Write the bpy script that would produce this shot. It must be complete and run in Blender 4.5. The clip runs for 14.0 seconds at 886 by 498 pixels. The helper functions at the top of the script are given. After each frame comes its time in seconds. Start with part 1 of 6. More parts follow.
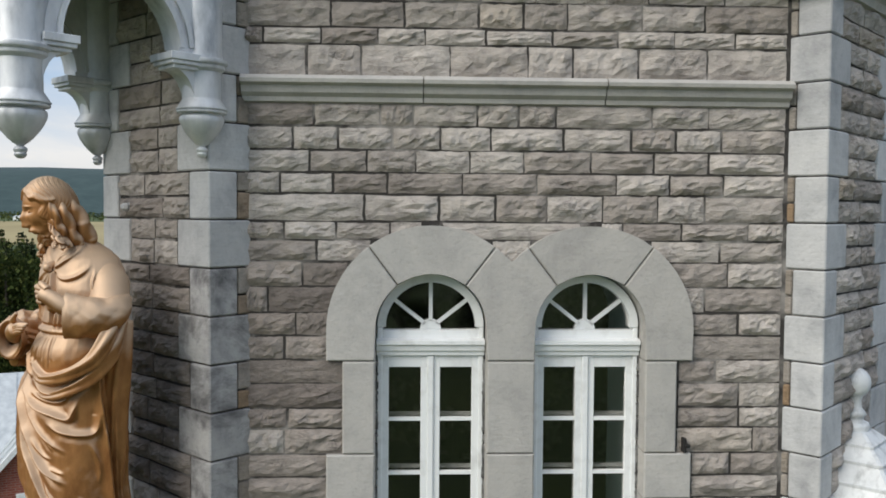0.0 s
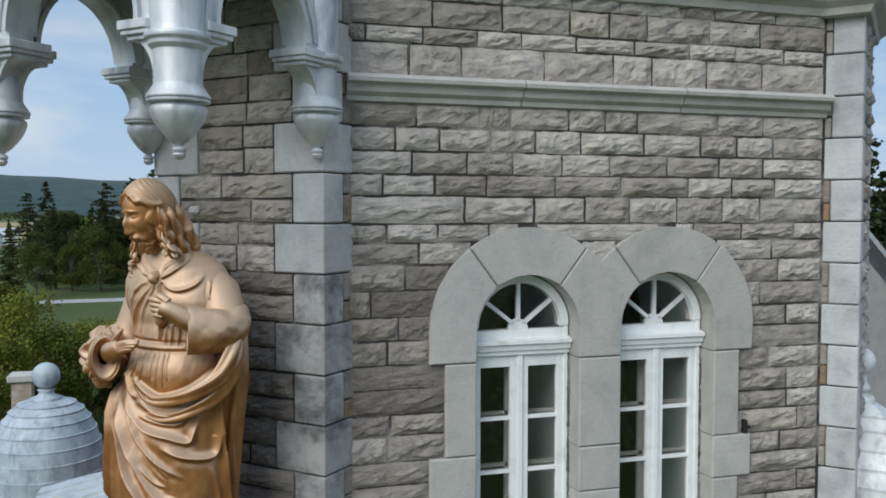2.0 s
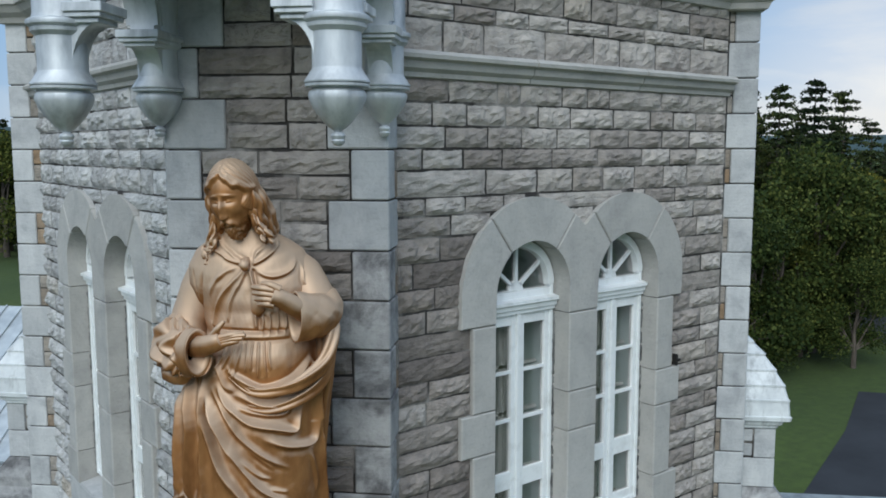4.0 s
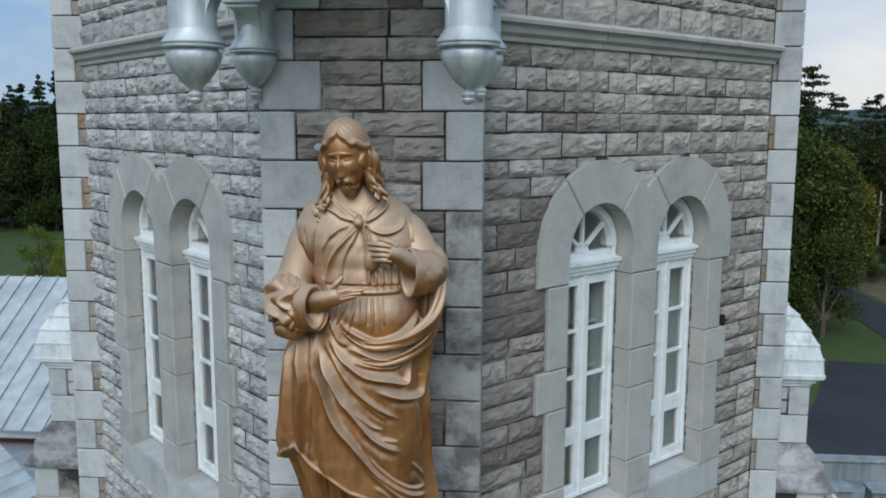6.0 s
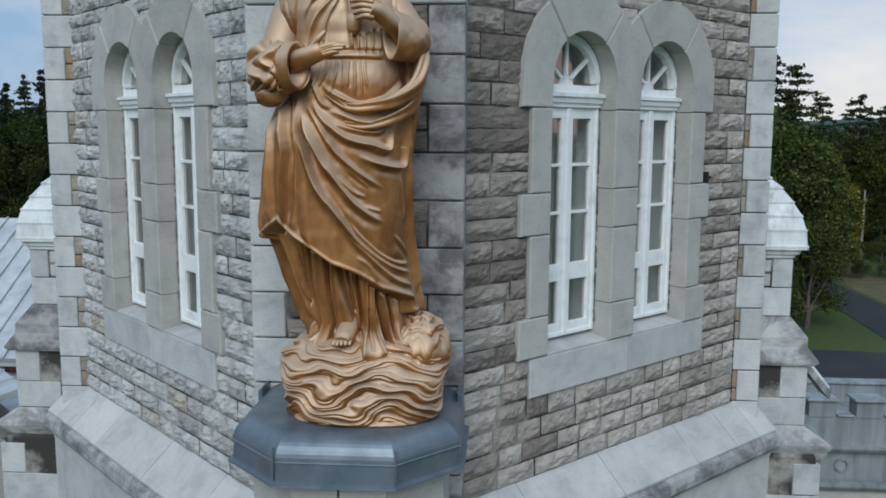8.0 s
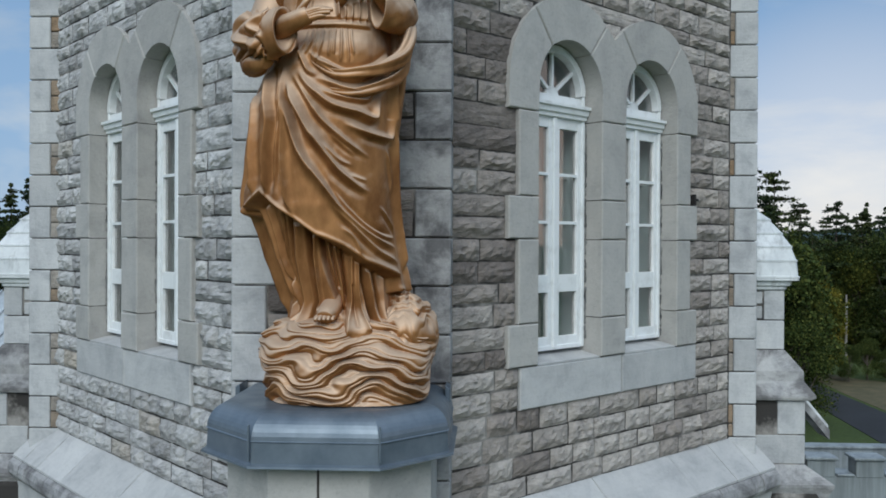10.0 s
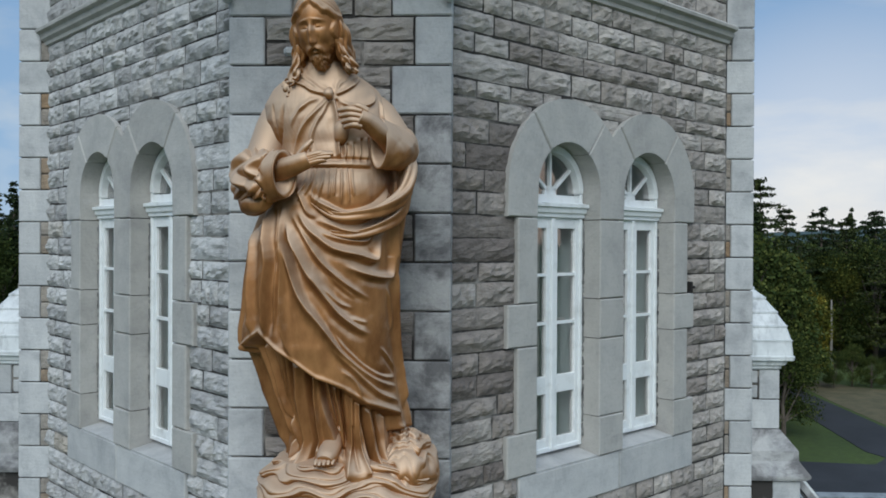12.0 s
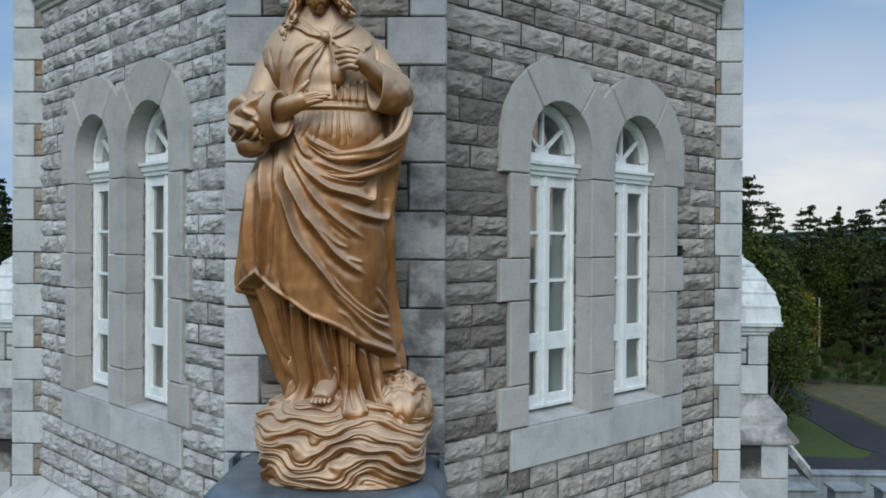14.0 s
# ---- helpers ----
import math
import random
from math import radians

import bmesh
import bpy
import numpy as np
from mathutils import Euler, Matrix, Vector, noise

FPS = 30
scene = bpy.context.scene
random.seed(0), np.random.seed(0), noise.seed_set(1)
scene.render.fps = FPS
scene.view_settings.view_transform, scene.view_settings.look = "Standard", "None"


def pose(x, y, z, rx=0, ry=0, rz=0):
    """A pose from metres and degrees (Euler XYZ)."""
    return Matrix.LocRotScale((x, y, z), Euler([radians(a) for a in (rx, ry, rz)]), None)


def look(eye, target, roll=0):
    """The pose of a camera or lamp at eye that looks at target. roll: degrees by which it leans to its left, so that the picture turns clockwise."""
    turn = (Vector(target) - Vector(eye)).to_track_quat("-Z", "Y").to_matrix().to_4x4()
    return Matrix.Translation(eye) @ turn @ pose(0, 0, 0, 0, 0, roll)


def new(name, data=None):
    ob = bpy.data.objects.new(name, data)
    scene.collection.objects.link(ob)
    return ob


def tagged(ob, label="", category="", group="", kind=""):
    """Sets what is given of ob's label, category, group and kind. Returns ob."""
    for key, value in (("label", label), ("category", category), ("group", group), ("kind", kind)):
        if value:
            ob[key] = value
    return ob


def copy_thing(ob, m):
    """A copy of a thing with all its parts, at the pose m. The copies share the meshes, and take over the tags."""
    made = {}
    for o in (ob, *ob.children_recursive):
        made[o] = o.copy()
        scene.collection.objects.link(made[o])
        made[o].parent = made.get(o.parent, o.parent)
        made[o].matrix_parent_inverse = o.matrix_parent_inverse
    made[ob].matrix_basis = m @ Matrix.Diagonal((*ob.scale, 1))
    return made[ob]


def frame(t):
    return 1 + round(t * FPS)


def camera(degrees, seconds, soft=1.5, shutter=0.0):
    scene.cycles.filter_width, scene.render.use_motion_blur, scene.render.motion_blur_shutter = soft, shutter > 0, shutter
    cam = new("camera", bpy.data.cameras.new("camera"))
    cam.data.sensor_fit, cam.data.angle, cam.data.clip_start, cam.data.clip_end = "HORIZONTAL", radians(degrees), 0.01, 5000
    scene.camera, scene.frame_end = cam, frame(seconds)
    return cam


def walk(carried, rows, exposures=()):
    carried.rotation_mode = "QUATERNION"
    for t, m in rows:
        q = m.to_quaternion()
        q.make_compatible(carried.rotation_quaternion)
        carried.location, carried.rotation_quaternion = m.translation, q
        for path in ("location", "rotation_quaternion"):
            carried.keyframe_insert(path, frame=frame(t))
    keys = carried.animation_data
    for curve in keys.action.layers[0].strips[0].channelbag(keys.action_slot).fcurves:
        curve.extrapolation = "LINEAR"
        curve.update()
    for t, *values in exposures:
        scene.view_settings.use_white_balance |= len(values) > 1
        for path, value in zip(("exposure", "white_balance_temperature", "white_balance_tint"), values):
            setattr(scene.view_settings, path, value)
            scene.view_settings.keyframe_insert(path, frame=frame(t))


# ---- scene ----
cam = camera(54.3, 14.0, soft=1.75)
METRES, EYE, TURN = 10.0, 16.0, -2.4
ROWS = [
    (0.0, 0.0, 0.0, 0.0, 0.02, -2.38, -0.39),
    (0.5, -0.0387, 0.0035, -0.0028, -0.01, -2.37, -0.26),
    (1.0, -0.0956, 0.0073, -0.0067, -0.41, -2.4, -0.2),
    (1.1, -0.1074, 0.0085, -0.0067, -1.45, -2.4, -0.18),
    (1.2, -0.1192, 0.0097, -0.0066, -3.6, -2.41, -0.15),
    (1.3, -0.1309, 0.0109, -0.0064, -6.3, -2.42, -0.11),
    (1.4, -0.1427, 0.0121, -0.0062, -8.9, -2.43, -0.08),
    (1.5, -0.1545, 0.0133, -0.0059, -10.73, -2.44, -0.05),
    (1.7, -0.1775, 0.0166, -0.0026, -12.75, -2.48, -0.04),
    (2.0, -0.2119, 0.0222, 0.003, -14.16, -2.55, -0.04),
    (2.2, -0.2363, 0.0274, 0.0064, -15.95, -2.56, 0.0),
    (4.3, -0.4725, 0.1165, 0.0291, -37.2, -7.65, 0.1),
    (4.5, -0.4908, 0.1242, 0.03, -37.42, -8.37, 0.01),
    (5.0, -0.5063, 0.1335, 0.032, -37.59, -8.37, -0.17),
    (5.5, -0.5125, 0.1379, 0.0346, -37.79, -8.37, -0.16),
    (6.0, -0.5156, 0.1389, 0.0199, -37.97, -8.36, -0.18),
    (6.5, -0.5179, 0.1377, -0.0074, -38.14, -8.34, -0.24),
    (7.0, -0.5201, 0.1345, -0.0431, -38.34, -8.3, -0.27),
    (7.5, -0.5231, 0.128, -0.0832, -38.56, -8.31, -0.28),
    (8.0, -0.5246, 0.1222, -0.1197, -38.79, -7.72, -0.29),
    (8.2, -0.5245, 0.1223, -0.1326, -38.9, -6.45, -0.27),
    (9.2, -0.522, 0.1256, -0.1818, -39.42, -0.75, -0.2),
    (10.3, -0.519, 0.1324, -0.2049, -39.91, -0.3, -0.25),
    (10.5, -0.5189, 0.1338, -0.2055, -39.99, -0.31, -0.28),
    (11.0, -0.5191, 0.1371, -0.1955, -40.24, -0.34, -0.3),
    (11.5, -0.5204, 0.139, -0.1639, -40.46, -0.35, -0.28),
    (12.0, -0.5222, 0.1404, -0.121, -40.68, -0.37, -0.28),
    (12.5, -0.5234, 0.1409, -0.0869, -40.86, -0.37, -0.25),
    (13.0, -0.5245, 0.1404, -0.0722, -41.04, -0.34, -0.26),
    (13.5, -0.5273, 0.1393, -0.0871, -41.18, -0.32, -0.27),
    (14.0, -0.5289, 0.1368, -0.1546, -41.35, -0.36, -0.34),
]
walk(cam, [(t, pose(2.133, -5.907, EYE, 0, 0, TURN) @ pose(METRES * x, METRES * y, METRES * z, 90 + pitch, roll, yaw)) for t, x, y, z, yaw, pitch, roll in ROWS],
     [(0.0, 0.42, 6750, 10), (1.0, 0.38, 6400, 8), (2.0, 0.28, 6250, 7), (4.5, 0.08, 5800, 4), (8.0, 0.0, 5870, 5), (14.0, 0.0, 5840, 4)])

# ---- world and light ----
SUN_AZ, SUN_EL = 225.0, 38.0
world = bpy.data.worlds.new("sky")
scene.world = world
world.use_nodes = True
wt = world.node_tree
wt.nodes.clear()


def wnode(kind, **kw):
    n = wt.nodes.new(kind)
    for k, v in kw.items():
        n.inputs[k].default_value = v
    return n


sky = wnode("ShaderNodeTexSky")
sky.sky_type, sky.sun_disc = "NISHITA", False
sky.sun_elevation, sky.sun_rotation = radians(-3), radians(67)
sky.altitude, sky.air_density, sky.dust_density, sky.ozone_density = 100, 1.0, 1.0, 2.0
coord = wnode("ShaderNodeTexCoord")
squash = wnode("ShaderNodeMapping")
squash.inputs["Scale"].default_value = (1.0, 1.0, 3.2)
wt.links.new(coord.outputs["Generated"], squash.inputs["Vector"])
cloud = wnode("ShaderNodeTexNoise", Scale=2.6, Detail=7.0, Roughness=0.55, Distortion=0.3)
wt.links.new(squash.outputs["Vector"], cloud.inputs["Vector"])
cover = wnode("ShaderNodeValToRGB")
cover.color_ramp.elements[0].position, cover.color_ramp.elements[0].color = 0.46, (0, 0, 0, 1)
cover.color_ramp.elements[1].position, cover.color_ramp.elements[1].color = 0.64, (1, 1, 1, 1)
wt.links.new(cloud.outputs["Fac"], cover.inputs["Fac"])
# cloud colour: bluish grey overhead, paler low down, warm low in the west (+x)
split = wnode("ShaderNodeSeparateXYZ")
wt.links.new(coord.outputs["Generated"], split.inputs["Vector"])
height = wnode("ShaderNodeValToRGB")
def ramp_stops(node, stops):
    e = node.color_ramp.elements
    while len(e) < len(stops):
        e.new(0.5)
    for el, (p, c) in zip(e, stops):
        el.position, el.color = p, (*c, 1)


ramp_stops(height, ((0.0, (0.74, 0.77, 0.80)), (0.06, (0.90, 0.92, 0.94)), (0.20, (0.64, 0.72, 0.83)), (0.36, (0.58, 0.67, 0.80)), (0.8, (1.35, 1.40, 1.48))))
wt.links.new(split.outputs["Z"], height.inputs["Fac"])
blue = wnode("ShaderNodeValToRGB")
ramp_stops(blue, ((0.0, (0.62, 0.74, 0.88)), (0.12, (0.46, 0.64, 0.88)), (0.4, (0.27, 0.44, 0.72)), (0.8, (0.70, 0.85, 1.10))))
wt.links.new(split.outputs["Z"], blue.inputs["Fac"])
mixc = wnode("ShaderNodeMix")
mixc.data_type = "RGBA"
wt.links.new(cover.outputs["Color"], mixc.inputs["Factor"])
wt.links.new(blue.outputs["Color"], mixc.inputs["A"])
wt.links.new(height.outputs["Color"], mixc.inputs["B"])
# the glow of the low sun behind the clouds
glowdir = wnode("ShaderNodeVectorMath")
glowdir.operation = "DOT_PRODUCT"
glowdir.inputs[1].default_value = (0.925, 0.38, 0.03)
wt.links.new(coord.outputs["Generated"], glowdir.inputs[0])
glow = wnode("ShaderNodeValToRGB")
glow.color_ramp.elements[0].position, glow.color_ramp.elements[0].color = 0.972, (0, 0, 0, 1)
glow.color_ramp.elements[1].position, glow.color_ramp.elements[1].color = 1.0, (0.48, 0.31, 0.14, 1)
wt.links.new(glowdir.outputs["Value"], glow.inputs["Fac"])
addg = wnode("ShaderNodeMix")
addg.data_type, addg.blend_type = "RGBA", "ADD"
addg.inputs["Factor"].default_value = 1.0
wt.links.new(mixc.outputs["Result"], addg.inputs["A"])
wt.links.new(glow.outputs["Color"], addg.inputs["B"])
glowdir2 = wnode("ShaderNodeVectorMath")
glowdir2.operation = "DOT_PRODUCT"
glowdir2.inputs[1].default_value = (0.74, -0.665, 0.07)
wt.links.new(coord.outputs["Generated"], glowdir2.inputs[0])
glow2 = wnode("ShaderNodeValToRGB")
ramp_stops(glow2, ((0.975, (0, 0, 0)), (1.0, (1.6, 0.85, 0.35))))
wt.links.new(glowdir2.outputs["Value"], glow2.inputs["Fac"])
addg2 = wnode("ShaderNodeMix")
addg2.data_type, addg2.blend_type = "RGBA", "ADD"
addg2.inputs["Factor"].default_value = 1.0
wt.links.new(addg.outputs["Result"], addg2.inputs["A"])
wt.links.new(glow2.outputs["Color"], addg2.inputs["B"])
bg_sky = wnode("ShaderNodeBackground", Strength=0.05)
wt.links.new(sky.outputs["Color"], bg_sky.inputs["Color"])
bg_cloud = wnode("ShaderNodeBackground", Strength=0.70)
wt.links.new(addg2.outputs["Result"], bg_cloud.inputs["Color"])
both = wnode("ShaderNodeAddShader")
wt.links.new(bg_sky.outputs[0], both.inputs[0])
wt.links.new(bg_cloud.outputs[0], both.inputs[1])
out = wnode("ShaderNodeOutputWorld")
wt.links.new(both.outputs[0], out.inputs["Surface"])

sun = bpy.data.lights.new("sun", "SUN")
sun.energy, sun.angle, sun.color = 2.1, radians(42), (1.0, 0.955, 0.88)
sun_ob = new("sun", sun)
sun_ob.matrix_world = look((-50, -44, 48), (0, 0, 0))


# ---- materials ----
class Mat:
    """A node material with a few shorthands."""

    def __init__(self, name, rough=0.8, metal=0.0, color=(0.5, 0.5, 0.5)):
        self.m = bpy.data.materials.new(name)
        self.m.use_nodes = True
        self.t = self.m.node_tree
        self.b = self.t.nodes["Principled BSDF"]
        self.b.inputs["Roughness"].default_value = rough
        self.b.inputs["Metallic"].default_value = metal
        self.b.inputs["Base Color"].default_value = (*color, 1)
        self.pos = self.t.nodes.new("ShaderNodeNewGeometry").outputs["Position"]

    def link(self, a, b):
        self.t.links.new(a, b)

    def scaled(self, s):
        n = self.t.nodes.new("ShaderNodeMapping")
        n.inputs["Scale"].default_value = s
        self.link(self.pos, n.inputs["Vector"])
        return n.outputs["Vector"]

    def noise(self, scale, detail=4.0, rough=0.55, stretch=(1, 1, 1), distort=0.0):
        n = self.t.nodes.new("ShaderNodeTexNoise")
        n.inputs["Scale"].default_value, n.inputs["Detail"].default_value = scale, detail
        n.inputs["Roughness"].default_value, n.inputs["Distortion"].default_value = rough, distort
        self.link(self.scaled(stretch), n.inputs["Vector"])
        return n.outputs["Fac"]

    def voronoi(self, scale, stretch=(1, 1, 1)):
        n = self.t.nodes.new("ShaderNodeTexVoronoi")
        n.inputs["Scale"].default_value = scale
        self.link(self.scaled(stretch), n.inputs["Vector"])
        return n.outputs["Distance"]

    def random(self):
        return self.t.nodes.new("ShaderNodeObjectInfo").outputs["Random"]

    def island(self):
        return self.t.nodes.new("ShaderNodeNewGeometry").outputs["Random Per Island"]

    def ramp(self, fac, *stops):
        n = self.t.nodes.new("ShaderNodeValToRGB")
        e = n.color_ramp.elements
        while len(e) < len(stops):
            e.new(0.5)
        for el, (p, c) in zip(e, stops):
            el.position = p
            el.color = (*c, 1) if len(c) == 3 else c
        self.link(fac, n.inputs["Fac"])
        return n.outputs["Color"]

    def mix(self, fac, a, b, blend="MIX"):
        n = self.t.nodes.new("ShaderNodeMix")
        n.data_type, n.blend_type = "RGBA", blend
        for v, s in ((fac, n.inputs["Factor"]), (a, n.inputs["A"]), (b, n.inputs["B"])):
            if isinstance(v, (int, float)):
                s.default_value = v
            elif isinstance(v, tuple):
                s.default_value = (*v, 1)
            else:
                self.link(v, s)
        return n.outputs["Result"]

    def color(self, c):
        self.link(c, self.b.inputs["Base Color"])
        return self

    def roughness(self, fac, lo, hi):
        n = self.t.nodes.new("ShaderNodeMapRange")
        n.inputs["To Min"].default_value, n.inputs["To Max"].default_value = lo, hi
        self.link(fac, n.inputs["Value"])
        self.link(n.outputs["Result"], self.b.inputs["Roughness"])
        return self

    def bump(self, *layers):
        last = None
        for fac, strength, dist in layers:
            n = self.t.nodes.new("ShaderNodeBump")
            n.inputs["Strength"].default_value, n.inputs["Distance"].default_value = strength, dist
            self.link(fac, n.inputs["Height"])
            if last:
                self.link(last, n.inputs["Normal"])
            last = n.outputs["Normal"]
        self.link(last, self.b.inputs["Normal"])
        return self


def rock_material(name, dark, mid, light, warm):
    k = Mat(name, 0.92)
    base = k.ramp(k.random(), (0.0, dark), (0.35, mid), (0.75, light), (0.965, light), (1.0, warm))
    grain = k.ramp(k.noise(9.0, 8.0, 0.65), (0.25, (0.52, 0.52, 0.53)), (0.5, (0.97, 0.97, 0.97)), (0.8, (1.28, 1.26, 1.24)))
    c = k.mix(1.0, base, grain, "MULTIPLY")
    stain = k.ramp(k.noise(0.9, 4.0, 0.6, (1, 1, 0.35)), (0.38, (0.62, 0.60, 0.60)), (0.58, (1, 1, 1)))
    c = k.mix(0.55, c, stain, "MULTIPLY")
    seam = k.ramp(k.noise(4.5, 5.0, 0.6, (0.6, 0.6, 2.2), 1.2), (0.475, (1, 1, 1)), (0.497, (0.34, 0.32, 0.31)), (0.503, (0.34, 0.32, 0.31)), (0.525, (1, 1, 1)))
    patch = k.ramp(k.noise(2.6, 3.0, 0.5), (0.50, (0, 0, 0)), (0.60, (1, 1, 1)))
    c = k.mix(k.mix(1.0, patch, (0.6, 0.6, 0.6), "MULTIPLY"), c, k.mix(1.0, c, seam, "MULTIPLY"))
    k.color(c)
    k.bump((k.noise(16.0, 8.0, 0.62, (0.8, 0.8, 2.0), 0.6), 0.65, 0.03), (k.noise(60.0, 5.0, 0.65), 0.6, 0.010))
    return k.m


FILLER = rock_material("small_brown_stone", (0.32, 0.215, 0.125), (0.29, 0.25, 0.205), (0.36, 0.325, 0.285), (0.33, 0.235, 0.145))
ROCK = rock_material("rock_faced_stone", (0.305, 0.270, 0.240), (0.405, 0.368, 0.330), (0.50, 0.460, 0.418), (0.45, 0.39, 0.32))
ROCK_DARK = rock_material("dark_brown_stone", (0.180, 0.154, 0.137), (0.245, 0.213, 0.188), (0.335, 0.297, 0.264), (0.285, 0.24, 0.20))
ROCK_PALE = rock_material("pale_grey_stone", (0.41, 0.402, 0.393), (0.50, 0.493, 0.482), (0.58, 0.573, 0.56), (0.48, 0.43, 0.36))


def dressed(name, a, b, worn=0.8, soot=0.0):
    k = Mat(name, 0.87)
    base = k.ramp(k.random(), (0.0, a), (1.0, b))
    # blotchy weathering, rain streaks, tooling lines and dark pits
    blotch = k.ramp(k.noise(3.2, 7.0, 0.66, (1, 1, 1), 0.5), (0.34, (0.62, 0.62, 0.64)), (0.48, (0.95, 0.95, 0.95)), (0.64, (1.15, 1.14, 1.12)))
    c = k.mix(worn, base, blotch, "MULTIPLY")
    streak = k.ramp(k.noise(2.0, 6.0, 0.62, (2.6, 2.6, 0.6)), (0.32, (0.72, 0.73, 0.75)), (0.50, (1.0, 1.0, 1.0)))
    c = k.mix(0.6 * worn, c, streak, "MULTIPLY")
    tool = k.ramp(k.noise(10.0, 4.0, 0.7, (0.5, 0.5, 6)), (0.34, (0.82, 0.82, 0.82)), (0.5, (1, 1, 1)))
    c = k.mix(0.5 * worn, c, tool, "MULTIPLY")
    if soot:
        grime = k.ramp(k.noise(2.4, 7.0, 0.68, (1.0, 1.0, 1.5), 0.4), (0.40, (0.25, 0.24, 0.25)), (0.56, (1, 1, 1)))
        c = k.mix(soot, c, grime, "MULTIPLY")
    speck = k.ramp(k.noise(38.0, 4.0, 0.75), (0.30, (0.66, 0.66, 0.66)), (0.46, (1, 1, 1)), (0.66, (1, 1, 1)), (0.76, (1.2, 1.2, 1.18)))
    k.color(k.mix(0.4, c, speck, "MULTIPLY"))
    k.bump((k.noise(5.0, 6.0, 0.6), 0.4, 0.03), (k.noise(40.0, 6.0, 0.7), 0.45, 0.006))
    return k.m


LIME = dressed("dressed_limestone", (0.400, 0.386, 0.360), (0.476, 0.461, 0.433), 0.4)
QUOIN = dressed("pale_quoin_limestone", (0.43, 0.433, 0.434), (0.55, 0.553, 0.553), 0.65)
STAINED = dressed("soot_stained_limestone", (0.34, 0.335, 0.33), (0.43, 0.425, 0.42), 0.8, 0.8)
SILL = dressed("weathered_limestone", (0.46, 0.458, 0.45), (0.54, 0.537, 0.527), 0.5)
k = Mat("mortar", 0.95)
k.color(k.mix(k.ramp(k.noise(1.7, 5.0, 0.6), (0.50, (0, 0, 0)), (0.60, (1, 1, 1))), (0.040, 0.036, 0.033), k.ramp(k.noise(9.0, 5.0), (0.3, (0.17, 0.155, 0.14)), (0.6, (0.32, 0.30, 0.275))))).bump((k.noise(50.0), 0.5, 0.006))
MORTAR = k.m
k = Mat("white_window_paint", 0.45)
k.color(k.ramp(k.noise(7.0, 5.0, 0.6), (0.25, (0.62, 0.63, 0.62)), (0.5, (0.80, 0.82, 0.82)))).bump((k.noise(30.0), 0.15, 0.004))
PAINT = k.m
k = Mat("pale_plaster", 0.85)
k.color(k.ramp(k.noise(4.0, 4.0), (0.3, (0.60, 0.74, 0.75)), (0.7, (0.72, 0.85, 0.86)))).bump((k.noise(20.0), 0.1, 0.005))
PLASTER = k.m
k = Mat("window_glass", 0.03)
k.b.inputs["Transmission Weight"].default_value = 1.0
k.b.inputs["IOR"].default_value = 1.7
k.bump((k.noise(3.0, 1.0), 0.04, 0.02))
GLASS = k.m
k = Mat("silver_paint", 0.5, 0.4)
k.color(k.ramp(k.noise(5.0, 6.0, 0.6, (1, 1, 0.4)), (0.30, (0.27, 0.29, 0.31)), (0.46, (0.54, 0.56, 0.58)), (0.66, (0.73, 0.75, 0.76))))
k.roughness(k.noise(9.0, 5.0), 0.42, 0.68).bump((k.noise(12.0, 5.0), 0.12, 0.01))
SILVER = k.m
k = Mat("bronze_gold_paint", 0.45, 0.45)
k.b.inputs["Specular IOR Level"].default_value = 0.22
paint = k.ramp(k.noise(6.0, 6.0, 0.6, (1, 1, 0.5)), (0.28, (0.17, 0.068, 0.020)), (0.62, (0.40, 0.195, 0.072)))
# pale dust and bleached paint, plus light from above painted onto upward faces
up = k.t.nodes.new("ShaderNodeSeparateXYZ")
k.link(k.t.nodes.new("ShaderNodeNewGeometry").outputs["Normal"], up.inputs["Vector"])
dust_and_light = k.t.nodes.new("ShaderNodeMath")
dust_and_light.operation = "MULTIPLY_ADD"
k.link(k.noise(4.0, 6.0, 0.65), dust_and_light.inputs[0])
dust_and_light.inputs[1].default_value = 0.55
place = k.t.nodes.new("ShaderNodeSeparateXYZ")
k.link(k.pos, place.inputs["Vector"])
# paler chest band: painted brightness as well as bleaching
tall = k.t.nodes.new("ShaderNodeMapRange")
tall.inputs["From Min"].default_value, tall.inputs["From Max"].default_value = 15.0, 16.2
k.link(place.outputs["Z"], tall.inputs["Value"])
bleach_and_light = k.ramp(tall.outputs["Result"], (0.0, (0, 0, 0)), (0.35, (0.46, 0.46, 0.46)), (0.62, (0.46, 0.46, 0.46)), (0.74, (0, 0, 0)))
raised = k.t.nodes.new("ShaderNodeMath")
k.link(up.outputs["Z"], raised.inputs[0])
k.link(bleach_and_light, raised.inputs[1])
k.link(raised.outputs[0], dust_and_light.inputs[2])
amount = k.ramp(dust_and_light.outputs[0], (0.33, (0, 0, 0)), (0.82, (0.66, 0.66, 0.66)))
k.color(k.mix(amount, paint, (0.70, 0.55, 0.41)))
k.roughness(k.noise(8.0, 5.0), 0.50, 0.68).bump((k.noise(40.0, 4.0), 0.10, 0.004), (k.noise(9.0, 3.0), 0.12, 0.012))
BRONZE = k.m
k = Mat("blue_grey_lead", 0.38, 0.45)
k.color(k.ramp(k.noise(5.0, 6.0, 0.6), (0.3, (0.11, 0.14, 0.175)), (0.65, (0.19, 0.225, 0.26))))
k.roughness(k.noise(7.0), 0.3, 0.55).bump((k.noise(20.0), 0.1, 0.005))
LEAD = k.m
k = Mat("pale_metal_roofing", 0.4, 0.35)
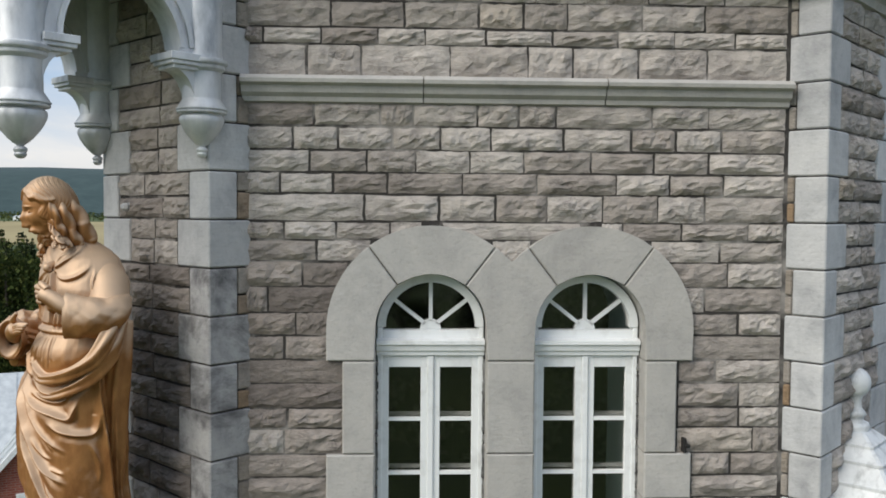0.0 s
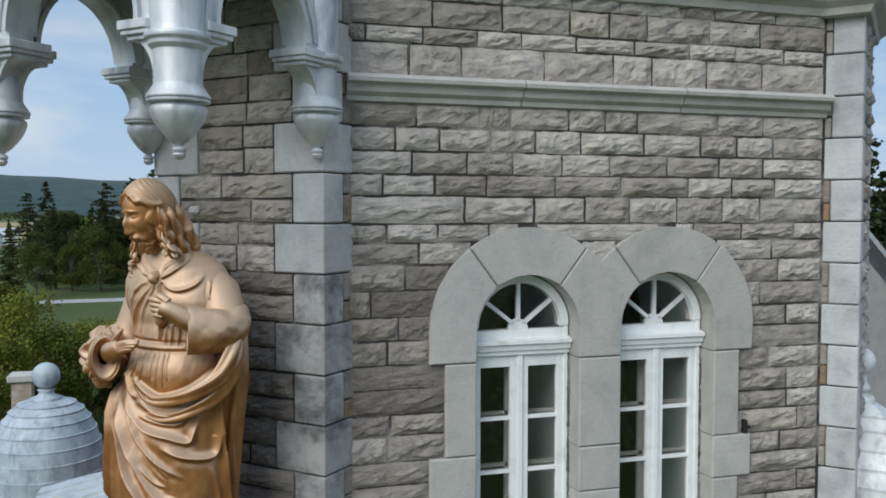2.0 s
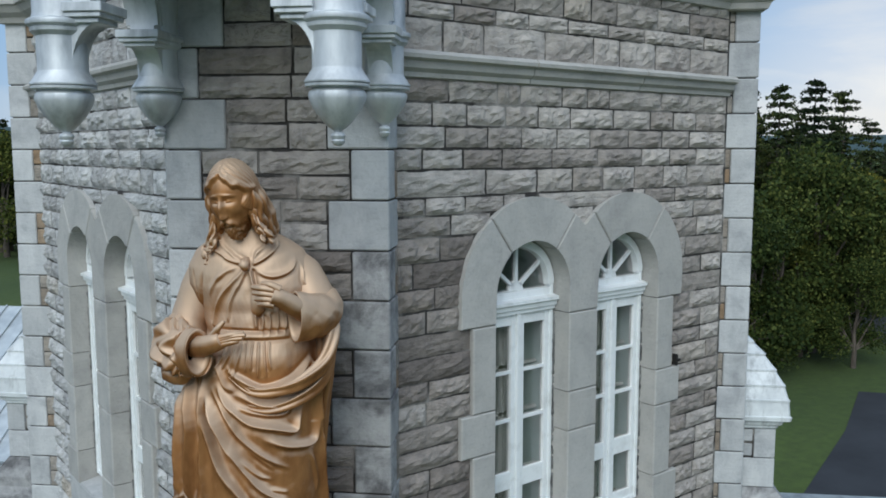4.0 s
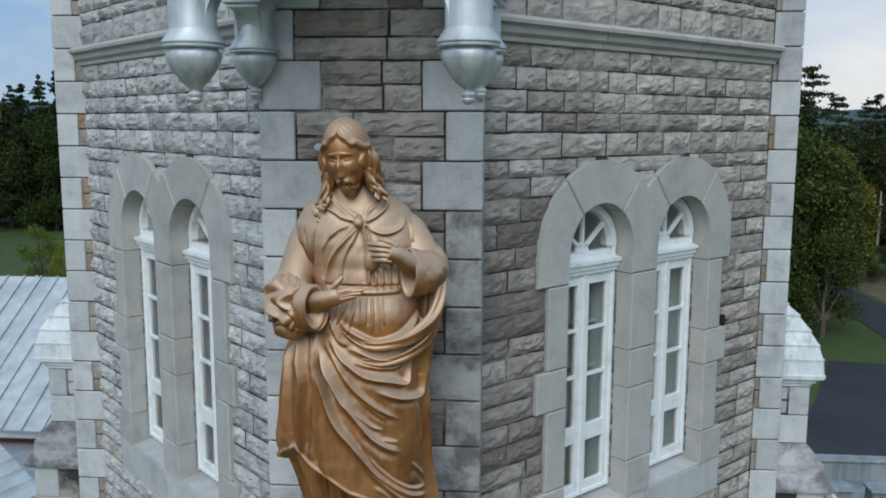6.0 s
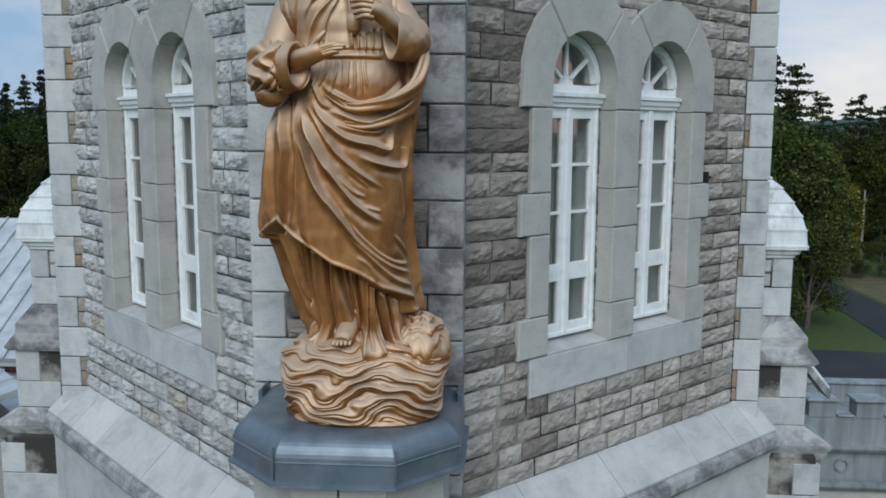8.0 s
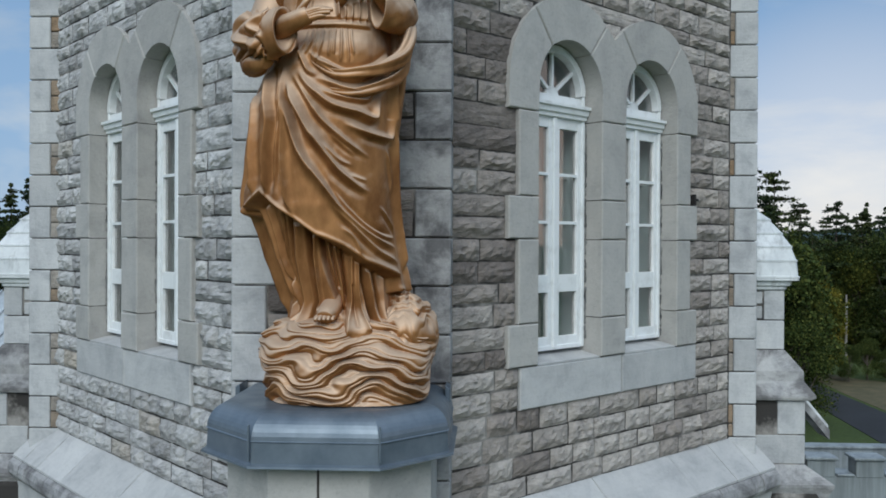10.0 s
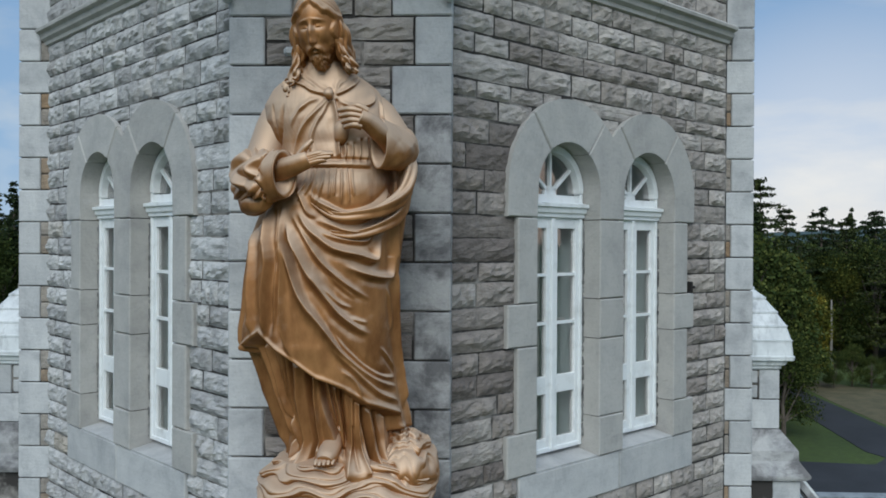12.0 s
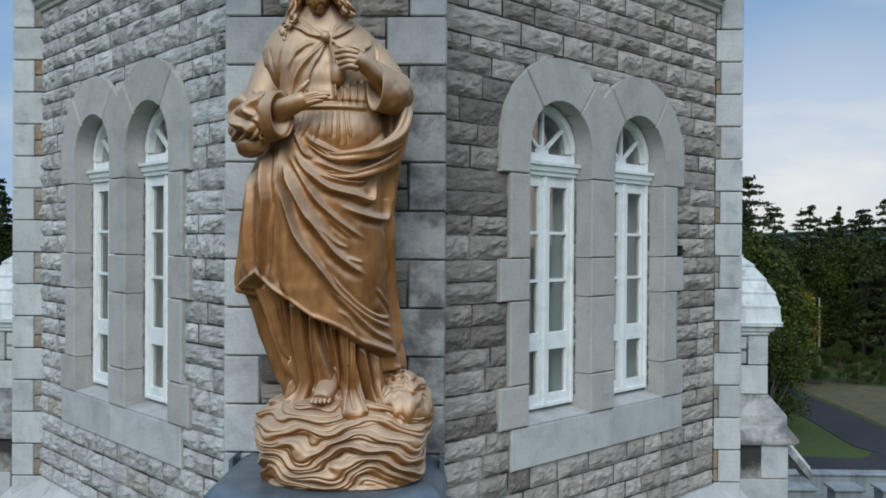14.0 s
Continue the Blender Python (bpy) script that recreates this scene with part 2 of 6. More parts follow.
k.color(k.ramp(k.noise(3.0, 6.0, 0.6), (0.3, (0.38, 0.41, 0.43)), (0.65, (0.57, 0.60, 0.61))))
k.roughness(k.noise(4.0), 0.3, 0.55).bump((k.noise(9.0), 0.1, 0.008))
ROOF = k.m
k = Mat("grey_blue_lead", 0.6, 0.1)
k.color(k.mix(0.85, k.ramp(k.noise(3.0, 6.0, 0.6), (0.3, (0.30, 0.35, 0.40)), (0.65, (0.46, 0.52, 0.57))), k.ramp(k.noise(6.0, 6.0, 0.7, (1, 1, 0.3)), (0.34, (0.55, 0.56, 0.58)), (0.5, (1, 1, 1))), "MULTIPLY"))
k.roughness(k.noise(4.0), 0.45, 0.7).bump((k.noise(14.0, 4.0), 0.12, 0.008))
TURRET_LEAD = k.m
k = Mat("chalky_white_metal", 0.6, 0.1)
k.color(k.mix(0.85, k.ramp(k.noise(5.0, 6.0, 0.6), (0.3, (0.52, 0.54, 0.55)), (0.65, (0.72, 0.74, 0.74))), k.ramp(k.noise(9.0, 6.0, 0.7, (1, 1, 0.3)), (0.34, (0.62, 0.62, 0.62)), (0.5, (1, 1, 1))), "MULTIPLY"))
k.roughness(k.noise(4.0), 0.45, 0.7).bump((k.noise(14.0, 4.0), 0.12, 0.008))
DOME = k.m
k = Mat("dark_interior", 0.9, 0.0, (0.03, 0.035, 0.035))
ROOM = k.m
k = Mat("red_brick", 0.9)
br = k.t.nodes.new("ShaderNodeTexBrick")
br.inputs["Scale"].default_value = 1.0
br.inputs["Brick Width"].default_value, br.inputs["Row Height"].default_value, br.inputs["Mortar Size"].default_value = 0.22, 0.075, 0.008
br.inputs["Color1"].default_value, br.inputs["Color2"].default_value = (0.25, 0.06, 0.04, 1), (0.32, 0.09, 0.055, 1)
br.inputs["Mortar"].default_value = (0.3, 0.2, 0.17, 1)
turn = k.t.nodes.new("ShaderNodeMapping")
turn.inputs["Rotation"].default_value = (radians(90), 0, 0)
k.link(k.pos, turn.inputs["Vector"])
k.link(turn.outputs["Vector"], br.inputs["Vector"])
k.color(br.outputs["Color"])
BRICK = k.m


# ---- mesh helpers ----
def mesh_of(bm, name, mat, smooth=False):
    bmesh.ops.recalc_face_normals(bm, faces=bm.faces)
    me = bpy.data.meshes.new(name)
    bm.to_mesh(me)
    bm.free()
    me.materials.append(mat)
    if smooth:
        me.shade_smooth()
    return me


def part(name, bm, mat, parent=None, label="", smooth=False):
    """Links a bmesh as one mesh object, under parent where there is one."""
    ob = new(name, mesh_of(bm, name, mat, smooth))
    ob.parent = parent
    if label:
        ob["label"] = label
    return ob


def empty(name, m, label, category, group="", kind=""):
    ob = new(name)
    ob.matrix_basis = m
    return tagged(ob, label, category, group, kind)


def add_box(bm, x0, x1, y0, y1, z0, z1, bevel=0.0):
    vs = [bm.verts.new((x, y, z)) for x in (x0, x1) for y in (y0, y1) for z in (z0, z1)]
    fs = [bm.faces.new([vs[i] for i in q]) for q in ((0, 1, 3, 2), (4, 6, 7, 5), (0, 4, 5, 1), (2, 3, 7, 6), (0, 2, 6, 4), (1, 5, 7, 3))]
    if bevel:
        es = list({e for f in fs for e in f.edges})
        bmesh.ops.bevel(bm, geom=es, offset=bevel, segments=1, affect="EDGES")
    return bm


def box(x0, x1, y0, y1, z0, z1, bevel=0.0):
    return add_box(bmesh.new(), x0, x1, y0, y1, z0, z1, bevel)


def add_prism(bm, poly, y0, y1, bevel=0.0):
    """A polygon in x, z, drawn out from y0 (front) to y1."""
    a = [bm.verts.new((x, y0, z)) for x, z in poly]
    b = [bm.verts.new((x, y1, z)) for x, z in poly]
    n = len(poly)
    front = bm.faces.new(a)
    bm.faces.new(b[::-1])
    for i in range(n):
        bm.faces.new((a[i], b[i], b[(i + 1) % n], a[(i + 1) % n]))
    if bevel:
        bmesh.ops.bevel(bm, geom=list(front.edges), offset=bevel, segments=1, affect="EDGES")
    return bm


def prism(poly, y0, y1, bevel=0.0):
    return add_prism(bmesh.new(), poly, y0, y1, bevel)


def add_column(bm, poly, z0, z1):
    """A polygon in x, y, drawn up from z0 to z1."""
    a = [bm.verts.new((x, y, z0)) for x, y in poly]
    b = [bm.verts.new((x, y, z1)) for x, y in poly]
    bm.faces.new(a[::-1])
    bm.faces.new(b)
    n = len(poly)
    for i in range(n):
        bm.faces.new((a[i], a[(i + 1) % n], b[(i + 1) % n], b[i]))
    return bm


def turned(profile, seg=28, a0=0.0, a1=360.0):
    """A solid of revolution from (radius, z) pairs."""
    bm = bmesh.new()
    full = abs(a1 - a0) >= 360
    n = seg if full else seg + 1
    rings = []
    for r, z in profile:
        rings.append([bm.verts.new((r * math.cos(radians(a0 + (a1 - a0) * i / seg)), r * math.sin(radians(a0 + (a1 - a0) * i / seg)), z)) for i in range(n)])
    for p, q in zip(rings, rings[1:]):
        for i in range(seg):
            j = (i + 1) % n
            bm.faces.new((p[i], p[j], q[j], q[i]))
    bmesh.ops.remove_doubles(bm, verts=bm.verts, dist=1e-5)
    return bm


def sweep(path, section, closed=False):
    """A section (offset outward, height) swept along a path in x, y; outward is to the right of the way."""
    bm = bmesh.new()
    n = len(path)
    rings = []
    for i in range(n):
        p = Vector(path[i])
        d0 = (p - Vector(path[i - 1])).normalized() if (i > 0 or closed) else None
        d1 = (Vector(path[(i + 1) % n]) - p).normalized() if (i < n - 1 or closed) else None
        d0, d1 = d0 or d1, d1 or d0
        n0, n1 = Vector((d0.y, -d0.x)), Vector((d1.y, -d1.x))
        m = (n0 + n1).normalized()
        m /= max(0.35, m.dot(n1))
        rings.append([bm.verts.new((p.x + m.x * o, p.y + m.y * o, z)) for o, z in section])
    k2 = len(section)
    for i in range(n if closed else n - 1):
        a, b = rings[i], rings[(i + 1) % n]
        for j in range(k2):
            bm.faces.new((a[j], b[j], b[(j + 1) % k2], a[(j + 1) % k2]))
    if not closed:
        bm.faces.new(rings[0])
        bm.faces.new(rings[-1][::-1])
    return bm


# ---- the tower ----
W = 5.77                      # side of the tower
C0 = 0.636                    # the cut corner lies in the plane x + y = C0
R2 = 2 ** 0.5
UL, UR = -0.705, 0.757        # the ends of the cut corner's face, along u = (x - y) / sqrt 2
Z_TOP, Z_TABLE = 19.2, 12.085
P2 = ((C0 / R2 + UR) / R2, (C0 / R2 - UR) / R2)
RET = -P2[1]                  # how far the corner block stands before the face
P3 = P2[0] + RET

STONE_MESHES = []


def rock_stone(seed):
    """A rock-faced stone in a unit box; its rough face looks to -y and bulges about 3 cm."""
    rnd = random.Random(seed)
    bm = bmesh.new()
    nx, nz = 11, 6
    ox, oz = rnd.uniform(0, 90), rnd.uniform(0, 90)
    tilt, lean = rnd.uniform(-0.008, 0.008), rnd.uniform(-0.008, 0.008)
    v = {}
    for i in range(nx + 1):
        for j in range(nz + 1):
            a, b = i / nx, j / nz
            edge = min(1, min(a, 1 - a) * 7) * min(1, min(b, 1 - b) * 4)
            ja = (a + (rnd.uniform(-0.3, 0.3) / nx if 0 < i < nx else rnd.uniform(-0.008, 0.008))) - 0.5
            jb = (b + (rnd.uniform(-0.3, 0.3) / nz if 0 < j < nz else rnd.uniform(-0.03, 0.03))) - 0.5
            bulge = 0.022 + 0.022 * noise.noise(Vector((a * 2.6 + ox, b * 2.2 + oz, 0))) + 0.020 * noise.noise(Vector((a * 6 + ox, b * 4.5, oz))) + 0.008 * noise.noise(Vector((a * 14, b * 9 + ox, oz)))
            bulge += tilt * (a - 0.5) * 2 + lean * (b - 0.5) * 2
            v[i, j] = bm.verts.new((ja, -0.004 - max(0.0, bulge) * edge, jb))
    for i in range(nx):
        for j in range(nz):
            bm.faces.new((v[i, j], v[i + 1, j], v[i + 1, j + 1], v[i, j + 1]))
    c = [bm.verts.new((x, 0.06, z)) for x, z in ((-0.5, -0.5), (0.5, -0.5), (0.5, 0.5), (-0.5, 0.5))]
    bm.faces.new([c[0], c[1]] + [v[i, 0] for i in range(nx, -1, -1)])
    bm.faces.new([c[1], c[2]] + [v[nx, j] for j in range(nz, -1, -1)])
    bm.faces.new([c[2], c[3]] + [v[i, nz] for i in range(nx + 1)])
    bm.faces.new([c[3], c[0]] + [v[0, j] for j in range(nz + 1)])
    return mesh_of(bm, "stone", ROCK)


for s in range(22):
    STONE_MESHES.append(rock_stone(s))
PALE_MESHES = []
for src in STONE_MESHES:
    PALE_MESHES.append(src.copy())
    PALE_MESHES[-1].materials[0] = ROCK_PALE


DARK_MESHES = []
for src in STONE_MESHES:
    DARK_MESHES.append(src.copy())
    DARK_MESHES[-1].materials[0] = ROCK_DARK


def stone(parent, x0, x1, z0, z1, rnd, y=0.0, gap=0.018, deep=1.0):
    """One rough stone. The courses beside the statue are of a darker, browner stone; the west face takes a paler grey
    one.
    """
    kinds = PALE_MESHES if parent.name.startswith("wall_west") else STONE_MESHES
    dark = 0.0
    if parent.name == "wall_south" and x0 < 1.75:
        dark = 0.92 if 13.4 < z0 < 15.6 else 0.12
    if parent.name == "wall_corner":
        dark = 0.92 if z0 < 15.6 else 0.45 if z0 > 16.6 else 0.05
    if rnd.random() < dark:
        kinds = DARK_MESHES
    gap *= rnd.uniform(0.5, 1.5)
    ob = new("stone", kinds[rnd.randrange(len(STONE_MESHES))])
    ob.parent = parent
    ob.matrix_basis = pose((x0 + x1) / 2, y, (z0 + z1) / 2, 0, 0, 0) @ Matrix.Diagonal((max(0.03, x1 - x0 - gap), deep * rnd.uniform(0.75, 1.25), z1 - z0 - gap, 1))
    return ob


# windows of one face: centres, radii and levels
WIN_X, R_IN, R_OUT, Z_SPRING, Z_SHOULDER = (2.303, 3.40), 0.385, 0.715, 15.20, 14.983
COURSES = [12.085, 12.245, 12.40, 12.575, 12.75, 12.915, 13.07, 13.215, 13.38, 13.55, 13.704, 13.86, 14.02, 14.18, 14.34, 14.515, 14.66, 14.83,
           14.991, 15.158, 15.317, 15.495, 15.665, 15.815, 15.938, 16.126, 16.272, 16.424, 16.584, 16.748]
UPPER = [16.915, 17.134, 17.247, 17.428, 17.60]
# upright joints of the upper courses of the south face, in metres from the corner
JOINTS = {
    17.247: (1.61, 2.11, 2.61, 2.92, 3.22, 3.73, 4.17), 17.134: (1.16, 1.55, 1.93, 2.25, 2.66, 3.12, 3.57, 3.96, 4.38),
    16.915: (1.45, 1.82, 2.42, 2.95, 3.26, 3.71, 4.19), 16.584: (1.50, 1.95, 2.17, 2.61, 2.89, 3.15, 3.81, 4.21),
    16.424: (1.36, 1.66, 2.03, 2.36, 2.70, 3.20, 3.67, 3.98, 4.30), 16.272: (1.47, 1.86, 2.19, 2.56, 2.93, 3.39, 3.83, 4.21),
    16.126: (1.27, 1.63, 2.00, 2.51, 3.02, 3.57, 3.94, 4.32), 15.938: (1.84, 2.35, 2.74, 3.09, 3.48, 3.86, 4.19),
    15.815: (1.30, 1.65, 2.02, 3.62, 4.03, 4.50), 15.665: (1.52, 1.90, 3.86, 4.30), 15.495: (1.42, 1.66, 4.36), 15.317: (1.19, 1.63, 4.20), 15.158: (1.38, 4.44)}


def opening_at(z):
    """The stretches of a face's length taken up by the dressed stone round the windows at height z."""
    if z < 12.74 or z > Z_SPRING + R_OUT - 0.03:
        return []
    if z < 13.065:
        return [(1.735, 4.13)]
    if z < Z_SHOULDER:
        wide = any(a < z < b for a, b in ((13.065, 13.385), (14.02, 14.342)))
        return [(1.60, 4.125)] if wide else [(1.71, 4.02)]
    r = R_OUT - 0.035
    h = z - Z_SPRING
    w = r if h < 0 else math.sqrt(max(0, r * r - h * h))
    a, b = (WIN_X[0] - w, WIN_X[0] + w), (WIN_X[1] - w, WIN_X[1] + w)
    return [(a[0], b[1])] if a[1] > b[0] else [a, b]


def arc(cx, cz, r, a0, a1, n):
    return [(cx + r * math.cos(radians(a0 + (a1 - a0) * i / n)), cz + r * math.sin(radians(a0 + (a1 - a0) * i / n))) for i in range(n + 1)]


def face(name, m, sgn, seed, joints, label):
    """One face of the tower. sgn 1: lengths run along local +x, -1: along -x. Returns the wall."""
    rnd = random.Random(seed)
    far = W - P3
    # backing wall with two arched openings
    bm = bmesh.new()
    zb = 13.06
    ro = R_IN + 0.02
    edges = [0.7] + [v for c in WIN_X for v in (c - ro, c + ro)] + [W - 0.7]

    def slab(x0, x1, z0, z1):
        add_box(bm, *sorted((sgn * x0, sgn * x1)), 0.0, 0.42, z0, z1)

    for i in (0, 2, 4):
        slab(edges[i], edges[i + 1], zb, Z_SPRING + ro)
    for c in WIN_X:
        for a0, x_side in ((0, c + ro), (90, c - ro)):
            half = arc(c, Z_SPRING, ro, a0, a0 + 90, 10) + [(x_side, Z_SPRING + ro)]
            add_prism(bm, [(sgn * x, z) for x, z in half], 0.0, 0.42)
    slab(0.7, W - 0.7, Z_SPRING + ro, Z_TOP)
    slab(0.7, W - 0.7, 11.5, zb)
    wall = part(name, bm, MORTAR)
    wall.matrix_basis = m
    tagged(wall, label, "wall", "", "structure")

    def dress(poly, y0=-0.045, y1=0.40, mat=LIME, nm="dressed_stone"):
        p = [(sgn * x, z) for x, z in poly]
        part(nm, prism(p, y0, y1, 0.009), mat, wall)

    # voussoirs
    g = 0.007
    for c, other in ((WIN_X[0], 0), (WIN_X[1], 1)):
        a_l, a_r = (127, 52.5) if other == 0 else (127.5, 53)
        dress(arc(c, Z_SPRING, R_OUT, a_l - 0.3, a_r + 0.3, 14) + arc(c, Z_SPRING, R_IN, a_r + 0.5, a_l - 0.5, 12))
    c0, c1 = WIN_X
    dress([(c0 - R_OUT, Z_SHOULDER + g)] + arc(c0, Z_SPRING, R_OUT, 180, 127.3, 10) + arc(c0, Z_SPRING, R_IN, 127.6, 180, 10) + [(c0 - R_IN, Z_SHOULDER + g)])
    dress([(c1 + R_IN, Z_SHOULDER + g)] + arc(c1, Z_SPRING, R_IN, 0, 52.5, 10) + arc(c1, Z_SPRING, R_OUT, 52.8, 0, 10) + [(c1 + R_OUT, Z_SHOULDER + g)])
    vx = (c0 + c1) / 2
    va = math.degrees(math.acos((vx - c0) / R_OUT))
    dress([(c0 + R_IN, Z_SHOULDER + g)] + arc(c0, Z_SPRING, R_IN, 0, 52.0, 10) + arc(c0, Z_SPRING, R_OUT, 52.2, va, 3) + arc(c1, Z_SPRING, R_OUT, 180 - va, 127.8, 3)[1:]
          + arc(c1, Z_SPRING, R_IN, 128.0, 180, 10) + [(c1 - R_IN, Z_SHOULDER + g)])
    # jambs and middle pier
    for z0, z1, wide in ((13.065, 13.385, 1), (13.385, 14.02, 0), (14.02, 14.342, 1), (14.342, Z_SHOULDER, 0)):
        o = 0.0 if wide else 0.11
        zz0 = z0 + g
        dress([(c0 - R_OUT + o, zz0), (c0 - R_OUT + o, z1), (c0 - R_IN, z1), (c0 - R_IN, zz0)])
        dress([(c1 + R_IN, zz0), (c1 + R_IN, z1), (c1 + R_OUT - o, z1), (c1 + R_OUT - o, zz0)])
        dress([(c0 + R_IN, zz0), (c0 + R_IN, z1), (c1 - R_IN, z1), (c1 - R_IN, zz0)], -0.045 if not wide else -0.048)
    # sill stones and the sloped sills
    dress([(1.735, 12.745), (1.735, 13.06), (2.985, 13.06), (2.985, 12.745)], -0.03, 0.1, SILL, "sill_stone")
    dress([(2.995, 12.745), (2.995, 13.06), (4.13, 13.06), (4.13, 12.745)], -0.03, 0.1, SILL, "sill_stone")
    for c in WIN_X:
        bm = bmesh.new()
        xs = sorted((sgn * (c - R_IN + 0.003), sgn * (c + R_IN - 0.003)))
        sec = ((-0.028, 13.062), (-0.028, 13.075), (0.40, 13.15), (0.40, 13.062))
        a = [bm.verts.new((xs[0], y, z)) for y, z in sec]
        b = [bm.verts.new((xs[1], y, z)) for y, z in sec]
        bm.faces.new(a), bm.faces.new(b[::-1])
        for i in range(4):
            bm.faces.new((a[i], b[i], b[(i + 1) % 4], a[(i + 1) % 4]))
        part("sloped_sill", bm, SILL, wall)
    # string course in three lengths
    sec = [(0.0, 16.735), (0.035, 16.745), (0.04, 16.775), (0.075, 16.80), (0.085, 16.845), (0.125, 16.86), (0.13, 16.885), (0.10, 16.912), (0.0, 16.918)]
    stops = [P3 - 0.05, 2.238, 3.478, far + 0.06]
    for a, b in zip(stops, stops[1:]):
        xs = sorted((sgn * (a + 0.005), sgn * (b - 0.003)))
        part("string_course", sweep([(xs[0], 0), (xs[1], 0)], sec), LIME, wall)
    # coursed rock-faced stones
    x_in, x_out = P3 - 0.04, far + 0.05
    for zs in (COURSES, UPPER):
        for z0, z1 in zip(zs, zs[1:]):
            taken = opening_at((z0 + z1) / 2)
            spans, x = [], x_in
            for a, b in taken:
                spans.append((x, a))
                x = b
            spans.append((x, x_out))
            for a, b in spans:
                cut = [v for v in joints.get(z0, ()) if a + 0.09 < v < b - 0.09]
                if z0 not in joints:
                    x = a
                    while True:
                        x += rnd.uniform(0.24, 0.56)
                        if x > b - 0.17:
                            break
                        cut.append(x)
                ends = [a] + cut + [b]
                for e0, e1 in zip(ends, ends[1:]):
                    touch = z1 > Z_SHOULDER and any(math.hypot(max(e0 - c, 0, c - e1), max(z0 - Z_SPRING, 0)) < R_OUT for c in WIN_X)
                    stone(wall, *sorted((sgn * e0, sgn * e1)), z0, z1, rnd, 0.0, 0.016, 0.5 if touch else 1.0)
    return wall


def water_table(name, m, sgn, label):
    """The sloped offset under a face, its stained rounded nosing course, and the wider wall below it."""
    base = part(name, box(*sorted((sgn * 0.4, sgn * (W - 0.4))), -0.27, 0.3, 0.0, 11.60), SILL)
    base.matrix_basis = m
    tagged(base, label, "wall", "", "structure")
    slope = [(0.0, 11.792), (0.318, 11.792), (0.318, 11.812), (0.0, 12.088)]
    nosing = [(0.0, 11.58), (0.29, 11.58), (0.335, 11.60), (0.368, 11.65), (0.368, 11.70), (0.352, 11.755), (0.32, 11.786), (0.0, 11.786)]
    for nm, sec, mat, stops in (("sloped_stone", slope, SILL, (0.98, 1.62, 2.62, 3.72, 4.38, W - 0.98)), ("nosing_stone", nosing, STAINED, (0.98, 1.90, 2.35, 3.30, 4.05, 4.62, W - 0.98))):
        for i, (a, b) in enumerate(zip(stops, stops[1:])):
            xs = sorted((sgn * (a + 0.004), sgn * (b - 0.004)))
            part(nm, sweep([(xs[0], 0.002 * (i % 2)), (xs[1], 0.002 * (i % 2))], sec), mat, base)
    # mitred returns where the course turns at its ends
    for x0, x1 in ((0.66, 0.98), (W - 0.98, W - 0.66)):
        xs = sorted((sgn * x0, sgn * x1))
        part("return_stone", sweep([(xs[0], -0.003), (xs[1], -0.003)], nosing), STAINED, base)
        part("return_stone", sweep([(xs[0], -0.003), (xs[1], -0.003)], slope), SILL, base)
    return base


def corner_block(name, m, seed, label, sides=(1, 1), pieces=True):
    """A cut corner. Local x runs along the face (u), -y looks out; the face lies in y = 0. Quoins at both ends wrap round the returns."""
    rnd = random.Random(seed)
    d = RET * R2 + 0.25
    core = part(name, box(UL + 0.02, UR - 0.02, 0.008, d, 11.0, Z_TOP), MORTAR)
    core.matrix_basis = m
    tagged(core, label, "wall", "", "structure")
    z = 16.588 + 8 * 0.3205
    i = 0
    while z > 11.7:
        z0 = z - 0.3205
        long_l, long_r = i % 2 == 0, i % 2 == 0
        wl, wr = (0.41 if long_l else 0.235), (0.39 if long_r else 0.24)
        dq = d if long_l else RET * R2 - 0.10
        for x0, x1, xs in ((UL, UL + wl, UL), (UR - wr, UR, UR)):
            sooty = name == "wall_corner" and xs > 0 and z < 15.65
            part("quoin", box(x0, x1, -0.012, dq, z0 + 0.005, z - 0.005, 0.009), STAINED if sooty else QUOIN, core)
            if not long_l:
                zs = z0 + (z - z0) * rnd.uniform(0.4, 0.6)
                for a, b in ((z0, zs), (zs, z)):
                    f = part("filler_stone", box(min(xs, xs * 0.9), max(xs, xs * 0.9), dq + 0.006, d, a + 0.006, b - 0.006, 0.008), FILLER, core)
        if pieces:
            zm = (z0 + z) / 2 + rnd.uniform(-0.02, 0.02)
            for a, b in ((z0, zm), (zm, z)):
                cut = rnd.uniform(0.32, 0.68)
                x0, x1 = UL + wl + 0.004, UR - wr - 0.004
                xm = x0 + (x1 - x0) * cut
                stone(core, x0, xm, a, b, rnd)
                stone(core, xm, x1, a, b, rnd)
        z = z0
        i += 1
    return core


SOUTH = Matrix.Identity(4)
WEST = pose(0, 0, 0, 0, 0, -90)
face("wall_south", SOUTH, 1, 11, JOINTS, "coursed rock-faced grey-mauve stone wall with paired arched windows")
face("wall_west", WEST, -1, 23, {}, "coursed rock-faced pale grey stone wall with paired arched windows")
water_table("wall_base_south", SOUTH, 1, "sloped grey limestone offset over the wider tower base")
water_table("wall_base_west", WEST, -1, "sloped grey limestone offset over the wider tower base")
cx = C0 / 2
corner_block("wall_corner", pose(cx, cx, 0, 0, 0, -45), 5, "cut tower corner of rough stone between dressed quoins")
corner_block("wall_corner_east", pose(W - cx, cx, 0, 0, 0, 45), 6, "cut tower corner of rough stone between dressed quoins")
corner_block("wall_corner_west", pose(cx, W - cx, 0, 0, 0, -135), 7, "cut tower corner of rough stone between dressed quoins")
